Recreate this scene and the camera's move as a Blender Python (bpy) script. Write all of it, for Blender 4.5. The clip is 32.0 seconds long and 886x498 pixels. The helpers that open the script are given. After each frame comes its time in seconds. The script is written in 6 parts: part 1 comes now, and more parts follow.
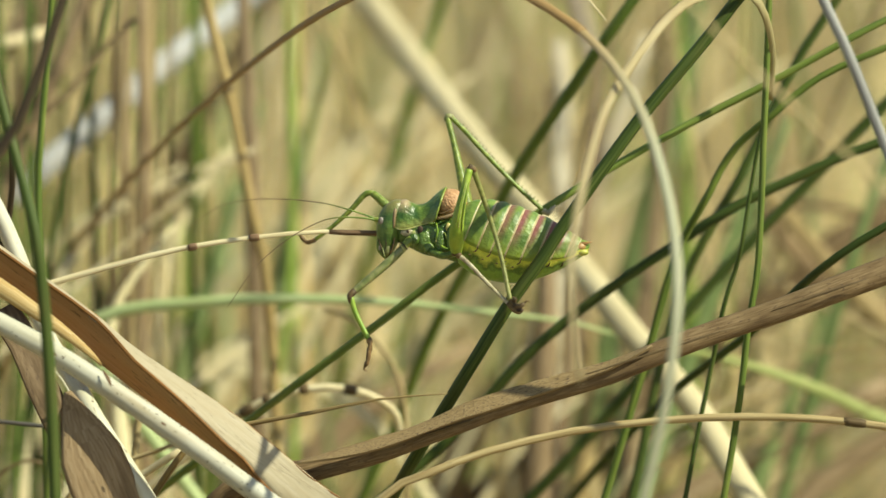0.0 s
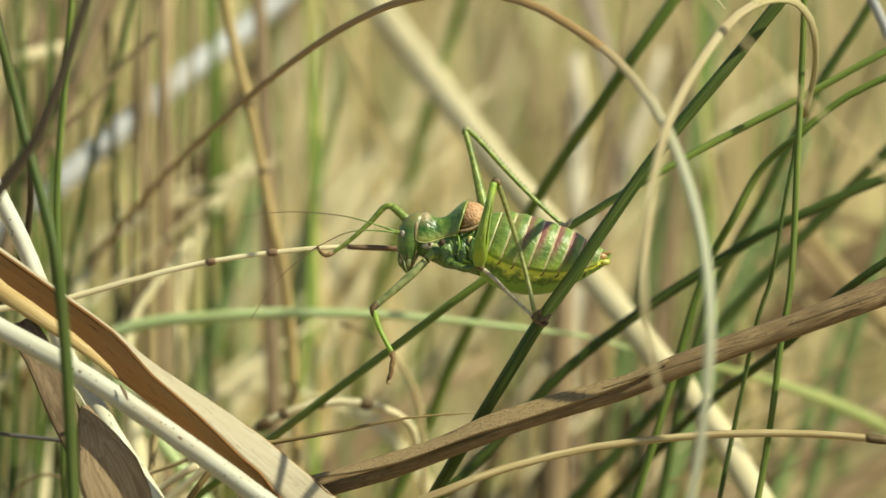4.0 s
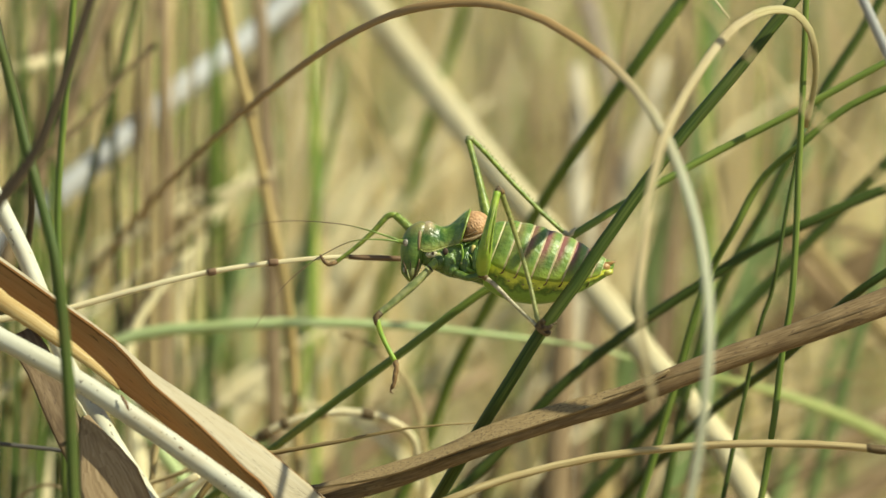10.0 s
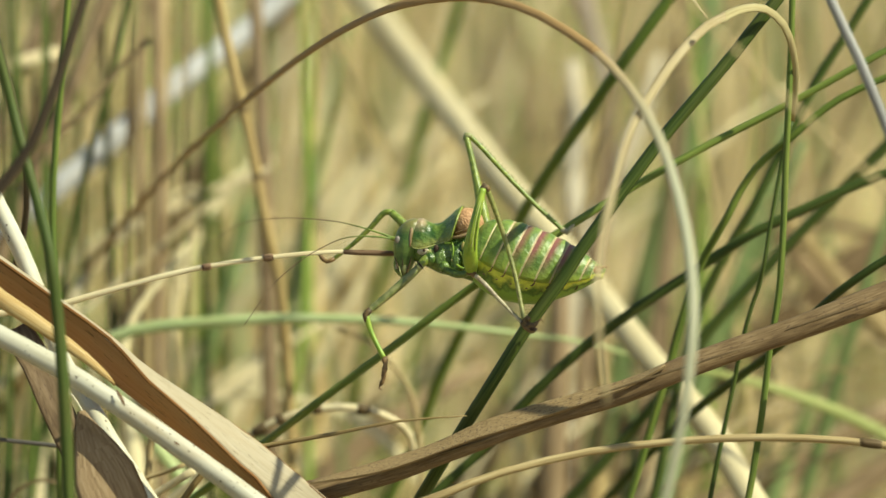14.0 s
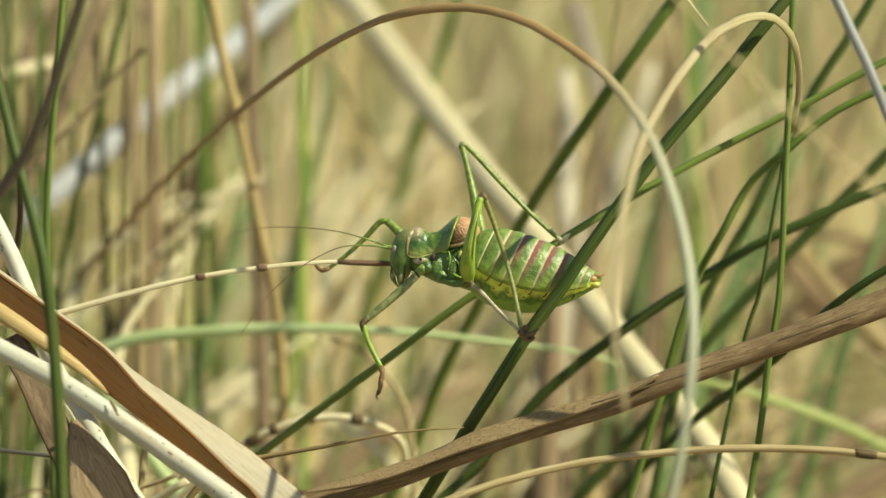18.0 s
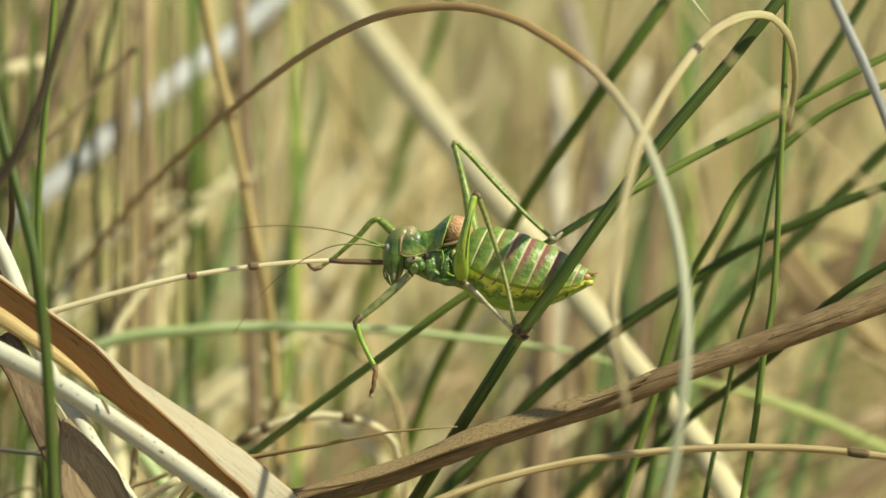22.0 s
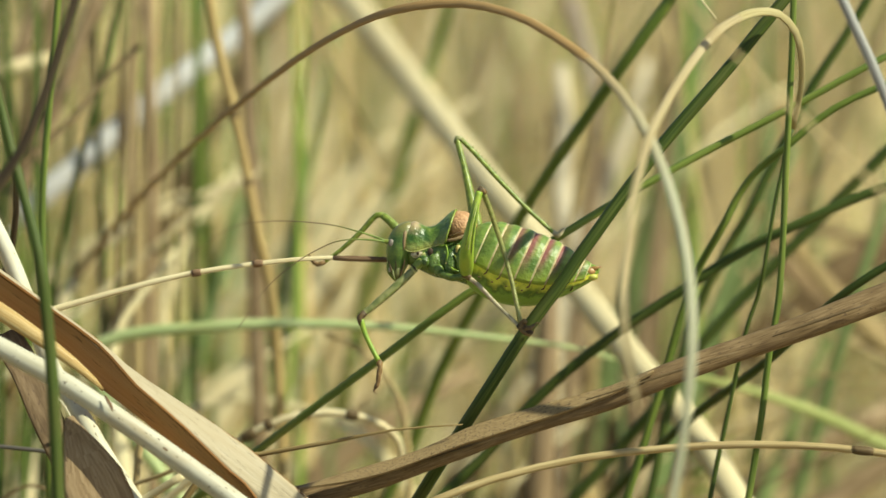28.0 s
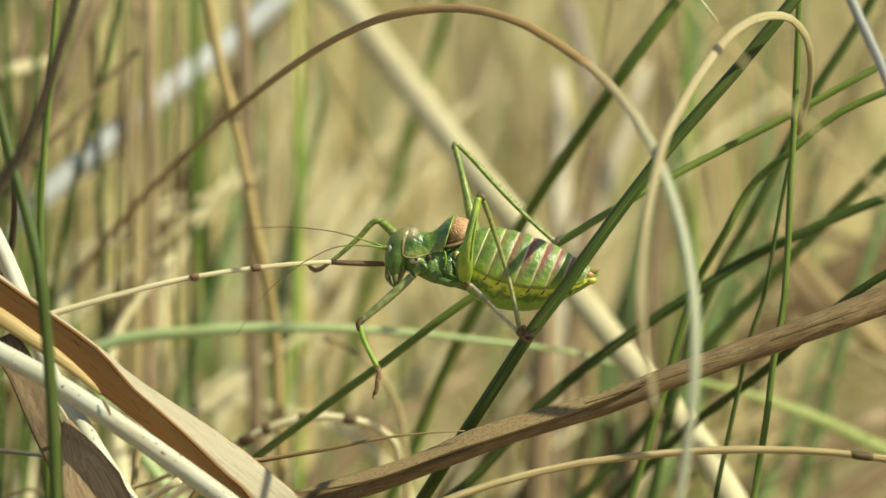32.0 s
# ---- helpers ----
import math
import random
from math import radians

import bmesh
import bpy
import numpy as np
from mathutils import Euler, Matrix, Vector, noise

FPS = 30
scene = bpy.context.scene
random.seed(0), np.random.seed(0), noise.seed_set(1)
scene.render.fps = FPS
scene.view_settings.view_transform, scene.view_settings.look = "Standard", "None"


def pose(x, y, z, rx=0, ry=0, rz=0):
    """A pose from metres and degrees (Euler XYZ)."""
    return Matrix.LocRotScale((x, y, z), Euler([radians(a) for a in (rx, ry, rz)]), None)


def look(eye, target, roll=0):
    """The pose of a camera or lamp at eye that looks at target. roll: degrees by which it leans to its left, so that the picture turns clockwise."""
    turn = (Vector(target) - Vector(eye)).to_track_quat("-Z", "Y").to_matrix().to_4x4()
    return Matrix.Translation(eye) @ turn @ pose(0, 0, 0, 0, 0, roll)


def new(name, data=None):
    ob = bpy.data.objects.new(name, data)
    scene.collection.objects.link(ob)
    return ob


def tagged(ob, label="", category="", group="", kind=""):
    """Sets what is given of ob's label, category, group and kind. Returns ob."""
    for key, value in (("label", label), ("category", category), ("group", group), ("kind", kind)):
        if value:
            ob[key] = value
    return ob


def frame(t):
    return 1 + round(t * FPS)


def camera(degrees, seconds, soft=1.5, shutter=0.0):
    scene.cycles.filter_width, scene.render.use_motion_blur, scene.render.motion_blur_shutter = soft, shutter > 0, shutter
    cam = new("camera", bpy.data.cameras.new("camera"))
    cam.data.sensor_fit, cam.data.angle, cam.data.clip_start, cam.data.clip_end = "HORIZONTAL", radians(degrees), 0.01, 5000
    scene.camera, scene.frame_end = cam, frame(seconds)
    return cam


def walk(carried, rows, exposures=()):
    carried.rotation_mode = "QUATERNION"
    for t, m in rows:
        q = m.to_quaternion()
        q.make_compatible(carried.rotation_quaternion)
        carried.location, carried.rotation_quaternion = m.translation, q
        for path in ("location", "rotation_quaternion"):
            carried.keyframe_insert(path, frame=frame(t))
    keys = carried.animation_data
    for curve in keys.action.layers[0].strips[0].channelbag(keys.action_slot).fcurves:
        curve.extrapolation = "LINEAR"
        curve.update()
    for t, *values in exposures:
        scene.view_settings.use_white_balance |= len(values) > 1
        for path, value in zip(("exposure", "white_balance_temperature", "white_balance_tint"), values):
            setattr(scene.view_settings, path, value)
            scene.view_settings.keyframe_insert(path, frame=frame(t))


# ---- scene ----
# A bush-cricket on sunlit rushes among dry reed leaves, seen through a long macro lens.
DIST = 0.8                                  # from the lens to the insect
TILT = -12.0                                # the sight line slopes down
PLOT = Matrix.Translation((0, 0, 0.30)) @ Matrix.Rotation(radians(TILT), 4, "X")
cam = camera(8.44, 32.0)
cam.data.dof.use_dof = True
cam.data.dof.focus_distance = 0.797
cam.data.dof.aperture_fstop = 15.0
cam.data.dof.aperture_blades = 0

# seconds, degrees of pan to the left, degrees of tilt upwards
PAN = [
    (0, -0.1404, -0.2063), (0.5, -0.146, -0.2063), (1, -0.1569, -0.1871), (1.5, -0.1267, -0.1596), (2, -0.09347, -0.1513), (2.5, -0.01114, -0.1185),
    (4.5, 0.01923, -0.06884), (5, -0.03325, -0.06075), (5.5, -0.05788, -0.01923), (6, 0.02732, 0.03559), (6.5, 0.03307, 0.01923), (7, -0.01941, -0.04691),
    (7.5, -0.02211, -0.008448), (8, 0.01384, 0.03577), (8.5, 0.0302, 0.01366), (9, 0, 0), (9.5, -0.005572, -0.002876), (10, 0.02768, 0.02481),
    (10.5, 0.01096, 0.0275), (11, -0.06615, -0.04134), (11.5, -0.02211, -0.07154), (12, 0.06597, -0.03865), (12.5, 0.03865, 0.01636), (13, -0.01941, 0.04943),
    (13.5, -0.04691, 0.05231), (14, -0.01384, -0.01923), (14.5, -0.002696, -0.05806), (16.5, -0.09365, -0.1102), (17, -0.06597, 0.01654), (17.5, -0.04691, 0.07711),
    (18, -0.07711, 0.07442), (18.5, -0.1211, 0.03847), (19, -0.1488, 0.0302), (19.5, -0.1873, 0.06597), (20, -0.1735, 0.07711), (20.5, -0.08808, 0.1238),
    (21, -0.06057, 0.176), (21.5, -0.1129, 0.1292), (22, -0.1596, 0.06057), (22.5, -0.135, 0.01654), (23, -0.124, 0.01096), (23.5, -0.1073, 0.0302),
    (24, -0.135, 0.0302), (24.5, -0.1185, 0.06884), (25, -0.09347, 0.1375), (25.5, -0.1542, 0.0825), (27.5, -0.1213, -0.008268), (28, -0.124, 0.03289),
    (28.5, -0.1019, 0.04673), (29, -0.1211, 0.0577), (29.5, -0.1515, 0.1294), (30, -0.1158, 0.2394), (30.5, -0.1073, 0.2063), (31, -0.1238, 0.1485),
    (31.5, -0.1431, 0.08808), (32, -0.146, 0.07172),
]
EYE = PLOT @ Matrix.Translation((0, -DIST, 0)) @ Matrix.Rotation(radians(90), 4, "X")
walk(cam, [(t, EYE @ Matrix.Rotation(radians(p), 4, "Y") @ Matrix.Rotation(radians(q), 4, "X")) for t, p, q in PAN], [(0, 0.25, 6900, 0.0), (32, 0.25, 6900, 0.0)])

# ---- light ----
SUN_UP, SUN_ROUND = 48.0, 107.5             # elevation; compass bearing of the sun, 0 = away from the camera, clockwise
world = bpy.data.worlds.new("sky")
scene.world = world
world.use_nodes = True
wn = world.node_tree.nodes
sky = wn.new("ShaderNodeTexSky")
sky.sky_type, sky.sun_disc = "NISHITA", False
sky.sun_elevation, sky.sun_rotation = radians(SUN_UP), radians(SUN_ROUND)
wn["Background"].inputs["Strength"].default_value = 0.095
world.node_tree.links.new(sky.outputs[0], wn["Background"].inputs["Color"])
sun = new("sun", bpy.data.lights.new("sun", "SUN"))
sun.data.energy, sun.data.angle, sun.data.color = 5.0, radians(0.53), (1.0, 0.95, 0.80)
to_sun = Vector((math.cos(radians(SUN_UP)) * math.sin(radians(SUN_ROUND)), math.cos(radians(SUN_UP)) * math.cos(radians(SUN_ROUND)), math.sin(radians(SUN_UP))))
sun.matrix_world = look(to_sun * 5, (0, 0, 0))


# ---- materials ----
def shader(name):
    m = bpy.data.materials.new(name)
    m.use_nodes = True
    return m, m.node_tree.nodes, m.node_tree.links, m.node_tree.nodes["Principled BSDF"]


def ramp(n, stops):
    r = n.new("ShaderNodeValToRGB")
    while len(r.color_ramp.elements) < len(stops):
        r.color_ramp.elements.new(0.5)
    for e, (at, c) in zip(r.color_ramp.elements, stops):
        e.position, e.color = at, (*c, 1)
    return r


def mixer(n, ln, fac, a, b, blend="MIX"):
    m = n.new("ShaderNodeMix")
    m.data_type, m.blend_type = "RGBA", blend
    for slot, v in ((0, fac), (6, a), (7, b)):
        if isinstance(v, bpy.types.NodeSocket):
            ln.new(v, m.inputs[slot])
        else:
            m.inputs[slot].default_value = v if isinstance(v, (int, float)) else (*v, 1)
    return m.outputs[2]


def noise_of(n, ln, vec, scale, size, detail=3):
    mp = n.new("ShaderNodeMapping")
    mp.inputs["Scale"].default_value = scale
    ln.new(vec, mp.inputs["Vector"])
    t = n.new("ShaderNodeTexNoise")
    t.inputs["Scale"].default_value, t.inputs["Detail"].default_value = size, detail
    ln.new(mp.outputs[0], t.inputs["Vector"])
    return t.outputs["Fac"]


def plant(name, dark, mid, light, stain=(0.12, 0.07, 0.03), rough=0.55, stains=0.3, specks=0.0, bands=0.0, through_light=0.15, vary=0.15, island=False, shine=0.2, glow=None, tints=(), grain=(4.0, 0.10), dots=0.675):
    """Stem and leaf skin: streaks along the length, stains, specks, dark rings."""
    m, n, ln, p = shader(name)
    uv = n.new("ShaderNodeUVMap")
    info = n.new("ShaderNodeNewGeometry") if island else n.new("ShaderNodeObjectInfo")
    rnd = info.outputs["Random Per Island" if island else "Random"]
    shift = n.new("ShaderNodeVectorMath")
    shift.operation = "MULTIPLY_ADD"
    ln.new(rnd, shift.inputs[0])
    shift.inputs[1].default_value = (37.0, 91.0, 13.0)
    ln.new(uv.outputs[0], shift.inputs[2])
    at = shift.outputs[0]
    streak = noise_of(n, ln, at, (*grain, 1.0), 1.0, 5)
    col = ramp(n, [(0.30, dark), (0.5, mid), (0.72, light)])
    ln.new(streak, col.inputs[0])
    out = col.outputs[0]
    big = noise_of(n, ln, at, (0.30, 0.09, 1.0), 1.0, 4)
    r = ramp(n, [(0.52, (0, 0, 0)), (0.72, (stains,) * 3)])
    ln.new(big, r.inputs[0])
    out = mixer(n, ln, r.outputs[0], out, stain)
    if specks:
        sp = noise_of(n, ln, at, (2.1, 1.2, 1.0), 1.0, 2)
        r = ramp(n, [(dots, (0, 0, 0)), (dots + 0.045, (specks,) * 3)])
        ln.new(sp, r.inputs[0])
        out = mixer(n, ln, r.outputs[0], out, (0.09, 0.06, 0.04))
    if bands:
        bd = noise_of(n, ln, at, (0.02, 0.22, 1.0), 1.0, 1)
        r = ramp(n, [(0.60, (0, 0, 0)), (0.66, (bands,) * 3)])
        ln.new(bd, r.inputs[0])
        out = mixer(n, ln, r.outputs[0], out, (0.05, 0.035, 0.03))
    if tints:
        pick = n.new("ShaderNodeMath")
        pick.operation = "FRACT"
        tm = n.new("ShaderNodeMath")
        tm.operation = "MULTIPLY"
        tm.inputs[1].default_value = 17.3
        ln.new(rnd, tm.inputs[0])
        ln.new(tm.outputs[0], pick.inputs[0])
        r = ramp(n, [(i / len(tints), c) for i, c in enumerate(tints)])
        r.color_ramp.interpolation = "CONSTANT"
        ln.new(pick.outputs[0], r.inputs[0])
        out = mixer(n, ln, 0.65, out, r.outputs[0])
    hsv = n.new("ShaderNodeHueSaturation")
    mr = n.new("ShaderNodeMapRange")
    mr.inputs["To Min"].default_value, mr.inputs["To Max"].default_value = 1 - vary, 1 + vary
    ln.new(rnd, mr.inputs["Value"])
    ln.new(mr.outputs[0], hsv.inputs["Value"])
    ln.new(out, hsv.inputs["Color"])
    out = hsv.outputs[0]
    ln.new(out, p.inputs["Base Color"])
    p.inputs["Roughness"].default_value, p.inputs["Specular IOR Level"].default_value = rough, shine
    b = n.new("ShaderNodeBump")
    b.inputs["Strength"].default_value, b.inputs["Distance"].default_value = 0.5, 0.00015
    ln.new(streak, b.inputs["Height"])
    ln.new(b.outputs[0], p.inputs["Normal"])
    if through_light:
        tr = n.new("ShaderNodeBsdfTranslucent")
        ln.new(mixer(n, ln, 1.0, out, glow, "MULTIPLY") if glow else out, tr.inputs["Color"])
        mx = n.new("ShaderNodeMixShader")
        mx.inputs[0].default_value = through_light
        ln.new(p.outputs[0], mx.inputs[1])
        ln.new(tr.outputs[0], mx.inputs[2])
        ln.new(mx.outputs[0], n["Material Output"].inputs["Surface"])
    return m


def chitin(name, a, b, size=900.0, rough=0.42, spots=None, bump=0.6, coat=0.12, deep=0.0001):
    """Insect skin: mottled, slightly glossy, in object space."""
    m, n, ln, p = shader(name)
    tc = n.new("ShaderNodeTexCoord")
    t = noise_of(n, ln, tc.outputs["Object"], (1, 1, 1), size, 4)
    col = ramp(n, [(0.38, a), (0.62, b)])
    ln.new(t, col.inputs[0])
    out = col.outputs[0]
    if spots:
        s = noise_of(n, ln, tc.outputs["Object"], (1, 1, 1), size * 2.3, 2)
        r = ramp(n, [(0.64, (0, 0, 0)), (0.72, (0.7,) * 3)])
        ln.new(s, r.inputs[0])
        out = mixer(n, ln, r.outputs[0], out, spots)
    ln.new(out, p.inputs["Base Color"])
    p.inputs["Roughness"].default_value = rough
    p.inputs["Coat Weight"].default_value, p.inputs["Coat Roughness"].default_value = coat, 0.25
    p.inputs["Subsurface Weight"].default_value = 0.12
    p.inputs["Subsurface Radius"].default_value = (0.0006, 0.0008, 0.0003)
    f = noise_of(n, ln, tc.outputs["Object"], (1, 1, 1), size * 4, 3)
    bn = n.new("ShaderNodeBump")
    bn.inputs["Strength"].default_value, bn.inputs["Distance"].default_value = bump, deep
    ln.new(f, bn.inputs["Height"])
    ln.new(bn.outputs[0], p.inputs["Normal"])
    return m


RUSH = plant("rush_green", (0.029, 0.051, 0.009), (0.050, 0.079, 0.015), (0.094, 0.122, 0.028), stain=(0.11, 0.10, 0.028), rough=0.5, stains=0.4, through_light=0.03, shine=0.2)
RUSH_MID = plant("rush_mid_green", (0.060, 0.098, 0.016), (0.10, 0.15, 0.024), (0.18, 0.235, 0.04), stain=(0.21, 0.24, 0.05), rough=0.5, stains=0.5, through_light=0.05, shine=0.3)
# lighter copy of the rush green, standing for sun on one stem
RUSH_SUNLIT = plant("rush_sunlit_green", (0.085, 0.13, 0.022), (0.14, 0.195, 0.035), (0.23, 0.285, 0.06), stain=(0.24, 0.24, 0.06), rough=0.5, stains=0.5, through_light=0.05, shine=0.3)
AMBER = plant("amber_stem", (0.31, 0.214, 0.082), (0.43, 0.315, 0.131), (0.533, 0.412, 0.193), stain=(0.26, 0.16, 0.06))
GREEN_BRIGHT = plant("bright_green_blade", (0.20, 0.33, 0.05), (0.30, 0.43, 0.075), (0.40, 0.52, 0.12), stain=(0.36, 0.38, 0.1), rough=0.5, through_light=0.25)
LIME_DULL = plant("dull_lime_blade", (0.29, 0.33, 0.095), (0.37, 0.41, 0.135), (0.45, 0.49, 0.19), stain=(0.36, 0.34, 0.13), rough=0.5, through_light=0.25)
RUSH_LIGHT = plant("rush_light_green", (0.36, 0.455, 0.18), (0.49, 0.58, 0.27), (0.61, 0.69, 0.37), stain=(0.34, 0.34, 0.12), rough=0.42, through_light=0.2, shine=0.4)
STRAW = plant("straw", (0.31, 0.225, 0.10), (0.46, 0.355, 0.17), (0.60, 0.495, 0.27), stain=(0.24, 0.15, 0.07), specks=0.3)
STRAW_OLD = plant("old_straw", (0.43, 0.35, 0.185), (0.53, 0.445, 0.255), (0.61, 0.53, 0.33), stain=(0.40, 0.28, 0.14), through_light=0.35)
TIP_STRAW = plant("yellow_dried_tip", (0.34, 0.281, 0.126), (0.444, 0.385, 0.192), (0.525, 0.474, 0.266), stain=(0.32, 0.22, 0.10))
STRAW_LIGHT = plant("light_straw", (0.56, 0.467, 0.267), (0.717, 0.627, 0.383), (0.84, 0.764, 0.51), stain=(0.36, 0.25, 0.11), stains=0.5, specks=0.3)
STRAW_PALE = plant("pale_straw", (0.64, 0.54, 0.29), (0.75, 0.67, 0.40), (0.82, 0.76, 0.50), stain=(0.5, 0.38, 0.18))
BROWN = plant("dry_brown_stem", (0.090, 0.062, 0.030), (0.150, 0.105, 0.050), (0.25, 0.18, 0.09), stain=(0.08, 0.052, 0.03))
DULL_RING = plant("brown_ring", (0.15, 0.09, 0.05), (0.24, 0.15, 0.085), (0.36, 0.25, 0.15), stain=(0.12, 0.07, 0.04))
DARK_BLADE = plant("dark_withered_blade", (0.038, 0.028, 0.018), (0.070, 0.052, 0.032), (0.13, 0.10, 0.06), stain=(0.03, 0.024, 0.016))
STALK = plant("weathered_stalk", (0.13, 0.085, 0.041), (0.208, 0.141, 0.069), (0.295, 0.21, 0.11), stain=(0.105, 0.065, 0.032), stains=0.6, specks=0.6, rough=0.75, through_light=0, grain=(5.0, 0.35), dots=0.64)
CREAM = plant("cream_stalk", (0.545, 0.52, 0.38), (0.61, 0.60, 0.475), (0.655, 0.66, 0.55), stain=(0.47, 0.36, 0.20), stains=0.55, specks=0.95, rough=0.45, through_light=0.05, grain=(1.0, 0.07), dots=0.655)
CREAM_SOFT = plant("pale_reed_stem", (0.614, 0.516, 0.285), (0.755, 0.66, 0.397), (0.85, 0.768, 0.508), stain=(0.42, 0.31, 0.14), stains=0.4, specks=0.2)
SPECKLED = plant("speckled_sheath", (0.235, 0.16, 0.072), (0.325, 0.23, 0.11), (0.41, 0.31, 0.165), stain=(0.20, 0.13, 0.06), stains=0.5, specks=0.95, rough=0.7, through_light=0.05, grain=(3.0, 0.5), dots=0.60)
OCHRE = plant("ochre_blade", (0.22, 0.155, 0.06), (0.33, 0.24, 0.10), (0.42, 0.32, 0.15), stain=(0.16, 0.11, 0.05))
DULL_LEAF = plant("dull_reed_leaf", (0.20, 0.135, 0.07), (0.30, 0.215, 0.12), (0.40, 0.30, 0.18), stain=(0.14, 0.09, 0.045), stains=0.6, specks=0.4, through_light=0.1, grain=(2.0, 0.2))
# brown leaf skin, darkened for the shade the leaf lies in
SHADE_LEAF = plant("shade_brown_reed_leaf", (0.105, 0.070, 0.038), (0.165, 0.115, 0.064), (0.23, 0.165, 0.098), stain=(0.07, 0.045, 0.025), stains=0.6, specks=0.7, through_light=0.04, grain=(2.0, 0.4), dots=0.63)
TWIG = plant("dark_twig", (0.07, 0.065, 0.055), (0.13, 0.12, 0.105), (0.22, 0.21, 0.19), stain=(0.05, 0.045, 0.04))
LEAF_OUT = plant("pale_leaf_back", (0.42, 0.355, 0.23), (0.45, 0.39, 0.262), (0.485, 0.425, 0.30), stain=(0.40, 0.31, 0.18), stains=0.4, specks=0.4, through_light=0.15, glow=(1.0, 0.72, 0.42), grain=(1.0, 0.6), dots=0.645)
SHEATH = plant("gold_leaf_sheath", (0.46, 0.29, 0.10), (0.60, 0.42, 0.17), (0.76, 0.62, 0.33), stain=(0.36, 0.19, 0.06), stains=0.5, through_light=0.15)
LEAF_IN = plant("reed_leaf_inside", (0.44, 0.275, 0.125), (0.485, 0.31, 0.148), (0.53, 0.355, 0.18), stain=(0.34, 0.18, 0.065), stains=0.6, specks=0.6, through_light=0.3, glow=(1.0, 0.62, 0.28), grain=(2.0, 0.08), dots=0.65)
EDGE = plant("brown_leaf_edge", (0.16, 0.075, 0.025), (0.30, 0.14, 0.042), (0.46, 0.24, 0.08), stain=(0.10, 0.05, 0.02), stains=0.6)
GREY = plant("grey_stem", (0.22, 0.22, 0.21), (0.34, 0.34, 0.32), (0.46, 0.46, 0.43), stain=(0.25, 0.24, 0.22))
WHITE = plant("bleached_stem", (0.739, 0.739, 0.717), (0.874, 0.874, 0.851), (0.963, 0.963, 0.941), stain=(0.40, 0.38, 0.33), stains=0.6)
DRY_MASS = plant("dry_grass_mass", (0.466, 0.37, 0.155), (0.679, 0.57, 0.28), (0.805, 0.72, 0.41), stain=(0.34, 0.23, 0.09), vary=0.35, island=True, tints=((0.68, 0.53, 0.25), (0.26, 0.165, 0.075), (0.88, 0.80, 0.54), (0.74, 0.59, 0.29), (0.50, 0.35, 0.15), (0.84, 0.71, 0.40)), through_light=0.25)
DRY_BLADE = plant("dry_blade", (0.48, 0.37, 0.155), (0.70, 0.57, 0.28), (0.83, 0.72, 0.41), stain=(0.34, 0.23, 0.09), vary=0.2, tints=((0.68, 0.53, 0.25), (0.58, 0.45, 0.22), (0.88, 0.80, 0.54), (0.74, 0.59, 0.29), (0.50, 0.35, 0.15), (0.84, 0.71, 0.40)), through_light=0.25)
BLEACHED = plant("bleached_reed_leaf", (0.61, 0.53, 0.37), (0.74, 0.66, 0.48), (0.83, 0.77, 0.60), stain=(0.42, 0.32, 0.19), stains=0.5, through_light=0.2)
MAUVE = plant("mauve_dead_stem", (0.28, 0.22, 0.16), (0.38, 0.31, 0.235), (0.47, 0.40, 0.31), stain=(0.22, 0.16, 0.12))
TEAL = plant("blue_green_blade", (0.13, 0.19, 0.06), (0.19, 0.26, 0.09), (0.27, 0.34, 0.14), stain=(0.34, 0.34, 0.14), stains=0.4, through_light=0.25)
GREEN_SEDGE = plant("green_sedge", (0.12, 0.21, 0.04), (0.20, 0.30, 0.06), (0.30, 0.40, 0.11), stain=(0.4, 0.36, 0.13), vary=0.3, through_light=0.25)

SKIN = chitin("cricket_green", (0.060, 0.112, 0.014), (0.140, 0.210, 0.030), 2100, rough=0.28, spots=(0.27, 0.31, 0.085), coat=0.2, bump=1.0)
SKIN_DEEP = chitin("cricket_deep_green", (0.050, 0.108, 0.018), (0.145, 0.230, 0.042), 700, rough=0.25, coat=0.3, bump=1.0, deep=0.00025)
SKIN_TIBIA = chitin("cricket_tibia", (0.17, 0.19, 0.045), (0.31, 0.31, 0.095), 1000, spots=(0.16, 0.11, 0.045), rough=0.4)
SKIN_LEG = chitin("cricket_leg_green", (0.14, 0.20, 0.025), (0.27, 0.34, 0.055), 1300, rough=0.35, spots=(0.10, 0.12, 0.03))
SKIN_PALE = chitin("cricket_pale_leg", (0.36, 0.31, 0.18), (0.58, 0.52, 0.34), 900, spots=(0.15, 0.10, 0.05))
SKIN_LIME = chitin("cricket_lime", (0.20, 0.33, 0.03), (0.32, 0.43, 0.05), 500)
SKIN_TAN = chitin("cricket_tan", (0.17, 0.12, 0.05), (0.30, 0.21, 0.105), 900, rough=0.55, coat=0.0)
SKIN_OLIVE = chitin("cricket_olive", (0.15, 0.185, 0.055), (0.29, 0.30, 0.115), 1000, spots=(0.30, 0.25, 0.12))
SKIN_BROWN = chitin("cricket_foot_brown", (0.060, 0.038, 0.013), (0.165, 0.105, 0.036), 1500, rough=0.6, coat=0.0, spots=(0.32, 0.22, 0.10))
SKIN_FOOT = chitin("cricket_fore_foot", (0.13, 0.075, 0.025), (0.28, 0.17, 0.065), 1500, rough=0.5, coat=0.0)
SKIN_DARK = chitin("cricket_dark", (0.026, 0.014, 0.006), (0.06, 0.034, 0.015), 900, rough=0.7, coat=0.0)
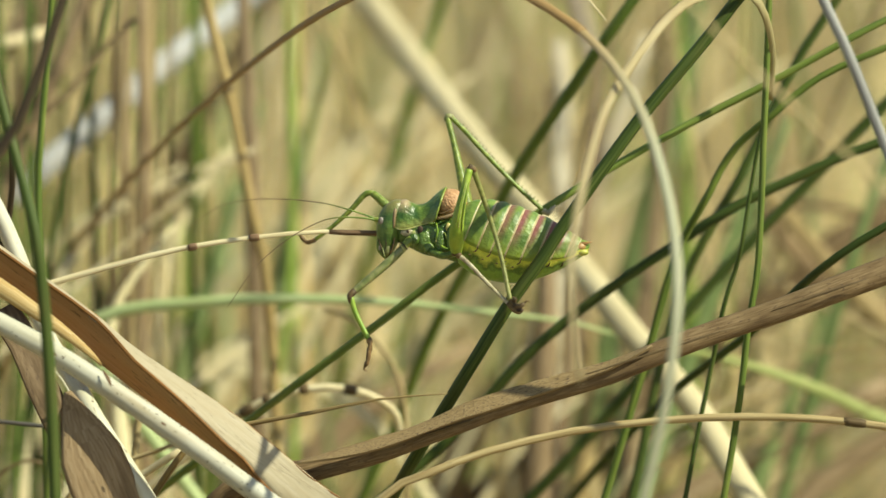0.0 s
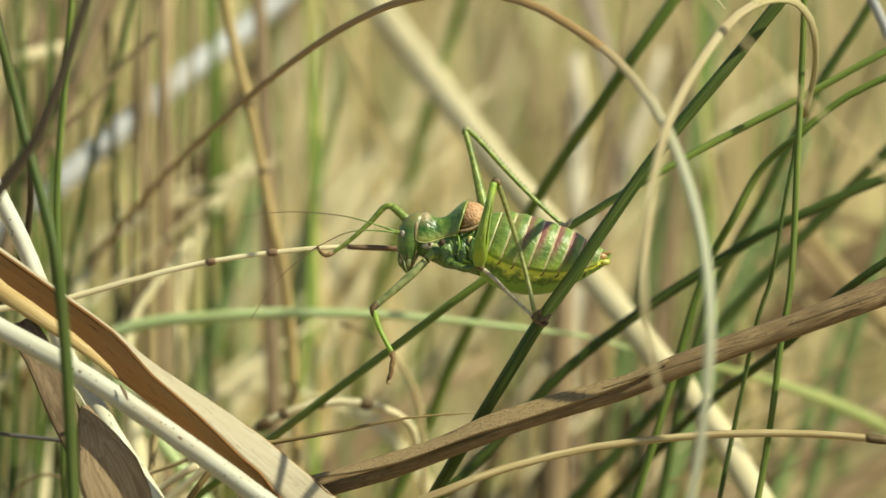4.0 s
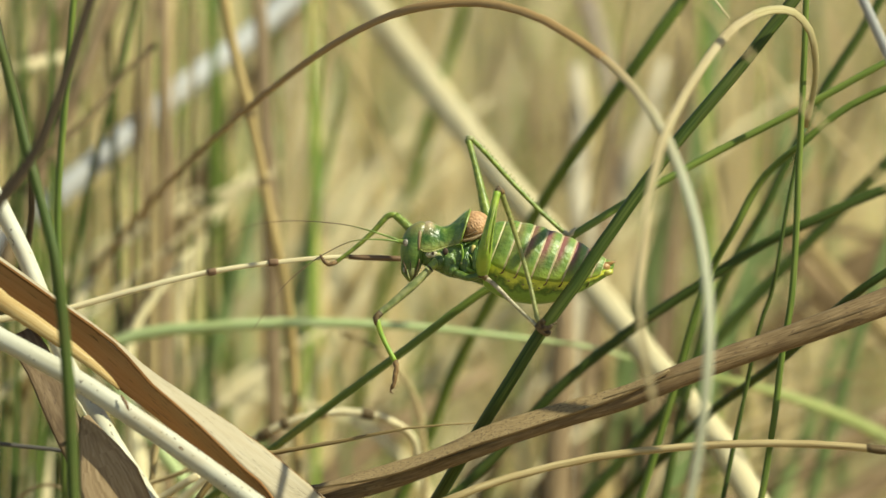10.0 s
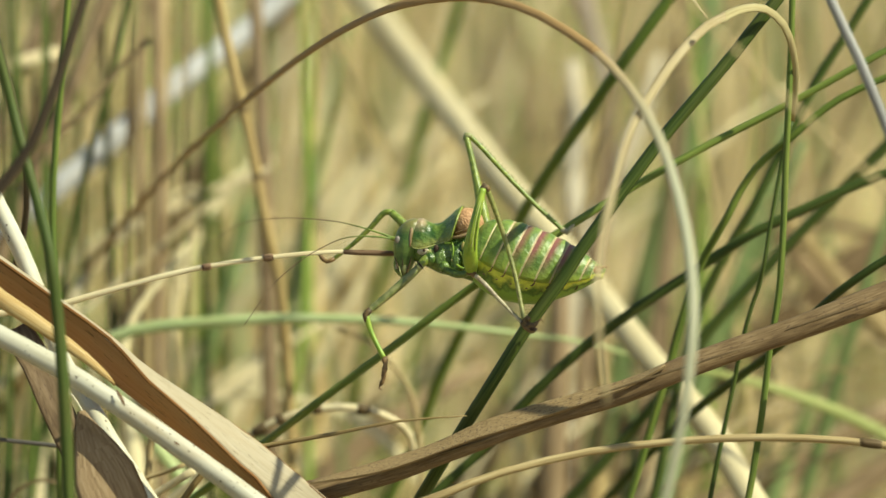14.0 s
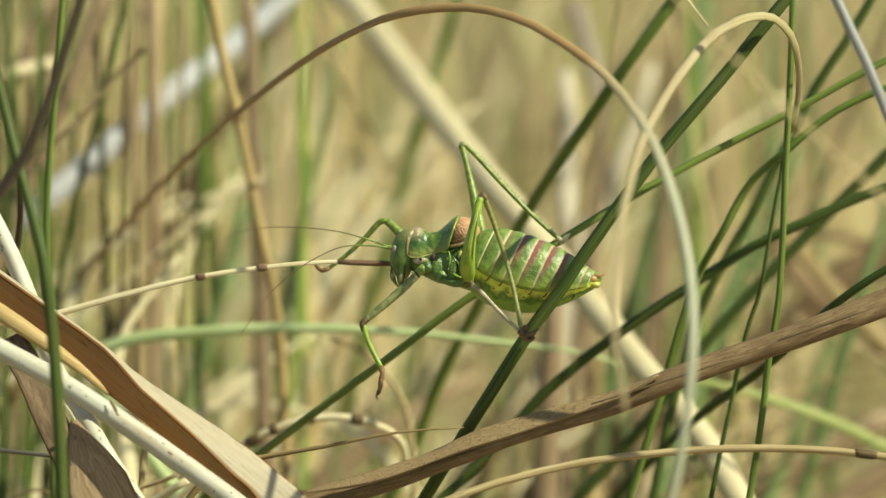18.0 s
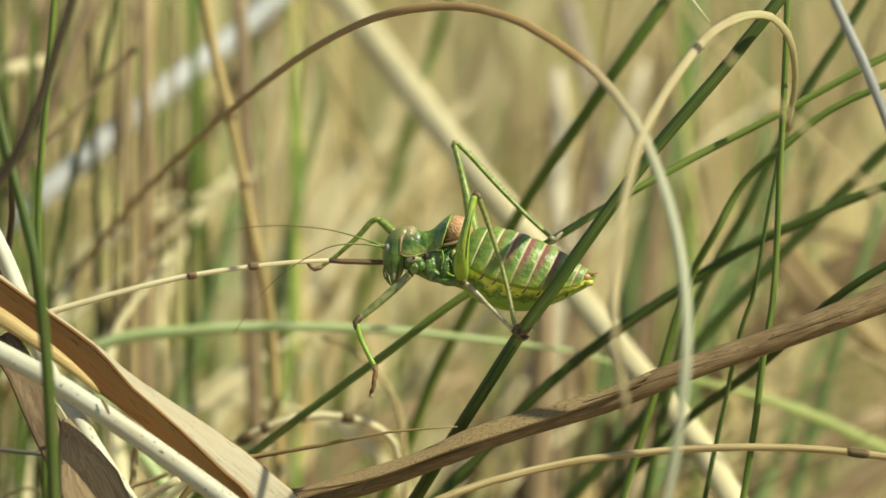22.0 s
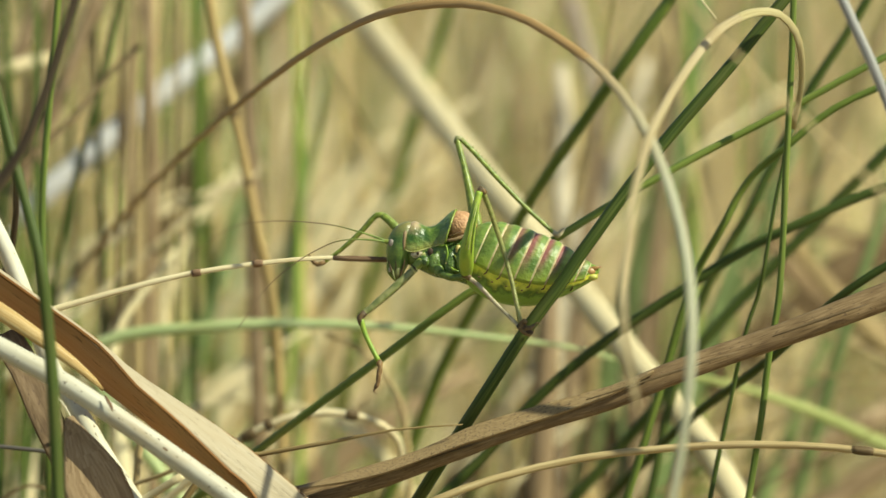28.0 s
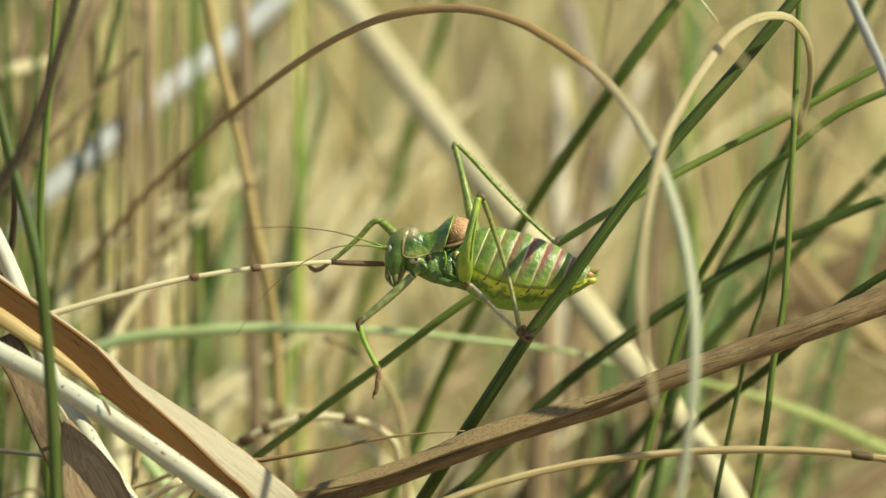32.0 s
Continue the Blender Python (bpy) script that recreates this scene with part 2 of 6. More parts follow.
SKIN_YELLOW = chitin("cricket_yellow", (0.55, 0.45, 0.12), (0.68, 0.58, 0.22), 600)
SKIN_LIGHT_EDGE = chitin("cricket_pale_margin", (0.33, 0.37, 0.10), (0.50, 0.50, 0.20), 1500, rough=0.35)
SKIN_RUST = chitin("cricket_tail_rust", (0.22, 0.11, 0.035), (0.42, 0.24, 0.08), 1200, rough=0.45)
SKIN_LEMON = chitin("cricket_tail_lemon", (0.36, 0.38, 0.05), (0.52, 0.52, 0.10), 800)
EYE_MAT = chitin("cricket_eye", (0.14, 0.11, 0.08), (0.32, 0.29, 0.24), 1500, rough=0.4)
SKIN_EDGE = chitin("cricket_plate_edge", (0.46, 0.34, 0.19), (0.66, 0.56, 0.32), 1200, rough=0.35)
SKIN_SHANK = chitin("cricket_shank", (0.24, 0.19, 0.11), (0.48, 0.42, 0.29), 900, spots=(0.10, 0.06, 0.03), rough=0.4)


def arch_material(lo, hi):
    """A blade that dries from pale green at its tip to brown."""
    m = plant("arching_blade", (0.20, 0.13, 0.06), (0.30, 0.20, 0.10), (0.40, 0.29, 0.16), stain=(0.5, 0.42, 0.22), stains=0.4, through_light=0.2)
    n, ln = m.node_tree.nodes, m.node_tree.links
    uv = n.new("ShaderNodeUVMap")
    sep = n.new("ShaderNodeSeparateXYZ")
    ln.new(uv.outputs[0], sep.inputs[0])
    mr = n.new("ShaderNodeMapRange")
    mr.inputs["From Min"].default_value, mr.inputs["From Max"].default_value = lo, hi
    ln.new(sep.outputs["Y"], mr.inputs["Value"])
    p = n["Principled BSDF"]
    old = p.inputs["Base Color"].links[0].from_socket
    r = ramp(n, [(0.2, (0.47, 0.30, 0.12)), (0.5, (0.52, 0.46, 0.27)), (0.8, (0.53, 0.575, 0.41))])
    ln.new(mr.outputs[0], r.inputs[0])
    out = mixer(n, ln, 0.72, old, r.outputs[0])
    ln.new(out, p.inputs["Base Color"])
    for t in n:
        if t.type == "BSDF_TRANSLUCENT":
            ln.new(out, t.inputs["Color"])
    return m


def wing_material():
    m, n, ln, p = shader("wrinkled_wing")
    tc = n.new("ShaderNodeTexCoord")
    v = n.new("ShaderNodeTexVoronoi")
    v.inputs["Scale"].default_value, v.feature = 3200, "SMOOTH_F1"
    bent = n.new("ShaderNodeVectorMath")
    bent.operation = "MULTIPLY_ADD"
    wave = n.new("ShaderNodeTexNoise")
    wave.inputs["Scale"].default_value = 1100
    ln.new(tc.outputs["Object"], wave.inputs["Vector"])
    ln.new(wave.outputs["Color"], bent.inputs[0])
    bent.inputs[1].default_value = (0.0006, 0.0006, 0.0006)
    ln.new(tc.outputs["Object"], bent.inputs[2])
    ln.new(bent.outputs[0], v.inputs["Vector"])
    col = ramp(n, [(0.0, (0.60, 0.37, 0.19)), (0.5, (0.51, 0.29, 0.135)), (0.85, (0.33, 0.165, 0.07))])
    ln.new(v.outputs["Distance"], col.inputs[0])
    worn = ramp(n, [(0.42, (0, 0, 0)), (0.62, (0.7, 0.7, 0.7))])
    ln.new(noise_of(n, ln, tc.outputs["Object"], (1, 1, 1), 1400, 4), worn.inputs[0])
    ln.new(mixer(n, ln, worn.outputs[0], col.outputs[0], (0.36, 0.19, 0.085)), p.inputs["Base Color"])
    p.inputs["Roughness"].default_value = 0.6
    b = n.new("ShaderNodeBump")
    b.invert = True
    b.inputs["Strength"].default_value, b.inputs["Distance"].default_value = 0.5, 0.0003
    ln.new(v.outputs["Distance"], b.inputs["Height"])
    ln.new(b.outputs[0], p.inputs["Normal"])
    return m


def zone_material(name, belly=False):
    """Abdomen skin: 'zone' holds the place along a segment, the place round it and how pink it is."""
    m, n, ln, p = shader(name)
    at = n.new("ShaderNodeAttribute")
    at.attribute_name = "zone"
    sep = n.new("ShaderNodeSeparateColor")
    ln.new(at.outputs["Color"], sep.inputs[0])
    tc = n.new("ShaderNodeTexCoord")
    mott = noise_of(n, ln, tc.outputs["Object"], (1, 1, 1), 700, 4)
    if belly:
        wob = n.new("ShaderNodeMath")
        wob.operation = "MULTIPLY_ADD"
        wob.inputs[1].default_value = 0.26
        ln.new(mott, wob.inputs[0])
        ln.new(sep.outputs[1], wob.inputs[2])
        col = ramp(n, [(0.62, (0.16, 0.26, 0.035)), (0.66, (0.78, 0.78, 0.09)), (0.70, (0.60, 0.68, 0.08)), (0.76, (0.78, 0.80, 0.10)), (0.84, (0.10, 0.18, 0.025)), (0.89, (0.25, 0.41, 0.06)), (1.0, (0.22, 0.37, 0.055))])
        ln.new(wob.outputs[0], col.inputs[0])
        out = col.outputs[0]
    else:
        g = ramp(n, [(0.35, (0.095, 0.175, 0.026)), (0.65, (0.215, 0.310, 0.060))])
        ln.new(mott, g.inputs[0])
        low = ramp(n, [(0.47, (0, 0, 0)), (0.60, (1, 1, 1))])
        ln.new(sep.outputs[1], low.inputs[0])
        out = mixer(n, ln, low.outputs[0], g.outputs[0], (0.34, 0.43, 0.06))
        band = ramp(n, [(0.22, (1, 1, 1)), (0.58, (0, 0, 0))])
        ln.new(sep.outputs[0], band.inputs[0])
        top = ramp(n, [(0.34, (1, 1, 1)), (0.55, (0, 0, 0))])
        ln.new(sep.outputs[1], top.inputs[0])
        f = mixer(n, ln, 1.0, band.outputs[0], top.outputs[0], "MULTIPLY")
        f = mixer(n, ln, 1.0, f, sep.outputs[2], "MULTIPLY")
        out = mixer(n, ln, f, out, (0.27, 0.105, 0.088))
        edge = ramp(n, [(0.87, (0, 0, 0)), (0.93, (0.9, 0.9, 0.9))])
        ln.new(sep.outputs[0], edge.inputs[0])
        out = mixer(n, ln, edge.outputs[0], out, (0.52, 0.47, 0.25))
    ln.new(out, p.inputs["Base Color"])
    p.inputs["Roughness"].default_value = 0.42
    p.inputs["Coat Weight"].default_value, p.inputs["Coat Roughness"].default_value = 0.06, 0.25
    p.inputs["Subsurface Weight"].default_value = 0.35
    p.inputs["Subsurface Radius"].default_value = (0.0008, 0.001, 0.0003)
    b = n.new("ShaderNodeBump")
    b.inputs["Strength"].default_value, b.inputs["Distance"].default_value = 0.8, 0.0002
    ln.new(noise_of(n, ln, tc.outputs["Object"], (1, 1, 1), 1700, 4), b.inputs["Height"])
    ln.new(b.outputs[0], p.inputs["Normal"])
    return m


def head_material():
    """Glossy green, olive-tan over the crown, paler towards the mouth."""
    m = chitin("cricket_head", (0.060, 0.125, 0.022), (0.130, 0.215, 0.040), 800, rough=0.36, spots=(0.18, 0.23, 0.06), coat=0.12, bump=0.8)
    n, ln, p = m.node_tree.nodes, m.node_tree.links, m.node_tree.nodes["Principled BSDF"]
    old = p.inputs["Base Color"].links[0].from_socket
    tc = n.new("ShaderNodeTexCoord")
    sep = n.new("ShaderNodeSeparateXYZ")
    ln.new(tc.outputs["Object"], sep.inputs[0])
    up = n.new("ShaderNodeMapRange")
    up.inputs["From Min"].default_value, up.inputs["From Max"].default_value = -0.0036, 0.0047
    ln.new(sep.outputs["Z"], up.inputs["Value"])
    crown = ramp(n, [(0.72, (0, 0, 0)), (0.93, (0.75, 0.75, 0.75))])
    ln.new(up.outputs[0], crown.inputs[0])
    out = mixer(n, ln, crown.outputs[0], old, (0.24, 0.20, 0.075))
    mouth = ramp(n, [(0.05, (0.7, 0.7, 0.7)), (0.34, (0, 0, 0))])
    ln.new(up.outputs[0], mouth.inputs[0])
    ln.new(mixer(n, ln, mouth.outputs[0], out, (0.20, 0.21, 0.075)), p.inputs["Base Color"])
    return m


def antenna_material():
    """Green by the head, brown further out."""
    m = chitin("cricket_antenna", (0.12, 0.20, 0.025), (0.24, 0.33, 0.06), 900, rough=0.45)
    n, ln, p = m.node_tree.nodes, m.node_tree.links, m.node_tree.nodes["Principled BSDF"]
    old = p.inputs["Base Color"].links[0].from_socket
    tc = n.new("ShaderNodeTexCoord")
    sep = n.new("ShaderNodeSeparateXYZ")
    ln.new(tc.outputs["Object"], sep.inputs[0])
    far = n.new("ShaderNodeMapRange")
    far.inputs["From Min"].default_value, far.inputs["From Max"].default_value = -0.0165, -0.0215
    ln.new(sep.outputs["X"], far.inputs["Value"])
    ln.new(mixer(n, ln, far.outputs[0], old, (0.17, 0.11, 0.05)), p.inputs["Base Color"])
    return m


def saddle_material():
    """Green shield, tan over its front, paler towards its lower margin."""
    m = chitin("cricket_saddle", (0.038, 0.100, 0.014), (0.175, 0.265, 0.042), 420, rough=0.3, spots=(0.26, 0.31, 0.09), coat=0.2, bump=1.0, deep=0.0002)
    n, ln, p = m.node_tree.nodes, m.node_tree.links, m.node_tree.nodes["Principled BSDF"]
    old = p.inputs["Base Color"].links[0].from_socket
    zone = n.new("ShaderNodeAttribute")
    zone.attribute_name = "zone"
    sep = n.new("ShaderNodeSeparateColor")
    ln.new(zone.outputs["Color"], sep.inputs[0])
    tc = n.new("ShaderNodeTexCoord")
    wob = n.new("ShaderNodeMath")
    wob.operation = "MULTIPLY_ADD"
    wob.inputs[1].default_value = 0.25
    ln.new(noise_of(n, ln, tc.outputs["Object"], (1, 1, 1), 900, 3), wob.inputs[0])
    ln.new(sep.outputs[1], wob.inputs[2])
    front = ramp(n, [(0.27, (1, 1, 1)), (0.36, (0, 0, 0))])
    ln.new(sep.outputs[0], front.inputs[0])
    top = ramp(n, [(0.34, (1, 1, 1)), (0.46, (0, 0, 0))])
    ln.new(wob.outputs[0], top.inputs[0])
    f = mixer(n, ln, 1.0, front.outputs[0], top.outputs[0], "MULTIPLY")
    out = mixer(n, ln, f, old, (0.40, 0.31, 0.17))
    low = ramp(n, [(0.55, (0, 0, 0)), (0.66, (0.7, 0.7, 0.7))])
    ln.new(wob.outputs[0], low.inputs[0])
    out = mixer(n, ln, low.outputs[0], out, (0.32, 0.33, 0.09))
    ln.new(out, p.inputs["Base Color"])
    return m


def ground_material():
    m, n, ln, p = shader("straw_covered_soil")
    tc = n.new("ShaderNodeTexCoord")
    a = noise_of(n, ln, tc.outputs["Object"], (1, 1, 1), 9, 6)
    b = noise_of(n, ln, tc.outputs["Object"], (1, 1, 1), 120, 4)
    c1 = ramp(n, [(0.35, (0.15, 0.105, 0.052)), (0.6, (0.34, 0.25, 0.13))])
    ln.new(b, c1.inputs[0])
    c2 = ramp(n, [(0.45, (0, 0, 0)), (0.7, (0.6, 0.6, 0.6))])
    ln.new(a, c2.inputs[0])
    ln.new(mixer(n, ln, c2.outputs[0], c1.outputs[0], (0.20, 0.15, 0.07)), p.inputs["Base Color"])
    p.inputs["Roughness"].default_value = 0.9
    bp = n.new("ShaderNodeBump")
    bp.inputs["Distance"].default_value = 0.006
    ln.new(b, bp.inputs["Height"])
    ln.new(bp.outputs[0], p.inputs["Normal"])
    return m


# ---- shapes ----
def at(p):
    """Millimetres right, up across the sight line and away, from the middle of the plot."""
    return PLOT @ Vector((p[0] / 1000, p[2] / 1000, p[1] / 1000))


def curve_through(pts, step):
    """Points along a smooth line through pts, with the fraction of the way at each."""
    pts = [Vector(p) for p in pts]
    if len(pts) == 2:
        pts.insert(1, (pts[0] + pts[1]) / 2)
    ext = [pts[0] * 2 - pts[1], *pts, pts[-1] * 2 - pts[-2]]
    out = []
    for i in range(1, len(ext) - 2):
        a, b, c, d = ext[i - 1:i + 3]
        # centripetal spacing keeps uneven spans from looping
        t0 = 0.0
        t1 = t0 + max((b - a).length, 1e-9) ** 0.5
        t2 = t1 + max((c - b).length, 1e-9) ** 0.5
        t3 = t2 + max((d - c).length, 1e-9) ** 0.5
        k = max(2, int((c - b).length / step))
        for j in range(k):
            t = t1 + (t2 - t1) * j / k
            p1 = a * ((t1 - t) / (t1 - t0)) + b * ((t - t0) / (t1 - t0))
            p2 = b * ((t2 - t) / (t2 - t1)) + c * ((t - t1) / (t2 - t1))
            p3 = c * ((t3 - t) / (t3 - t2)) + d * ((t - t2) / (t3 - t2))
            q1 = p1 * ((t2 - t) / (t2 - t0)) + p2 * ((t - t0) / (t2 - t0))
            q2 = p2 * ((t3 - t) / (t3 - t1)) + p3 * ((t - t1) / (t3 - t1))
            out.append(q1 * ((t2 - t) / (t2 - t1)) + q2 * ((t - t1) / (t2 - t1)))
    out.append(pts[-1])
    return out


def along(values, f):
    """A value at the fraction f of an evenly spaced list."""
    if not isinstance(values, (list, tuple)):
        return values
    x = f * (len(values) - 1)
    i = min(int(x), len(values) - 2)
    return values[i] + (values[i + 1] - values[i]) * (x - i)


FACE = (PLOT.to_3x3() @ Vector((0.15, -1, 0.35))).normalized()


def sweep(path, radius, flat=1.0, fold=0.0, sides=8, face=FACE, twist=0.0, wob=0.0, seed=0.0, grooves=0.0):
    """A bmesh tube along path. flat: thickness over width; fold: how far the blade's middle sinks; with UVs in millimetres."""
    bm = bmesh.new()
    uv = bm.loops.layers.uv.new("UVMap")
    lens = [0.0]
    for a, b in zip(path, path[1:]):
        lens.append(lens[-1] + (b - a).length)
    rings, last = [], None
    for i, p in enumerate(path):
        f = lens[i] / lens[-1]
        tan = (path[min(i + 1, len(path) - 1)] - path[max(i - 1, 0)]).normalized()
        side = tan.cross(Vector(face))
        if last is not None and side.length < 0.2:
            side = last - tan * last.dot(tan)
        side.normalize()
        if last is not None and side.dot(last) < 0:
            side = -side
        last = side
        up = side.cross(tan)
        if twist:
            q = Matrix.Rotation(twist * f, 3, tan)
            side, up = q @ side, q @ up
        r = along(radius, f)
        r *= 1 + wob * noise.noise(Vector((f * lens[-1] * 60, seed, 0.3)))
        ring = []
        for k in range(sides):
            a = math.tau * k / sides
            x, y = math.cos(a), math.sin(a) * flat
            if fold:
                y += fold * (abs(x) - 0.5)
            s = 1 + (grooves * (1 if k % 2 else -1))
            ring.append(bm.verts.new(p + (side * x + up * y) * r * s))
        rings.append(ring)
    for i in range(len(rings) - 1):
        for k in range(sides):
            j = (k + 1) % sides
            fc = bm.faces.new((rings[i][k], rings[i][j], rings[i + 1][j], rings[i + 1][k]))
            fc.smooth = True
            w = along(radius, lens[i] / lens[-1]) * 1000 * 6.28 / sides
            for lp, (u, v) in zip(fc.loops, ((k, i), (k + 1, i), (k + 1, i + 1), (k, i + 1))):
                lp[uv].uv = (u * w, lens[v] * 1000)
    for ring in (rings[0], rings[-1]):
        bm.faces.new(ring if ring is rings[0] else ring[::-1])
    bmesh.ops.recalc_face_normals(bm, faces=bm.faces)
    return bm


def mesh_of(bm, name, material):
    me = bpy.data.meshes.new(name)
    bm.to_mesh(me)
    bm.free()
    me.materials.append(material)
    return me


def part(name, bm, material, parent, label="", origin=None):
    """One mesh object under a thing or a part."""
    if origin is not None:
        bmesh.ops.translate(bm, verts=bm.verts, vec=-Vector(origin))
    ob = new(name, mesh_of(bm, name, material))
    ob.parent = parent
    if origin is not None:
        ob.location = origin
    if label:
        ob["label"] = label
    return ob


def rooted(pts, steep=False):
    """World points of a stem whose first point is led on down to the soil."""
    w = [at(p) for p in pts]
    d = (w[0] - w[1]).normalized()
    foot = Vector((w[0].x + d.x * 0.10, w[0].y + d.y * 0.10, -0.006))
    if d.z < -0.5:
        foot = w[0] + d * ((w[0].z + 0.006) / -d.z)
    mid = w[0].lerp(foot, 0.45) + d * 0.015
    return [foot, mid, *w]


SWAYS = []


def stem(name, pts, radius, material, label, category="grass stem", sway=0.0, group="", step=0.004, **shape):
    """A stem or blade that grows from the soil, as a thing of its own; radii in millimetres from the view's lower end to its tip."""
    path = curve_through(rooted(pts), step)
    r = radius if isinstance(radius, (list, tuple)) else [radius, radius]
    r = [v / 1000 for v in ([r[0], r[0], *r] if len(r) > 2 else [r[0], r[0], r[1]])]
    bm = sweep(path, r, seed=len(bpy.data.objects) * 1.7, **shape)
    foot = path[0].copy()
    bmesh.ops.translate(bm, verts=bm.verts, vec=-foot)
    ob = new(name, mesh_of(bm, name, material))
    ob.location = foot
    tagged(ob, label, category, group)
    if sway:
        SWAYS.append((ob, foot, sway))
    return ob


def sheet(guides, material_thickness, step=0.004, across=6):
    """A leaf surface through several guide lines, with thickness."""
    lines = [curve_through([at(p) for p in g], 0.004) for g in guides]
    n = 60
    pick = lambda ln, f: ln[min(int(f * (len(ln) - 1)), len(ln) - 2)].lerp(ln[min(int(f * (len(ln) - 1)), len(ln) - 2) + 1], f * (len(ln) - 1) % 1 if f < 1 else 1)
    bm = bmesh.new()
    uv = bm.loops.layers.uv.new("UVMap")
    grid = []
    for i in range(n + 1):
        cross = [pick(ln, i / n) for ln in lines]
        row = []
        for s in range(len(cross) - 1):
            for j in range(across):
                row.append(cross[s].lerp(cross[s + 1], j / across))
        row.append(cross[-1])
        grid.append(row)
    m = len(grid[0])
    nor = []
    for i in range(n + 1):
        nr = []
        for j in range(m):
            a = grid[min(i + 1, n)][j] - grid[max(i - 1, 0)][j]
            b = grid[i][min(j + 1, m - 1)] - grid[i][max(j - 1, 0)]
            v = a.cross(b)
            nr.append(v.normalized() if v.length > 1e-12 else Vector((0, 0, 1)))
        nor.append(nr)
    top, bot = [], []
    for i in range(n + 1):
        top.append([bm.verts.new(grid[i][j] + nor[i][j] * (material_thickness / 2 + 0.00012 * noise.noise(grid[i][j] * 300))) for j in range(m)])
        bot.append([bm.verts.new(grid[i][j] - nor[i][j] * material_thickness / 2) for j in range(m)])
    for i in range(n):
        for j in range(m - 1):
            for g, flip in ((top, False), (bot, True)):
                q = [g[i][j], g[i][j + 1], g[i + 1][j + 1], g[i + 1][j]]
                w = [(j, i), (j + 1, i), (j + 1, i + 1), (j, i + 1)]
                if flip:
                    q, w = q[::-1], w[::-1]
                f = bm.faces.new(q)
                f.smooth = True
                for lp, (u, v) in zip(f.loops, w):
                    lp[uv].uv = (u * 0.9, v * 1.6)
        for j in (0, m - 1):
            q = [top[i][j], top[i + 1][j], bot[i + 1][j], bot[i][j]]
            bm.faces.new(q if j == 0 else q[::-1])
    for i in (0, n):
        for j in range(m - 1):
            q = [top[i][j], bot[i][j], bot[i][j + 1], top[i][j + 1]]
            bm.faces.new(q if i == 0 else q[::-1])
    return bm


# ---- ground ----
def ground():
    bm = bmesh.new()
    bmesh.ops.create_grid(bm, x_segments=60, y_segments=60, size=1.0)
    for v in bm.verts:
        x, y = v.co.x, v.co.y
        far = max(abs(x), abs(y))
        v.co.x, v.co.y = x * (1.5 + 400 * far ** 6), y * (1.5 + 400 * far ** 6)
        v.co.z = -0.004 - 0.004 * abs(noise.noise(Vector((v.co.x * 3, v.co.y * 3, 0))))
    for f in bm.faces:
        f.smooth = True
    tagged(new("ground", mesh_of(bm, "ground", ground_material())), "dry soil covered with bleached straw litter", "ground", kind="structure")


ground()


def grass_mass(name, count, material, seed, width, height, lean, area, label, lying=False, single=""):
    """Blades behind and around the plot: countless ones in one mesh, or each as a thing of its own in the group named by single."""
    rnd = random.Random(seed)
    verts, faces, uvs = [], [], []
    made = 0
    inv = PLOT.inverted()
    while made < count:
        x, y = rnd.uniform(-area[0], area[0]), rnd.uniform(*area[1])
        h, a = rnd.uniform(*height), rnd.uniform(0, math.tau)
        le = rnd.gauss(0, lean)
        w0 = rnd.uniform(*width) / 2000
        base = Vector((x, y, -0.004))
        tip = base + Vector((math.cos(a) * le * h, math.sin(a) * le * h, h if not lying else rnd.uniform(0.004, 0.03)))
        if lying:
            tip = base + Vector((math.cos(a) * h, math.sin(a) * h, rnd.uniform(0.004, 0.05)))
        sag = Vector((rnd.gauss(0, 0.06), rnd.gauss(0, 0.06), 0)) * h
        seg = 7
        pts = [base.lerp(tip, i / seg) + sag * math.sin(math.pi * i / seg) for i in range(seg + 1)]
        # blades left out beyond the view's sunward edge so sunlight reaches the background
        if 0.03 + 0.09 * (y + DIST) < x < 0.75 and y < 0.75 and not lying:
            continue
        if (base - EYE.translation).length < 0.62 or (lean == 0.6 and abs(x) < 0.9 and -0.1 < y < 2.4):
            continue
        # keep the air between the lens and the insect's perch free
        clear = True
        for p in pts:
            q = inv @ p
            if q.y < 0.06 and abs(q.x) < 0.085 * (q.y + DIST) / DIST + 0.03 and abs(q.z) < 0.05 * max(q.y + DIST, 0.1) / DIST + 0.03:
                clear = False
        if not clear:
            continue
        made += 1
        turn = rnd.uniform(0, math.pi)
        side = Vector((math.cos(turn), math.sin(turn), 0))
        b0 = len(verts)
        run = 0.0
        for i, p in enumerate(pts):
            w = w0 * (1 - (i / seg) ** 2 * 0.85)
            off = Vector((-side.y, side.x, 0)) * w * 0.35
            verts += [p - side * w, p + off, p + side * w]
        for i in range(seg):
            for k in range(2):
                q = b0 + i * 3 + k
                faces.append((q, q + 1, q + 4, q + 3))
                z0, z1 = i * h / seg * 1000, (i + 1) * h / seg * 1000
                uvs += [(k * 2, z0), (k * 2 + 2, z0), (k * 2 + 2, z1), (k * 2, z1)]
        if single:
            blade_mesh(name, [Vector(v) - base for v in verts], faces, uvs, material, label, single).location = base
            verts, faces, uvs = [], [], []
    if not single:
        blade_mesh(name, verts, faces, uvs, material, label)


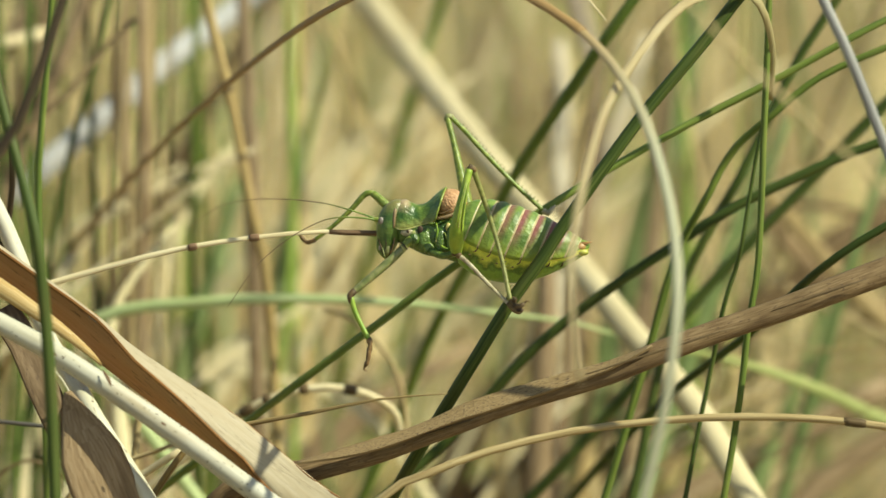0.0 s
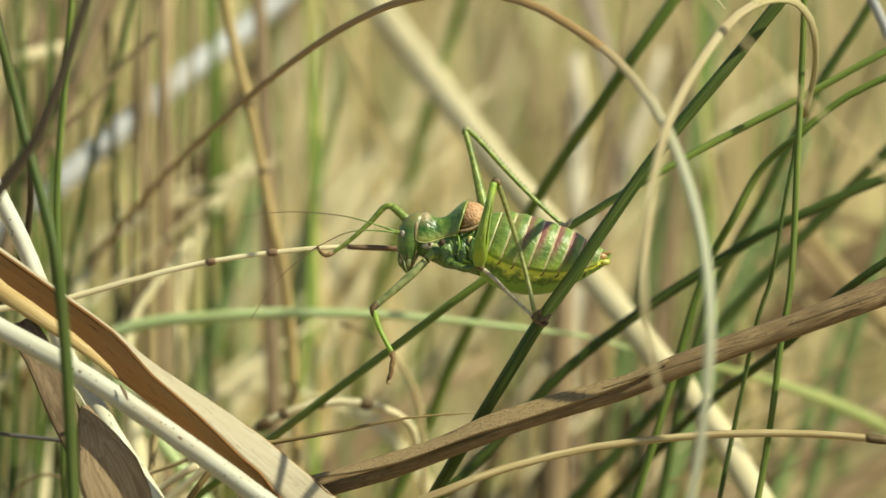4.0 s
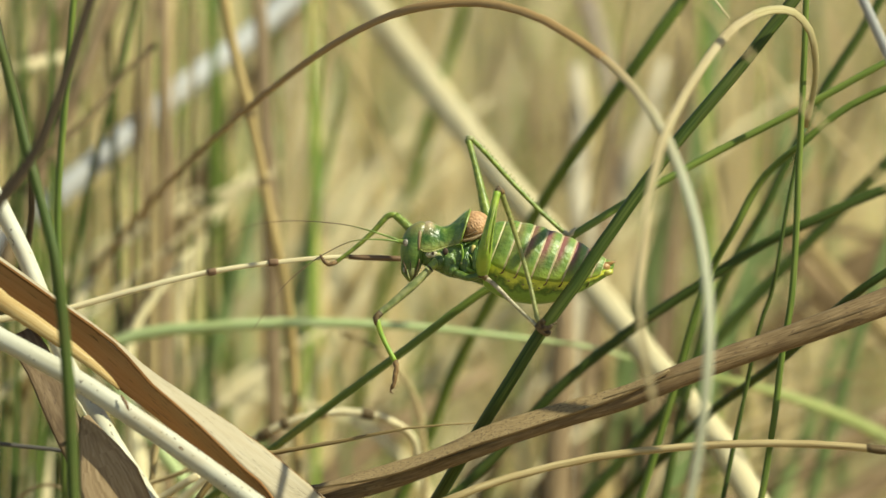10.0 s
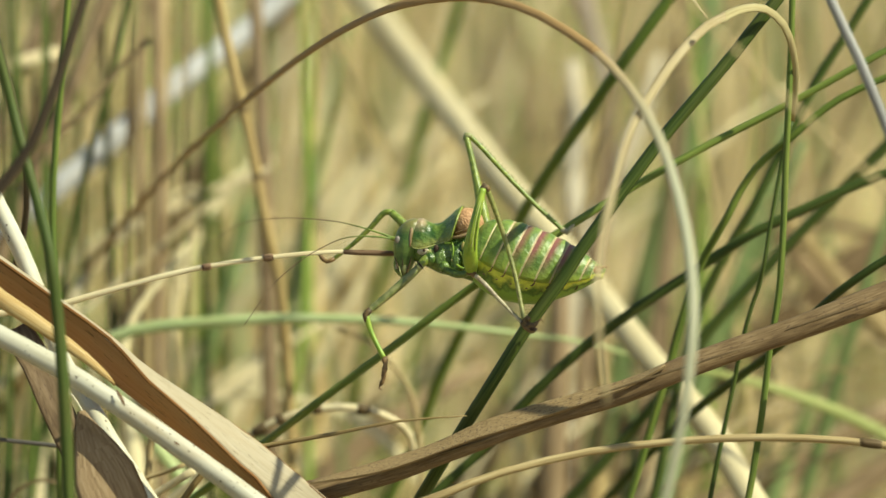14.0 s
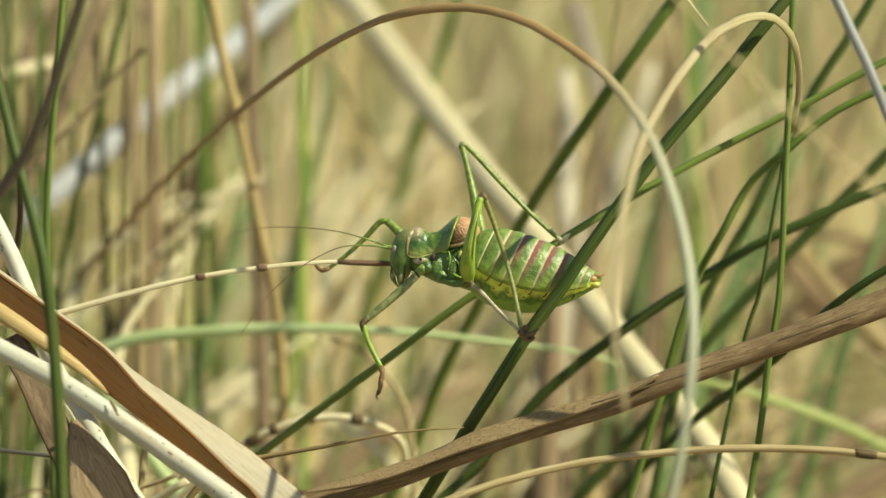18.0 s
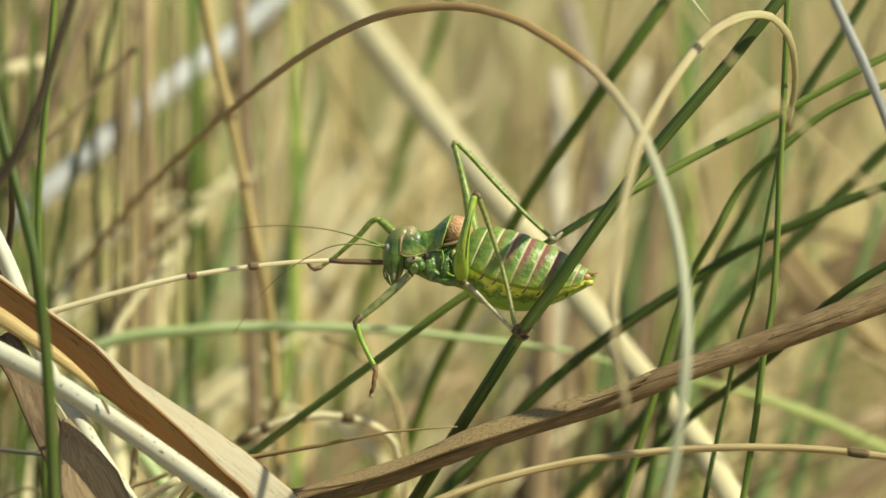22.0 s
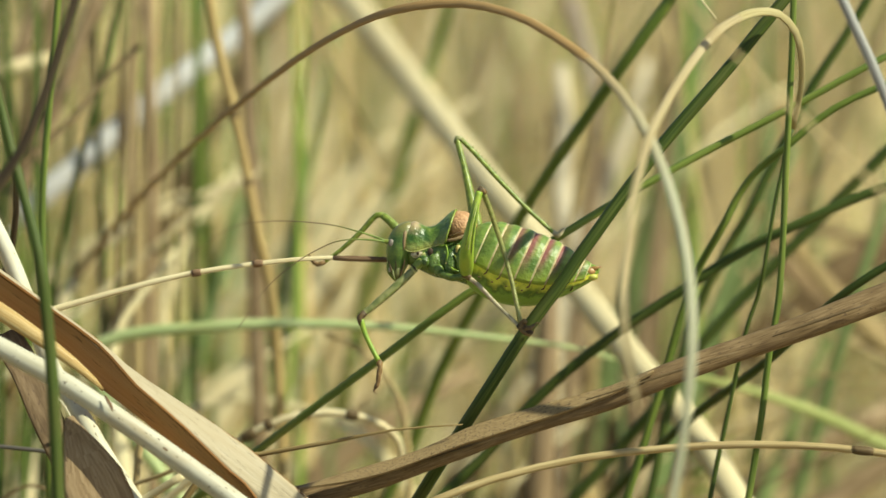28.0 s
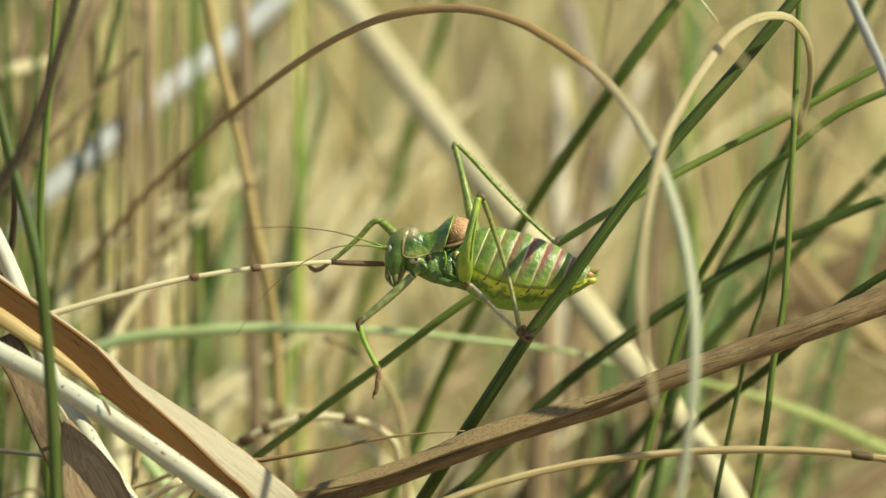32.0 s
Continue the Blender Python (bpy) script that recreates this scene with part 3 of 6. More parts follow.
def blade_mesh(name, verts, faces, uvs, material, label, group=""):
    me = bpy.data.meshes.new(name)
    me.from_pydata(verts, [], faces)
    layer = me.uv_layers.new(name="UVMap")
    layer.data.foreach_set("uv", np.array(uvs, dtype=np.float32).ravel())
    me.materials.append(material)
    me.polygons.foreach_set("use_smooth", [True] * len(faces))
    ob = new(name, me)
    if group:
        tagged(ob, label, "sedge" if "sedge" in label else "reed", group)
    else:
        tagged(ob, label, "grass", kind="stuff")
    return ob


grass_mass("straw_litter", 2600, DRY_MASS, 11, (3, 8), (0.10, 0.35), 0.3, (1.2, (0.05, 2.6)), "bleached straw litter lying on the soil", lying=True)
grass_mass("tan_grass", 300, DRY_MASS, 12, (3, 7), (0.15, 0.40), 1.3, (1.0, (0.35, 2.2)), "dense dry tan grass behind the rushes")
grass_mass("tangled_straw", 560, DRY_MASS, 15, (1.2, 3.6), (0.26, 0.43), 2.0, (0.7, (0.11, 0.40)), "tangled thin dry grass close behind the rushes")
grass_mass("dry_reed", 120, DRY_BLADE, 24, (1.5, 4.5), (0.26, 0.48), 1.0, (0.18, (0.13, 0.34)), "thin dry reed leaning across its neighbours", single="dry reeds behind the rushes")
grass_mass("meadow", 2600, DRY_MASS, 17, (3, 8), (0.2, 0.6), 0.6, (4.0, (-4.0, 5.0)), "dry meadow grass all round")
grass_mass("broken_reeds", 130, DRY_MASS, 14, (5, 10), (0.18, 0.36), 2.2, (0.9, (0.35, 1.6)), "broken pale reed leaves leaning all ways")
grass_mass("sedge", 190, GREEN_SEDGE, 13, (2.5, 6), (0.2, 0.46), 0.4, (0.9, (0.2, 2.0)), "upright green sedge leaf among dry reeds", single="green sedges among the dry reeds")
grass_mass("thin_sedge", 110, GREEN_SEDGE, 16, (1.2, 3), (0.3, 0.5), 0.5, (0.5, (0.10, 0.50)), "thin green sedge leaf close behind the rushes", single="thin sedges behind the rushes")

# ---- large stems behind the insect ----
stem("reed_stem", [(43.58, -35.2, 48), (38.26, -26.04, 54), (30.51, -16.8, 62), (22.03, -5.71, 80), (9.78, 9.37, 96.2), (-2.1, 25.56, 133.2), (-13.1, 41.03, 166.5), (-22.79, 55.2, 192.4)], [1.92, 1.92, 1.94, 2.11, 2.41, 2.71], CREAM_SOFT, "thick pale straw-coloured reed stem leaning behind the insect", "reed", flat=0.8)
stem("bleached_stem", [(-65.59, 2.67, 112.2), (-57.87, 9.53, 112.2), (-49.36, 16.86, 113.7), (-39.13, 25.95, 115.9), (-28.86, 33.79, 118.1), (-19.39, 43.36, 119.6)], [1.84, 1.95, 1.86], WHITE, "bleached white dead stem among the grass", "dead stem", wob=0.12)
stem("brown_reed", [(15.89, -38.2, 84), (16.48, -29.04, 84), (17.0, -20.74, 85), (17.35, -13.26, 86), (17.55, -6.6, 88), (17.26, 0.08, 90)], [2.1, 2.1, 2.2, 2.25, 2.2, 1.2], DULL_LEAF, "brown withered reed behind the insect", "reed", flat=0.6)
stem("withered_reed", [(78.54, -21.35, 111), (67.22, -12.34, 111), (60.64, -5.07, 112.5), (54.79, 1.81, 115.4), (48.92, 7.86, 118.4)], [2.68, 2.68, 2.69, 2.69, 2.51, 0.9], OCHRE, "ochre withered reed blade", "reed", flat=0.35)
stem("withered_reed", [(82.86, -3.45, 140.6), (68.69, 1.86, 140.6), (56.48, 3.65, 143.6), (45.97, 0.09, 146.5)], [1.86, 1.86, 1.5, 0.47], STALK, "dark withered reed blade", "reed", flat=0.35)
# two leaves added to stand for a shaded patch, its tone in their brown
stem("dead_leaf", [(81.73, -23.11, 148), (69.23, -12.4, 148), (59.52, -5.27, 149.5), (52.52, 2.78, 152.4)], [4.33] * 6 + [3.96, 3.78, 1.14], STALK, "broad dull brown leaf added to paint a shaded patch", "grass blade", flat=0.3)
stem("dead_leaf", [(49.29, -16.16, 159.1), (57.41, -10.74, 159.1), (66.49, -2.62, 159.8), (77.56, 3.72, 162.8)], [3.25] * 6 + [3.25, 2.87], STALK, "broad dull brown leaf added to paint a shaded patch", "grass blade", flat=0.3)
stem("green_grass_blade", [(39.95, -22.21, 111), (45.1, -8.49, 111), (50.32, 3.52, 112.5), (55.65, 16.46, 115.4)], [1.34] * 4 + [1.25, 0.72], TEAL, "upright green grass blade behind the rushes", "grass blade", 0.3, "upright green blades", flat=0.35)
stem("green_grass_blade", [(60.39, -16.79, 96.2), (63.34, -6.66, 96.2), (66.24, 1.77, 97.7), (70.01, 11.95, 100.6)], [1.14] * 4 + [1.05, 0.7], TEAL, "upright green grass blade behind the rushes", "grass blade", 0.3, "upright green blades", flat=0.35)
stem("dead_leaf", [(-26.91, -45.95, 140.6), (-17.18, -35.32, 140.6), (-6.56, -26.52, 142.1), (6.76, -18.59, 145)], [3.17] * 6 + [2.99, 2.81, 0.94], DULL_LEAF, "broad dull brown dead leaf among the grass", "grass blade", flat=0.3)
stem("dead_leaf", [(0.54, -46.49, 151.7), (5.02, -35.74, 151.7), (10.4, -26.83, 153.2), (18.08, -16.1, 155.4)], [3.41] * 6 + [3.22, 3.04, 0.95], STALK, "broad dull brown dead leaf among the grass", "grass blade", flat=0.3)
stem("fine_dry_stem", [(75.98, -17.34, 81.4), (65.04, -18.17, 81.4), (54.51, -17.78, 82.9), (45.45, -16.57, 84.4)], [0.43, 0.43, 0.17], STRAW, "fine dry stem lying across")
stem("fine_dry_stem", [(77.26, -21, 96.2), (66.13, -20.5, 96.2), (53.74, -21.21, 97.7), (43.74, -23.23, 100.6)], [0.53, 0.53, 0.18], STRAW, "fine dry stem lying across")
stem("brown_grass_stem", [(-41.32, -30.03, 88.8), (-41.74, -13.3, 88.8), (-41.4, 11.82, 90.3), (-41.88, 28.62, 91.8), (-42.11, 42.11, 93.2)], 0.78, DULL_LEAF, "thin upright dull brown grass stem", sway=0.3)
stem("brown_grass_stem", [(-45.36, -30.78, 111), (-44.75, -0.77, 111), (-45.86, 20.69, 112.5), (-44.29, 43.17, 115.4)], 0.98, DULL_LEAF, "thin upright dull brown grass stem", sway=0.3)
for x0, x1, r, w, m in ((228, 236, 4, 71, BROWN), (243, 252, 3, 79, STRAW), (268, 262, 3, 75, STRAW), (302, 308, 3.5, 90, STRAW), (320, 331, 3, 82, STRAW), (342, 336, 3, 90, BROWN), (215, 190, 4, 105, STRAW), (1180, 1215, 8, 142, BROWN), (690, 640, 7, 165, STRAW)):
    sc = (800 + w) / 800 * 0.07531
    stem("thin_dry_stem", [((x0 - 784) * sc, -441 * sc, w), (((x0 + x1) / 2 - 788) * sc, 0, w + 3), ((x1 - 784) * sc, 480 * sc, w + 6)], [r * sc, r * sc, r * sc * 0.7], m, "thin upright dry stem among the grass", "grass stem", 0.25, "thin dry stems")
stem("dead_leaf", [(-71.19, 24.55, 96), (-67.97, 26.46, 98), (-64.73, 27.37, 100), (-61.05, 28.45, 102), (-57.53, 29.36, 104)], [1.3, 1.3, 1.35, 1.2, 0.8], STRAW_LIGHT, "pale dead leaf bent flat among the stems", "grass blade", flat=0.4)
stem("dead_leaf", [(-65.86, 9.82, 140.6), (-62.86, 22.25, 142.1), (-61.01, 31.22, 145), (-58.35, 42.02, 148)], [1.49, 2.25, 2.25, 1.32], BROWN, "dark withered leaf among the stems", "grass blade", flat=0.4)
stem("dead_leaf", [(-35.2, 20.26, 173.9), (-30.18, 30.36, 174.6), (-25.63, 37.76, 176.1), (-20.61, 46.1, 177.6)], [1.37, 1.95, 1.95, 1.17], BROWN, "dark withered leaf among the stems", "grass blade", flat=0.4)
stem("leaning_reed_leaf", [(-22.28, -14.52, 170.2), (-13.17, -2.66, 171.7), (-4.04, 6.51, 174.6), (6.07, 12.97, 177.6)], [1.55, 1.75, 1.56, 0.39], STRAW, "pale reed leaf leaning over", "grass blade", flat=0.4)
for leaf in ([(-63.09, -6.88, 125.8), (-52.63, 1.39, 125.8), (-45.74, 5.76, 127.3), (-38, 9.28, 130.2)], [(-47.65, -10.62, 148), (-40.51, -0.81, 148), (-35.23, 5.9, 150.2), (-29.99, 13.56, 153.9)], [(-27.54, -3.53, 162.8), (-19.39, 5.53, 162.8), (-13.09, 12.82, 165.8), (-5.84, 18.81, 170.2)], [(-42.18, -29.54, 125.8), (-34.33, -20.83, 125.8), (-27.44, -16.53, 128.8), (-19.67, -13.08, 133.2)], [(27.02, 1.92, 170.2), (37.99, 10.14, 170.2), (47.26, 19.32, 173.2), (58.52, 26.77, 177.6)]):
    stem("leaning_reed_leaf", leaf, [1.1] * 6 + [1.2, 1.1, 0.4], STRAW_PALE, "pale reed leaf leaning over", "grass blade", flat=0.4, group="leaning reed leaves")
stem("leaning_reed_leaf", [(-7.14, -30.53, 103.6), (-19.05, -23.72, 103.6), (-30.15, -22.06, 105.1), (-41.36, -25.55, 108)], [1.24, 1.33, 1.06, 0.36], STRAW_PALE, "pale reed leaf leaning over", "grass blade", flat=0.4)
stem("leaning_reed_leaf", [(77.9, -22.02, 103.6), (66.67, -15.23, 103.6), (55.97, -10.15, 106.6), (46.73, -2.48, 109.5)], [1.24, 1.33, 1.06, 0.36], STRAW, "tan reed leaf leaning over", "grass blade", flat=0.4)
jointed = stem("dry_grass_stem", [(-21.43, -35.09, 69), (-21.59, -26.09, 69), (-22.22, -14.63, 68), (-23.14, -4.81, 66), (-24.72, 1.71, 64), (-26.18, 9.84, 64), (-28.38, 20.41, 64), (-30.58, 29.36, 64), (-32.2, 37.49, 64), (-33.67, 45.62, 64)], [0.97, 0.72], AMBER, "slender upright tan grass stem", sway=0.25)
stem("arching_grass", [(-39.36, -30.82, 64), (-47.03, -20.22, 63), (-48.94, -14.5, 61), (-44.03, -11.9, 60), (-35.05, -10.9, 58), (-22.88, -10.15, 56), (-6.75, -10.53, 54), (9.32, -12.14, 54), (21.43, -13.78, 56), (26.32, -15.26, 58)], [1.38, 1.37, 1.29, 1.13, 0.89, 0.24], RUSH_LIGHT, "pale green grass blade arching low behind the insect", "grass blade", flat=0.8)
stem("arching_grass", [(77.08, -34.51, 75), (64.56, -27.26, 75), (57.25, -23.77, 74), (50.55, -21.26, 72), (38.98, -18.1, 70), (29.97, -17.11, 70)], [1.48] * 4 + [1.4, 1.15, 0.33], LIME_DULL, "dull lime green grass blade bending down", "grass blade", flat=0.35)
stem("hooked_dry_stem", [(-2.9, -35.49, 55), (-3.14, -27.28, 55), (-4.35, -20.84, 55), (-7.16, -16.42, 55), (-11.6, -12.81, 56), (-14.86, -11.63, 58)], [0.8, 0.72, 0.32], STRAW, "dry tan stem hooked over at its top")
banded = stem("banded_stem", [(-35.1, -33.12, 40), (-27.92, -27.13, 38), (-23.13, -24.31, 36), (-17.62, -22.5, 36), (-11.33, -22.5, 36), (-6.62, -24.21, 38), (-4.43, -26.4, 40), (-3.88, -30.03, 42)], [0.71, 0.79, 0.55], STRAW_LIGHT, "pale dry stem with dark rings, bent over")

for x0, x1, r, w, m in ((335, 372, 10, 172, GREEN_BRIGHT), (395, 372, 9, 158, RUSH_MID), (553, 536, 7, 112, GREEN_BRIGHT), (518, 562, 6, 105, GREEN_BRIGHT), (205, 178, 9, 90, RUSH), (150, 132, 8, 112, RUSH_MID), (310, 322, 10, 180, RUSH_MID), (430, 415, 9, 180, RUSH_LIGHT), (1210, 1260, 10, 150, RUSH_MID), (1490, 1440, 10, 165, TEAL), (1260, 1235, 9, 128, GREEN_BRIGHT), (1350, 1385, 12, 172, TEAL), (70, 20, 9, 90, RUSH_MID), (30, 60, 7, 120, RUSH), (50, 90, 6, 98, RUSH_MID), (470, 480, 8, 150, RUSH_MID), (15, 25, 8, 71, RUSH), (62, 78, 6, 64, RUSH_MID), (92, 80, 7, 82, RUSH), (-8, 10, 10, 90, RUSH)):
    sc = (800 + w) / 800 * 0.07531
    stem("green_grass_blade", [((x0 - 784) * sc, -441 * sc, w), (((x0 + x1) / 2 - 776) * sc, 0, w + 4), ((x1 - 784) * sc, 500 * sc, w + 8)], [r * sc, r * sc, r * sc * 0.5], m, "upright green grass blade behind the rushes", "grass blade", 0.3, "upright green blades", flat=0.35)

stem("leaning_reed_leaf", [(-56.3, -16.75, 94), (-54.32, -6.66, 96), (-49.37, 0.76, 98), (-41.01, 5.59, 100), (-32.61, 9.43, 102), (-25.02, 13.28, 104)], [1.69, 1.69, 1.69, 1.69, 1.69, 1.86, 1.69, 1.01, 0.25], STRAW_LIGHT, "pale tan reed leaf slanting across the thin stems", "reed leaf", flat=0.3)
stem("leaning_reed_leaf", [(-41.27, -17.75, 102), (-39.66, -6.72, 104), (-37.44, 0.0, 106), (-34.53, 6.07, 108), (-30.75, 11.65, 110)], [1.28, 1.28, 1.28, 1.28, 1.28, 1.36, 1.11, 0.26], STRAW_PALE, "pale reed leaf leaning among green blades", "reed leaf", flat=0.3)
stem("leaning_reed_leaf", [(-44.9, -22.69, 64), (-45.82, -15.0, 66), (-44.29, -9.72, 68), (-41.11, -5.24, 70), (-36.86, 0.49, 72)], [1.63, 1.63, 1.63, 1.63, 1.63, 1.79, 1.22, 0.24], STRAW_PALE, "pale cream reed leaf leaning up behind the dry leaf", "reed leaf", flat=0.3)
stem("leaning_reed_leaf", [(-35.84, -24.43, 98), (-29.99, -19.57, 100), (-24.12, -15.2, 102), (-17.79, -11.15, 104)], [1.35, 1.35, 1.35, 1.35, 1.35, 1.61, 1.27, 0.25], STRAW_LIGHT, "tan reed leaf leaning behind the green blade", "reed leaf", flat=0.3)
stem("dead_leaf", [(-57.1, 20.42, 100), (-54.68, 26.41, 102), (-51.83, 32.42, 104), (-48.96, 38.89, 106)], [1.02, 1.02, 1.02, 1.02, 1.02, 1.19, 1.19, 1.02], BROWN, "dark olive-brown withered leaf leaning among stems", "grass blade", flat=0.3)
stem("pale_reed_leaf", [(18.13, -28.35, 144), (18.17, -18.61, 146), (19.63, -9.73, 148), (23.79, 1.88, 150), (28.05, 11.74, 152), (31.97, 21.19, 154), (34.74, 30.69, 156)], [1.72, 1.72, 1.72, 1.72, 1.72, 2.06, 2.32, 2.23, 0.69], BLEACHED, "broad bleached reed leaf leaning behind the rushes", "reed leaf", flat=0.3)
stem("pale_reed_leaf", [(17.6, -30.0, 156), (19.3, -12.0, 152), (21.4, -3.0, 146), (21.82, 1.87, 142), (20.8, 9.87, 144), (21.37, 20.12, 146), (20.7, 29.54, 148)], [1.54, 1.54, 1.54, 1.54, 1.54, 1.88, 1.88, 1.03], BLEACHED, "upright bleached reed leaf with a broken end", "reed leaf", flat=0.3)
stem("mauve_dead_stem", [(18.5, -30.44, 154), (18.9, -18.81, 156), (22.19, -7.12, 158), (25.12, 1.9, 160), (26.26, 10.96, 162), (26.68, 22.78, 164), (25.1, 31.92, 166), (22.69, 41.1, 168)], [1.12, 1.12, 1.12, 1.12, 1.12, 1.21, 1.3, 1.38, 1.38], MAUVE, "dull mauve-grey dead reed stem", "reed stem", flat=0.6)
stem("dead_leaf", [(23.34, -10.64, 150), (20.7, 3.67, 152), (19.94, 15.36, 154), (19.44, 22.59, 156)], [1.16, 1.16, 1.16, 1.16, 1.16, 1.16, 1.25, 0.36], BROWN, "dark brown withered leaf between pale ones", "grass blade", flat=0.3)
stem("dead_leaf", [(35.04, -2.57, 140), (36.89, 12.5, 142), (37.68, 19.64, 144), (38.65, 25.91, 146)], [1.24, 1.24, 1.24, 1.24, 1.24, 1.24, 1.5, 0.35], DULL_LEAF, "brown withered leaf between the rushes", "grass blade", flat=0.3)
stem("dead_leaf", [(25.91, 12.56, 146), (27.13, 23.29, 148), (28.08, 29.6, 150), (29.39, 34.14, 152)], [0.98, 0.98, 0.98, 0.98, 0.98, 1.25, 1.42, 0.36], DULL_LEAF, "brown withered leaf between the rushes", "grass blade", flat=0.3)
stem("green_grass_blade", [(34.52, 1.88, 150), (38.63, 15.32, 152), (41.49, 27.93, 154), (43.02, 41.49, 156)], [1.79, 1.79, 1.79, 1.79, 1.79, 2.15, 2.15, 1.61], TEAL, "broad blue-green grass blade behind the rushes", "grass blade", flat=0.3)
stem("green_grass_blade", [(43.91, -6.72, 104), (46.99, 1.79, 106), (49.41, 9.49, 108), (52.34, 19.36, 110)], [1.19, 1.19, 1.19, 1.19, 1.19, 1.45, 1.28, 0.34], TEAL, "blue-green grass blade behind the rushes", "grass blade", flat=0.3)
stem("green_grass_blade", [(55.08, -27.63, 120), (58.24, -19.88, 122), (61.41, -12.96, 124), (63.72, -6.89, 126)], [1.39, 1.39, 1.39, 1.39, 1.39, 1.56, 1.3, 0.35], TEAL, "blue-green grass blade behind the stalk", "grass blade", flat=0.3)
stem("green_grass_blade", [(-33.4, -6.87, 124), (-30.34, 3.57, 126), (-27.61, 11.44, 128), (-25.74, 19.35, 130)], [1.39, 1.39, 1.39, 1.39, 1.39, 1.74, 1.48, 0.35], TEAL, "blue-green grass blade leaning behind thin stems", "grass blade", flat=0.3)
stem("green_grass_blade", [(-19.82, 9.82, 140), (-17.65, 20.48, 142), (-16.35, 28.53, 144), (-13.89, 36.6, 146)], [1.06, 1.06, 1.06, 1.06, 1.06, 1.24, 1.06, 0.35], TEAL, "blue-green grass blade leaning behind thin stems", "grass blade", flat=0.3)
stem("leaning_reed_leaf", [(40.8, -31.43, 130), (50.54, -25.79, 132), (59.44, -19.26, 134), (70.14, -10.49, 136)], [1.23, 1.23, 1.23, 1.23, 1.23, 1.58, 1.58, 0.88], STRAW, "tan reed leaf slanting behind the stalk", "reed leaf", flat=0.3)
stem("leaning_reed_leaf", [(-12.88, 1.88, 150), (-7.08, 9.95, 152), (-1.26, 17.15, 154), (6.84, 24.39, 156)], [1.61, 1.61, 1.61, 1.61, 1.61, 1.97, 1.61, 0.36], STRAW_LIGHT, "soft pale reed leaf slanting upward", "reed leaf", flat=0.3)
stem("leaning_reed_leaf", [(-20.24, -2.62, 160), (-14.85, 7.34, 162), (-7.62, 18.24, 164), (-2.18, 29.19, 166)], [1.27, 1.27, 1.27, 1.27, 1.27, 1.45, 1.27, 0.36], STRAW_LIGHT, "soft pale reed leaf slanting upward", "reed leaf", flat=0.3)

stem("dead_leaf", [(36.03, -44.08, 120), (47.39, -37.23, 122), (57.93, -31.23, 124), (71.13, -23.88, 126)], [1.91, 1.91, 1.91, 1.91, 1.91, 2.25, 2.25, 1.73], DULL_LEAF, "dull brown dead leaf slanting near the soil", "reed leaf", flat=0.3)
stem("dead_leaf", [(53.81, -47.09, 128), (60.93, -39.75, 130), (68.79, -34.13, 132), (78.78, -28.05, 134)], [1.92, 1.92, 1.92, 1.92, 1.92, 2.27, 2.27, 1.75], DULL_LEAF, "dull brown dead leaf slanting near the soil", "reed leaf", flat=0.3)
stem("dead_leaf", [(23.01, -39.41, 112), (23.75, -30.89, 114), (24.83, -22.33, 116), (24.72, -14.6, 118)], [2.23, 2.23, 2.23, 2.23, 2.06, 1.72, 0.52], AMBER, "tan dead leaf behind the stalk", "reed leaf", flat=0.35)
stem("green_grass_blade", [(27.74, -39.06, 104), (28.83, -30.62, 106), (28.72, -22.14, 108), (27.41, -15.33, 110)], [1.19, 1.19, 1.19, 1.19, 1.02, 0.26], TEAL, "olive green blade behind the stalk", "grass blade", flat=0.35)
stem("thin_dry_stem", [(45.45, -36.64, 103.8737116338757), (53.59, -31.05, 105.8737116338757), (61.76, -26.45, 107.8737116338757), (68.82, -23.51, 109.8737116338757)], [0.22, 0.22, 0.22, 0.09], STRAW_LIGHT, "thin dry stem leaning low over the litter", "grass stem", flat=0.6, group="low leaning stems")
stem("thin_dry_stem", [(47.73, -31.22, 81.05118804486304), (52.43, -29.03, 83.05118804486304), (57.15, -27.69, 85.05118804486304), (61.23, -27.41, 87.05118804486304)], [0.29, 0.29, 0.29, 0.08], STRAW, "thin dry stem leaning low over the litter", "grass stem", flat=0.6, group="low leaning stems")
stem("thin_dry_stem", [(44.86, -30.18, 114.81341305213022), (50.48, -27.69, 116.81341305213022), (56.11, -25.82, 118.81341305213022), (60.98, -24.87, 120.81341305213022)], [0.25, 0.25, 0.25, 0.09], STRAW, "thin dry stem leaning low over the litter", "grass stem", flat=0.6, group="low leaning stems")
stem("thin_dry_stem", [(34.64, -35.8, 112.02709417290549), (39.81, -35.3, 114.02709417290549), (44.99, -34.1, 116.02709417290549), (49.47, -32.37, 118.02709417290549)], [0.26, 0.26, 0.26, 0.09], OCHRE, "thin dry stem leaning low over the litter", "grass stem", flat=0.6, group="low leaning stems")
stem("thin_dry_stem", [(50.97, -32.27, 100.02548958953673), (59.82, -29.2, 102.02548958953673), (68.72, -25.42, 104.02548958953673), (76.4, -21.47, 106.02548958953673)], [0.41, 0.41, 0.41, 0.08], OCHRE, "thin dry stem leaning low over the litter", "grass stem", flat=0.6, group="low leaning stems")
stem("thin_dry_stem", [(51.25, -36.56, 68.28927554204422), (56.95, -35.36, 70.28927554204422), (62.68, -33.33, 72.28927554204422), (67.64, -30.78, 74.28927554204422)], [0.22, 0.22, 0.22, 0.08], BROWN, "thin dry stem leaning low over the litter", "grass stem", flat=0.6, group="low leaning stems")
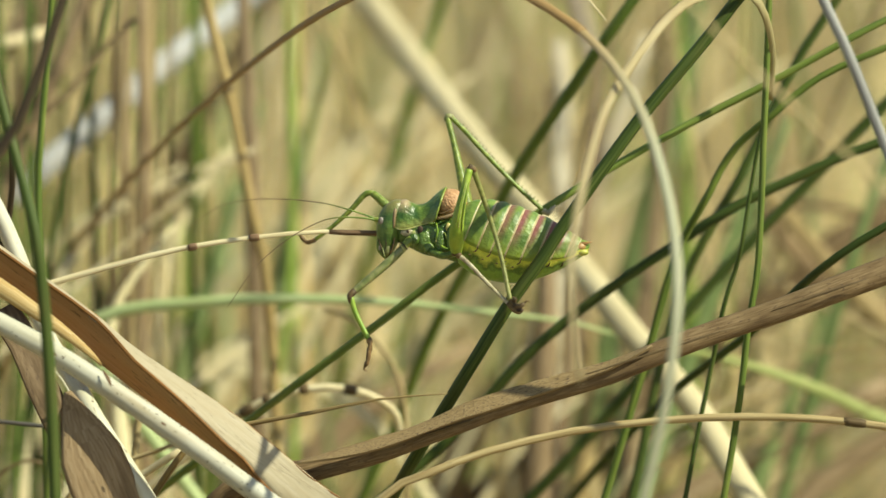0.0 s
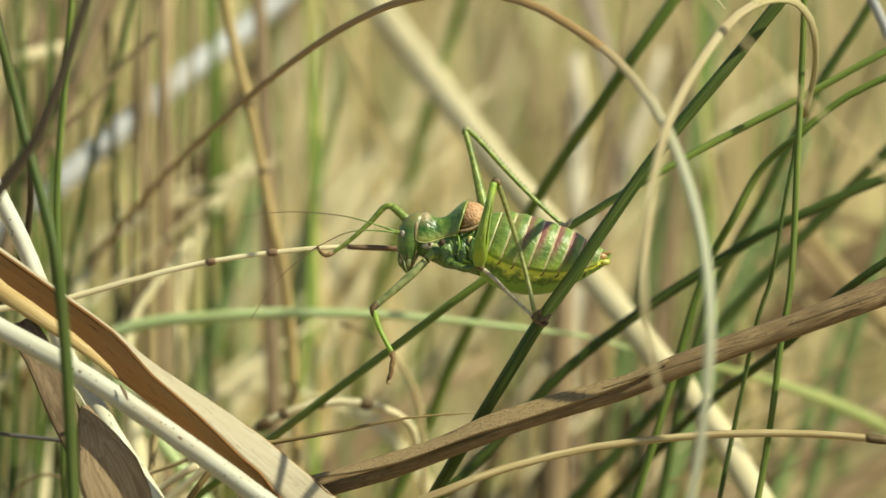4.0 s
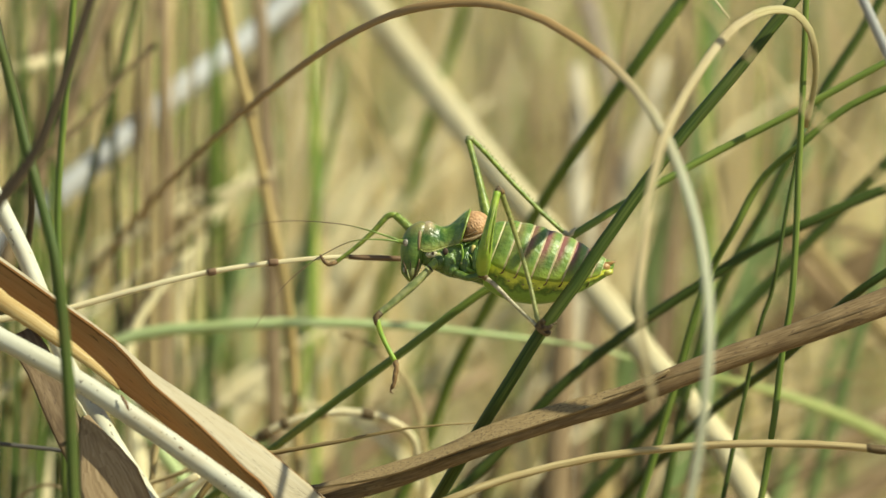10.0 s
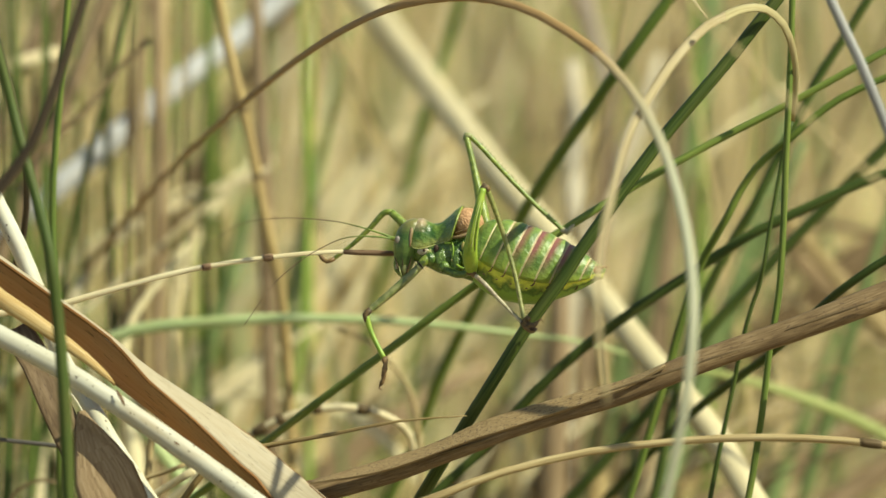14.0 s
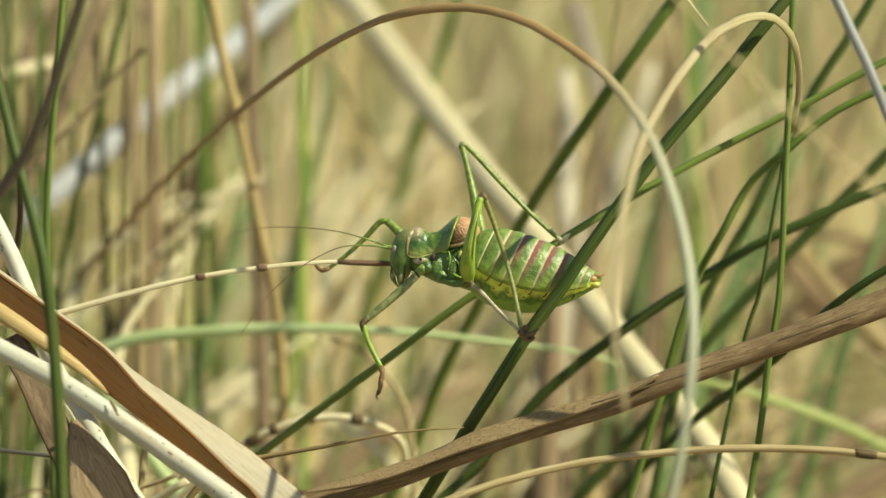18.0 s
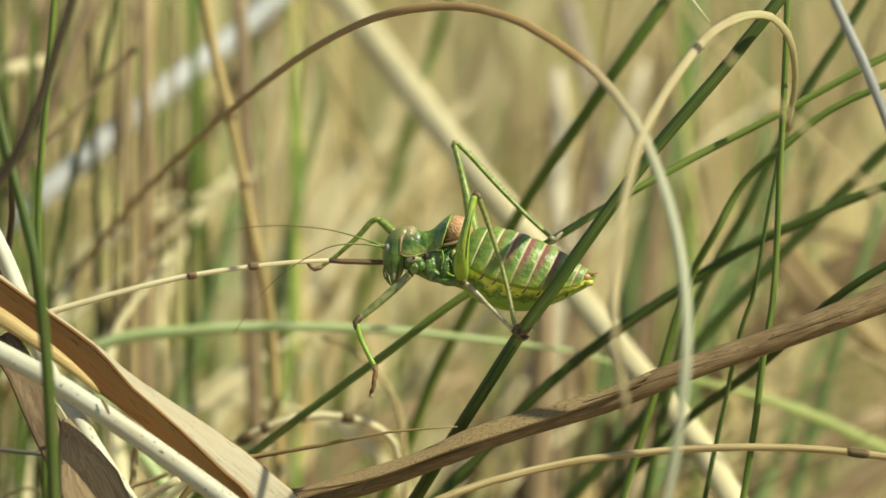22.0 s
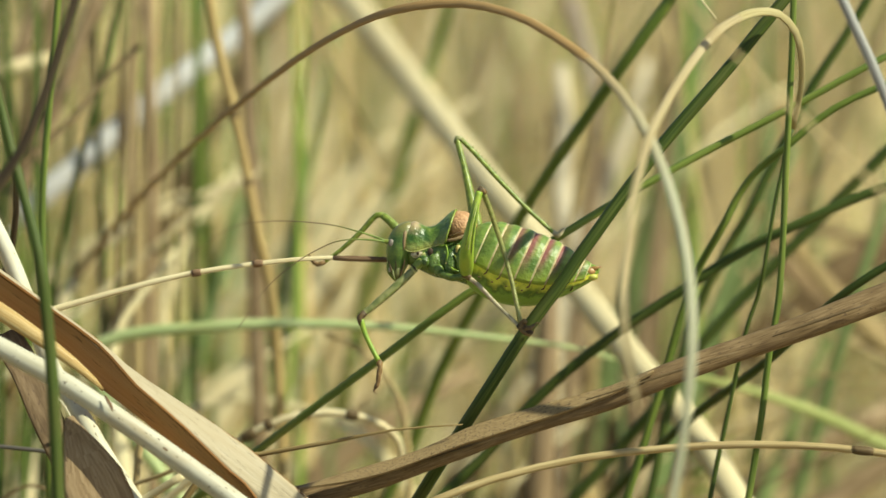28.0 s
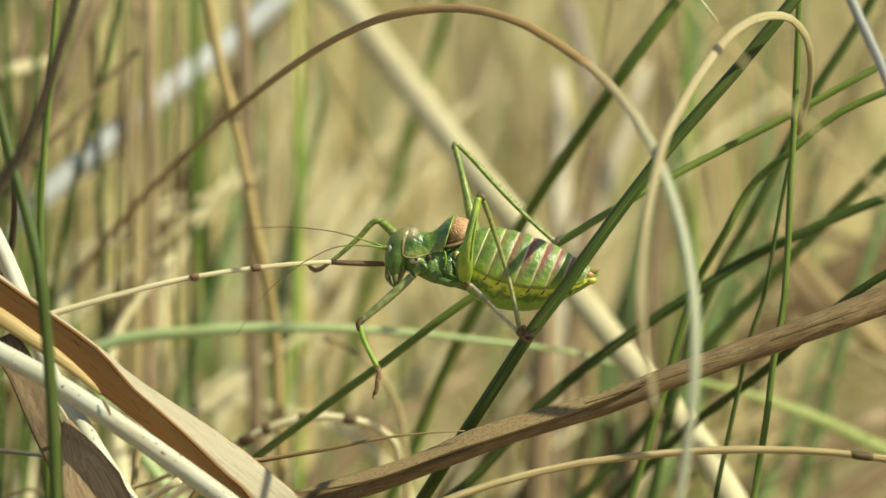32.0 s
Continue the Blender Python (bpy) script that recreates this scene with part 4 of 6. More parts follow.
stem("thin_dry_stem", [(47.61, -33.56, 62.09339193416678), (54.54, -30.57, 64.09339193416679), (61.5, -27.24, 66.09339193416679), (67.51, -24.05, 68.09339193416679)], [0.26, 0.26, 0.26, 0.08], BROWN, "thin dry stem leaning low over the litter", "grass stem", flat=0.6, group="low leaning stems")
stem("thin_dry_stem", [(35.87, -34.58, 116.21873190565157), (41.29, -31.76, 118.21873190565157), (46.73, -30.01, 120.21873190565157), (51.42, -29.61, 122.21873190565157)], [0.29, 0.29, 0.29, 0.09], STRAW_LIGHT, "thin dry stem leaning low over the litter", "grass stem", flat=0.6, group="low leaning stems")
stem("thin_dry_stem", [(29.98, -35.21, 58.562859982810764), (35.86, -33.69, 60.562859982810764), (41.76, -31.13, 62.562859982810764), (46.86, -27.91, 64.56285998281076)], [0.24, 0.24, 0.24, 0.08], OCHRE, "thin dry stem leaning low over the litter", "grass stem", flat=0.6, group="low leaning stems")
stem("thin_dry_stem", [(33.35, -31.5, 89.77475275097174), (41.44, -27.35, 91.77475275097174), (49.57, -24.1, 93.77475275097174), (56.59, -22.24, 95.77475275097174)], [0.26, 0.26, 0.26, 0.08], STRAW_LIGHT, "thin dry stem leaning low over the litter", "grass stem", flat=0.6, group="low leaning stems")
stem("thin_dry_stem", [(32.0, -34.93, 60.271157956455305), (39.74, -29.78, 62.271157956455305), (47.5, -25.62, 64.27115795645531), (54.21, -23.06, 66.27115795645531)], [0.22, 0.22, 0.22, 0.08], BROWN, "thin dry stem leaning low over the litter", "grass stem", flat=0.6, group="low leaning stems")

stem("thin_dry_stem", [(-44.03, -38.72, 96), (-43.28, -0.76, 98), (-42.36, 20.42, 100), (-41.44, 39.14, 102)], [1.1, 1.1, 1.1, 0.93], STRAW, "tan blade before the bleached stem", "grass stem", flat=0.35)
stem("green_grass_blade", [(-34.83, -38.8, 98), (-35.41, -0.76, 100), (-34.98, 24.71, 102), (-34.38, 40.08, 104)], [0.59, 0.59, 0.59, 0.51], RUSH_MID, "green blade before the bleached stem", "grass blade", flat=0.35)
stem("dead_leaf", [(-25.02, -38.54, 92), (-26.09, 3.45, 94), (-27.16, 27.08, 96), (-28.07, 39.82, 98)], [0.67, 0.67, 1.26, 1.26, 1.01], DULL_LEAF, "grey-brown dead leaf before the bleached stem", "grass blade", flat=0.35)
stem("dead_leaf", [(-63.58, 1.75, 84), (-57.72, 15.93, 86), (-53.0, 27.67, 88), (-48.51, 40.3, 90)], [0.75, 1.0, 1.17, 1.0], DULL_LEAF, "olive-brown leaf leaning through the thin stems", "grass blade", flat=0.35)
stem("dead_leaf", [(-67.27, 16.18, 100), (-64.02, 24.71, 102), (-60.76, 32.42, 104), (-58.34, 40.17, 106)], [1.02, 1.19, 1.36, 1.02], DULL_LEAF, "dull brown leaf leaning through the thin stems", "grass blade", flat=0.35)
stem("leaning_reed_leaf", [(-44.54, -2.42, 86), (-37.95, 3.43, 88), (-32.17, 8.04, 90), (-25.53, 11.84, 92)], [0.83, 0.92, 0.75, 0.25], STRAW_LIGHT, "soft pale leaf slanting low", "reed leaf", flat=0.35)
stem("leaning_reed_leaf", [(-12.54, -5.14, 125), (-8.2, 3.58, 127), (-3.85, 9.71, 129), (1.4, 14.11, 131)], [0.87, 0.96, 0.78, 0.26], STRAW_PALE, "soft pale leaf slanting", "reed leaf", flat=0.35)

stem("green_grass_blade", [(-27.25, -39.84, 122), (-25.4, -27.75, 124), (-23.01, -17.35, 126), (-19.57, -5.15, 128)], [0.69, 0.69, 0.61, 0.26], TEAL, "olive green blade low behind the insect", "grass blade", flat=0.35)
stem("green_grass_blade", [(-15.27, -40.27, 132), (-15.83, -28.05, 134), (-17.09, -18.42, 136), (-19.78, -10.51, 138)], [0.79, 0.79, 0.7, 0.26], TEAL, "olive green blade low behind the insect", "grass blade", flat=0.35)
stem("green_grass_blade", [(-10.26, -40.62, 140), (-8.34, -28.29, 142), (-5.51, -17.68, 144), (-1.25, -8.82, 146)], [0.8, 0.8, 0.71, 0.27], RUSH_MID, "dark green blade low behind the insect", "grass blade", flat=0.35)
stem("dead_leaf", [(-19.36, -39.67, 118), (-16.97, -31.09, 120), (-12.5, -24.22, 122), (-5.57, -19.05, 124)], [1.04, 1.04, 0.86, 0.26], DULL_LEAF, "dull brown leaf slanting low behind the insect", "grass blade", flat=0.35)
stem("green_grass_blade", [(-2.1, -40.1, 128), (-3.68, -29.68, 130), (-4.74, -20.97, 132), (-4.22, -13.98, 134)], [0.79, 0.79, 0.7, 0.26], GREEN_SEDGE, "green blade low behind the insect", "grass blade", flat=0.35)
stem("dead_leaf", [(-30.7, -38.72, 96), (-28.57, -32.04, 98), (-24.06, -27.03, 100), (-17.32, -23.69, 102)], [0.67, 0.67, 0.59, 0.17], DULL_LEAF, "dull brown leaf slanting low behind the insect", "grass blade", flat=0.35)

stem("leaning_reed_leaf", [(1.4, -41.94, 130), (5.79, -33.25, 132), (10.2, -26.29, 134), (15.51, -19.3, 136)], [0.96, 1.05, 0.96, 0.35], STRAW_LIGHT, "soft pale reed leaf low behind the stalk", "reed leaf", flat=0.35)
stem("leaning_reed_leaf", [(8.3, -42.26, 118), (12.64, -35.42, 120), (18.75, -29.42, 122), (26.62, -24.27, 124)], [1.04, 1.12, 0.95, 0.35], STRAW_LIGHT, "soft pale reed leaf low behind the stalk", "reed leaf", flat=0.35)
stem("leaning_reed_leaf", [(19.7, -43.5, 126), (24.11, -36.6, 128), (30.29, -30.55, 130), (38.25, -26.23, 132)], [0.96, 1.05, 0.87, 0.26], STRAW, "soft pale reed leaf low behind the stalk", "reed leaf", flat=0.35)
stem("leaning_reed_leaf", [(13.0, -40.88, 146), (11.69, -30.25, 148), (12.16, -21.37, 150), (13.53, -14.25, 152)], [1.07, 1.16, 1.07, 0.45], STRAW_PALE, "soft pale reed leaf low behind the stalk", "reed leaf", flat=0.35)

# ---- rushes ----
RUSHES = "rushes round the insect"
PERCH = stem("rush", [(-3.35, -36.81, 8), (-1.44, -33.38, 4), (4.21, -23.96, -2), (8.68, -16.76, -5), (13.01, -9.87, -6), (17.03, -4.41, -6.5), (19.5, -0.67, -6.4), (22.12, 3.06, -6.2), (24.74, 6.8, -6), (27.52, 10.54, -5.6), (30.38, 14.29, -5), (33.55, 18.05, -4.4), (36.8, 21.81, -3.8), (39.99, 25.58, -3), (42.65, 28.98, -2.4), (46.07, 33.15, -1.6), (50.76, 39.39, 0), (55.19, 45.75, 2)], [0.86, 0.84, 0.84, 0.86, 0.82], RUSH, "dark green rush stem that the insect grips", "rush", 0.0, RUSHES, grooves=0.03, sides=10)
stem("rush", [(-29.71, -31.64, 22), (-23.4, -26.71, 18), (-14.86, -20.22, 14), (-6.41, -13.97, 11), (4.64, -5.63, 8), (17.19, 2.21, 8), (24.82, 6.93, 9), (36.29, 13.34, 10), (48.48, 19.59, 10), (59.77, 25.77, 10), (71.53, 31.41, 12)], [0.74, 0.68, 0.68, 0.59, 0.56, 0.49], RUSH_SUNLIT, "green rush stem held by the insect's far hind foot", "rush", 0.3, RUSHES, grooves=0.03, sides=10)
stem("rush", [(-6.88, -36.36, 70), (-3.18, -28.52, 68), (0.9, -17.82, 64), (6.62, -6.38, 58), (12.57, 5.12, 50), (17.64, 13.19, 44), (21.66, 19.06, 40), (24.43, 23.16, 37), (27.67, 27.74, 35), (32.66, 34.62, 34), (40.98, 45.61, 34)], [0.84, 0.8, 0.84], RUSH_MID, "dark green rush stem leaning behind the insect", "rush", 0.6, RUSHES, sides=10)
stem("rush", [(-1.88, -36.25, 30), (6.72, -28.44, 30), (13.72, -20.58, 28), (20.71, -14.32, 27), (28.46, -8.71, 26), (36.19, -3.65, 25), (40.07, -1.09, 25), (43.96, 1.24, 25), (47.84, 3.11, 25), (51.72, 4.89, 25), (55.61, 6.68, 25), (60.89, 8.85, 25), (72.69, 12.89, 25)], [0.77, 0.76, 0.7], RUSH, "dark green arching rush stem", "rush", 0.7, RUSHES, sides=10)
stem("rush", [(42.03, -34.83, 6), (42.72, -31.03, 6), (43.32, -27.24, 6), (43.88, -23.42, 5), (44.48, -18.87, 5), (45.09, -13.56, 5), (46.07, -8.26, 5), (46.53, -4.47, 5), (46.98, 3.11, 5), (47.29, 10.69, 5), (47.67, 18.26, 5), (48.04, 25.84, 5), (48.27, 33.42, 5), (48.5, 48.58, 5)], [0.52, 0.46, 0.46, 0.43], RUSH_MID, "thin upright green rush stem", "rush", 1.0, RUSHES, sides=10)
curled = stem("rush", [(37.15, -35.09, 12), (37.91, -31.26, 12), (38.83, -26.68, 12), (39.83, -22.09, 12), (40.82, -17.5, 12), (41.68, -12.9, 11), (42.83, -8.7, 11), (43.82, -6.03, 11), (44.53, -2.97, 10), (45.29, 1.6, 10), (46.21, 6.94, 10), (46.97, 10.75, 10), (47.66, 14.18, 10), (48.5, 16.7, 10)], [0.56, 0.52, 0.37, 0.25], RUSH, "green rush stem with a dried curling tip", "rush", 1.0, RUSHES, sides=10)
stem("rush", [(20.86, -40.67, 66), (26.2, -33.84, 54), (35.79, -23.08, 34), (46.6, -13.92, 17), (53.82, -6.78, 10), (59.62, -2.59, 8), (69.66, 3.12, 8)], [0.8, 0.74, 0.56], RUSH, "dark green leaning rush stem behind the brown stalk", "rush", 0.6, RUSHES, sides=10)
stem("rush", [(19.0, -36.14, 55), (22.19, -32.72, 54), (26.21, -28.22, 54), (30.16, -23.58, 52), (33.33, -19.31, 51), (38.88, -11.92, 50), (49.28, -0.72, 50), (55.68, 5.68, 50), (62.72, 12.88, 50), (73.28, 23.28, 50)], [0.99, 0.85, 0.79], RUSH, "dark green leaning rush stem", "rush", 0.6, RUSHES, sides=10)
stem("rush", [(26.0, -35.9, 22), (29.45, -24.65, 21), (32.11, -15.36, 20), (34.0, -8.4, 19), (36.27, -2.23, 18), (38.33, 1.61, 16), (39.82, 4.3, 15), (41.35, 7.37, 15), (43.37, 10.42, 14), (45.77, 12.7, 13), (48.0, 14.45, 12), (50.91, 17.05, 12), (54.73, 19.8, 12), (59.93, 22.24, 12), (70.78, 26.45, 12)], [0.63, 0.56, 0.49], RUSH_MID, "thin green rush stem arching over", "rush", 0.7, RUSHES, sides=10)
stem("rush", [(30.2, -36.38, 42), (33.77, -19.74, 42), (37.33, -7.85, 42), (40.06, -1.9, 41), (42.04, 1.66, 41), (44.36, 5.61, 40), (46.34, 9.57, 40), (48.71, 14.31, 40), (51.08, 19.06, 40), (53.22, 23.25, 40), (55.83, 27.36, 40), (58.2, 30.92, 40), (60.57, 34.87, 40), (64.53, 41.99, 40)], [0.71, 0.65], RUSH, "green leaning rush stem", "rush", 0.6, RUSHES, sides=10)
stem("rush", [(-47.31, -33, -36), (-47.6, -25.81, -36), (-48.03, -17.18, -36), (-48.75, -8.56, -36), (-49.76, -0.65, -36), (-51.11, 4.4, -34), (-53.41, 12.36, -32), (-55.73, 21.09, -30), (-58.26, 30.51, -30)], [0.98, 0.98, 0.94, 0.9, 0.83, 0.6], RUSH, "dark green rush stem in front of the dry leaves", "rush", 0.1, RUSHES, sides=10)
stem("rush", [(-51.73, -35.34, 18), (-52.35, -12.24, 18), (-52.89, 0.08, 18), (-52.81, 8.55, 18), (-52.04, 18.55, 18), (-51.12, 29.33, 18), (-50.5, 37.03, 18), (-49.58, 46.27, 18)], [0.56, 0.56, 0.43], RUSH_MID, "slender upright green rush stem", "rush", 0.1, RUSHES, sides=10)
stem("rush", [(-57.15, -21.33, 75), (-53.86, 0.08, 75), (-51.39, 12.43, 75), (-48.5, 22.32, 75), (-45.21, 37.96, 75), (-43.15, 47.02, 75)], [0.52, 0.46], RUSH, "slender green rush stem", "rush", 0.2, RUSHES)

# ---- dry stems and leaves round the insect ----
arch = stem("arching_stem", [(-62.14, -17.08, 112), (-55.94, -7.55, 102), (-49.76, 0.08, 90), (-39.45, 10.51, 66), (-27.00, 20.33, 34), (-14.00, 28.60, 8), (-4.78, 32.04, -6.5), (1.19, 32.81, -9.5), (7.11, 32.25, -14), (12.92, 30.02, -20), (18.65, 26.15, -26), (20.21, 24.94, -27.5)], [0.75, 0.75, 0.73, 0.66, 0.62, 0.64, 0.68], arch_material(504, 624), "dry grass blade arching high over the insect, brown turning pale green", "grass blade", 0.12, flat=0.45)
ARCH_BEND = (19.36, 25.61, -26.8)


def drooping_end():
    pts = [(18.36, 26.39, -25.5), (20.21, 24.94, -27.5), (24.16, 20.58, -35.7), (27.78, 14.28, -45.2), (30.3, 6.75, -52.8), (31.73, -0.63, -60.4), (32.19, -8.22, -66.1), (31.76, -16.47, -68), (30.72, -24.73, -68), (29.48, -31.62, -68), (28.31, -37.82, -68)]
    bm = sweep([p - at(ARCH_BEND) for p in curve_through([at(p) for p in pts], 0.004)], [v / 1000 for v in (0.66, 0.68, 0.66, 0.62, 0.52)], flat=0.45, seed=8.8)
    ob = part("drooping_end", bm, arch_material(-16, 46), arch, "pale green drooping end")
    ob.location = at(ARCH_BEND) - arch.location
    return ob


ARCH_END = drooping_end()
stem("dry_reed_stalk", [(-26.59, -35.38, -2), (-16.79, -32.45, -4), (-10.79, -30.87, -4), (-6.29, -29.6, -4), (-0.3, -27.32, -5), (4.93, -25.34, -6), (8.67, -23.84, -6), (16.14, -21.6, -6), (23.62, -19.43, -6), (31.09, -16.37, -6), (38.62, -13.62, -5), (46.1, -11.15, -5), (53.58, -8.38, -5), (58.75, -6.44, -4), (68.64, -2.92, -4)], [1.5, 1.72, 1.85, 1.95, 2.0, 2.06, 1.98, 1.9, 1.8, 1.68, 1.58, 1.55, 1.66, 1.78], STALK, "thick weathered brown reed stalk lying slanted under the insect", "reed stalk", flat=0.75, sides=18, grooves=0.025, wob=0.12)
def rings_on(ob, name, spans, r, m, label):
    """Short darker sleeves on a stem, each between two points."""
    for a, b in spans:
        a, b = at(a) - ob.location, at(b) - ob.location
        part(name, sweep([a.lerp(b, k / 4) for k in range(5)], [r * f / 1000 for f in (0.85, 1.04, 1.06, 1.04, 0.85)], sides=10), m, ob, label)


def stalk_details(ob):
    """Peeling and split fibres on the weathered stalk."""
    for a, b, c, m, lab in (((20.57, -19.45, -8.2), (29.5, -16.61, -8.4), (40.72, -13.05, -7.6), BROWN, "dark split in the fibres"), ((-7.77, -29.97, -6), (-0.3, -27.39, -6.9), (7.16, -24.98, -7.6), BROWN, "dark split in the fibres"), ((45.21, -11.12, -7.3), (51.17, -9.03, -7.4), (57.93, -6.79, -6.8), BROWN, "dark split in the fibres")):
        path = [q - ob.location for q in curve_through([at(a), at(b), at(c)], 0.002)]
        part("fibre_strip", sweep(path, [0.00006, 0.00016, 0.0002, 0.00016, 0.00006], flat=0.5, sides=6), m, ob, lab)


def sheath_flap(ob):
    """The speckled dry skin that is folded over the stalk's upper side."""
    # the sheath's pale tone partly paints sunlight on the upper side
    bm = sheet([[(-17.33, -31.16, -6.3), (-13.75, -29.96, -6.3), (-10.01, -28.84, -6.3), (-6.28, -27.72, -6.3), (-2.54, -26.6, -6.3), (1.2, -25.03, -6.3), (4.93, -23.24, -6.3), (8.67, -21.97, -6.3), (16.14, -19.8, -6.3), (23.61, -17.78, -6.3), (29.59, -15.62, -6.3)],
                [(-17.3, -31.24, -7.9), (-13.72, -30.72, -7.9), (-9.99, -30.12, -7.9), (-6.26, -29.23, -7.9), (-2.54, -27.96, -7.9), (1.19, -26.55, -7.9), (4.92, -25.2, -7.9), (8.65, -24.08, -7.9), (16.11, -21.62, -7.9), (23.56, -19.01, -7.9), (29.53, -15.81, -7.9)]], 0.0003, across=8)
    part("sheath_flap", bm, SPECKLED, ob, "speckled sheath folded over the stalk, paled as its lit top", origin=ob.location).location = (0, 0, 0)


sheath_flap(bpy.data.objects["dry_reed_stalk"])
stalk_details(bpy.data.objects["dry_reed_stalk"])
perch = stem("perch_leaf", [(-64.18, -11.33, 8), (-51.95, -8.05, 7), (-42.78, -5.39, 6), (-32.88, -2.95, 5), (-23.02, -1.44, 4.6), (-13.93, -0.68, 4.6), (-6.36, -0.91, 4.8), (-1.06, -1.44, 5)], [0.6, 0.64, 0.6, 0.56, 0.49, 0.23], STRAW_LIGHT, "thin straw-coloured stem with dark rings, gripped by the insect", sway=0.1, flat=0.7)
rings_on(perch, "dark_ring", (((-31.97, -2.84, 4.9), (-30.76, -2.61, 4.9)), ((-23.78, -1.55, 4.6), (-22.41, -1.4, 4.6))), 0.5, DULL_RING, "dark ring")
# brown ring whose left end also paints the front foot's shadow
rings_on(perch, "dark_ring", (((-13.03, -0.72, 4.65), (-5.15, -0.98, 4.85)),), 0.38, DULL_RING, "long brown ring near the tip, partly a painted foot shadow")
stem("dry_tip", [(-28.8, -28.05, -3), (-22.8, -26.7, -3), (-13.77, -25.07, -5), (-4.78, -23.29, -7), (4.03, -22.59, -8)], [0.75] * 10 + [0.72, 0.68, 0.56, 0.45, 0.3, 0.08], OCHRE, "thin tapering brown grass tip", sway=0.7)
curved = stem("curved_stem", [(-6.23, -36.27, -12), (0.44, -32.56, -12), (8.61, -29.63, -11), (19.78, -27.06, -10), (30.93, -25.73, -10), (42.08, -25.21, -10), (53.24, -25.65, -10), (60.67, -26.54, -10), (68.11, -27.81, -10)], [0.6, 0.68, 0.68, 0.53, 0.53], STRAW, "long curved straw-coloured stem with a dark end", sway=0.3)
rings_on(curved, "dark_ring", (((55.26, -25.83, -10), (58.3, -26.22, -10)),), 0.6, BROWN, "dark ring near the stem's end")
stem("grey_stem", [(73.63, -18.77, -30), (63.48, 8.04, -30), (56.82, 25.07, -30), (52.97, 33.41, -30), (49.71, 42.83, -30)], [0.68, 0.75, 0.68], GREY, "bleached grey leaning stem", sway=-1.0)
stem("withered_grass_blade", [(-61.86, -1.34, -48), (-55.49, 6.79, -48), (-51.24, 12.81, -48), (-47.7, 21.66, -48), (-44.87, 30.5, -48), (-42.75, 38.29, -48)], [0.75, 0.9, 0.6], DARK_BLADE, "dark brown withered blade leaning across the rushes", "grass blade", 0.1, flat=0.4)
stem("withered_grass_blade", [(-65.91, -15.36, 20), (-59.43, -6.08, 18), (-56.54, 1.61, 14), (-55.83, 12.97, 6), (-57.06, 19.7, 2), (-58.88, 27.18, 0), (-60.53, 34.71, 0)], [0.6, 0.6, 0.38], DARK_BLADE, "thin withered dark blade", "grass blade", 0.1, flat=0.5)
stem("bent_grass_blade", [(-68.31, 3.32, 60), (-60.22, 11.41, 60), (-51.55, 19.19, 64), (-46.07, 26.22, 68), (-42.09, 29.97, 70)], [0.86, 0.78, 0.39], BROWN, "blurred olive-brown bent blade", "grass blade", 0.1, flat=0.5)
DROOPING = stem("drooping_leaf_tip", [(87.18, -20.23, 30), (82.5, 26.51, 26), (74.7, 58.0, 20), (58.0, 72.0, 14), (40.0, 68.0, 10), (28.0, 54.0, 8), (28.3, 44.0, 8), (33.3, 36.9, 8), (37.64, 31.25, 8)], [0.45] * 60 + [0.36, 0.24, 0.1], STRAW_LIGHT, "thin pale leaf tip drooping from above", "grass blade", flat=0.5)
stem("near_grass_blade", [(64.76, -5.24, -95), (56.8, 3.38, -95), (47.51, 11.88, -95), (39.55, 19.31, -95), (32.25, 26.61, -95), (26.28, 33.24, -95)], [0.43, 0.43, 0.37, 0.24], STRAW, "thin dry blade close before the lens", "grass blade", 0.4, flat=0.4)
stem("thin_grey_stem", [(-46.81, -27.52, 10), (-51.76, -26.83, 10), (-56.72, -26.3, 10), (-64.34, -25.46, 10)], 0.3, TWIG, "thin grey twig behind the leaves")
stem("dry_stick", [(-46.27, -37.08, 14), (-39.07, -33.71, 14), (-36.27, -31.91, 13), (-33.47, -30.19, 12)], [0.49, 0.53, 0.53], STRAW_LIGHT, "short pale broken stick", "stick")
stem("dry_stick", [(-46.5, -33.8, 18), (-40.19, -31.49, 18), (-37.22, -30.53, 17), (-34.87, -29.57, 16)], [0.38, 0.38, 0.3], STRAW, "short brown broken stick", "stick")
stem("dry_stick", [(-40.29, -35.42, 20), (-39.82, -27.71, 20), (-39.28, -25.39, 20)], [0.6, 0.53], STRAW, "short upright dry stick")


rings_on(banded, "dark_ring", (((-26.15, -26, 37), (-24.25, -24.92, 36.5)), ((-22.97, -24.23, 36), (-21.87, -23.8, 36)), ((-11.8, -22.46, 36), (-10.08, -22.75, 36.4)), ((-17.94, -22.57, 36), (-16.68, -22.41, 36))), 0.79, BROWN, "dark ring")
rings_on(jointed, "joint", (((-26.31, 10.65, 64), (-26.1, 9.51, 64)), ((-28.38, 20.57, 64), (-28.1, 19.27, 64)), ((-22.3, -13.64, 68), (-22.18, -14.95, 68))), 0.77, BROWN, "darker joint")

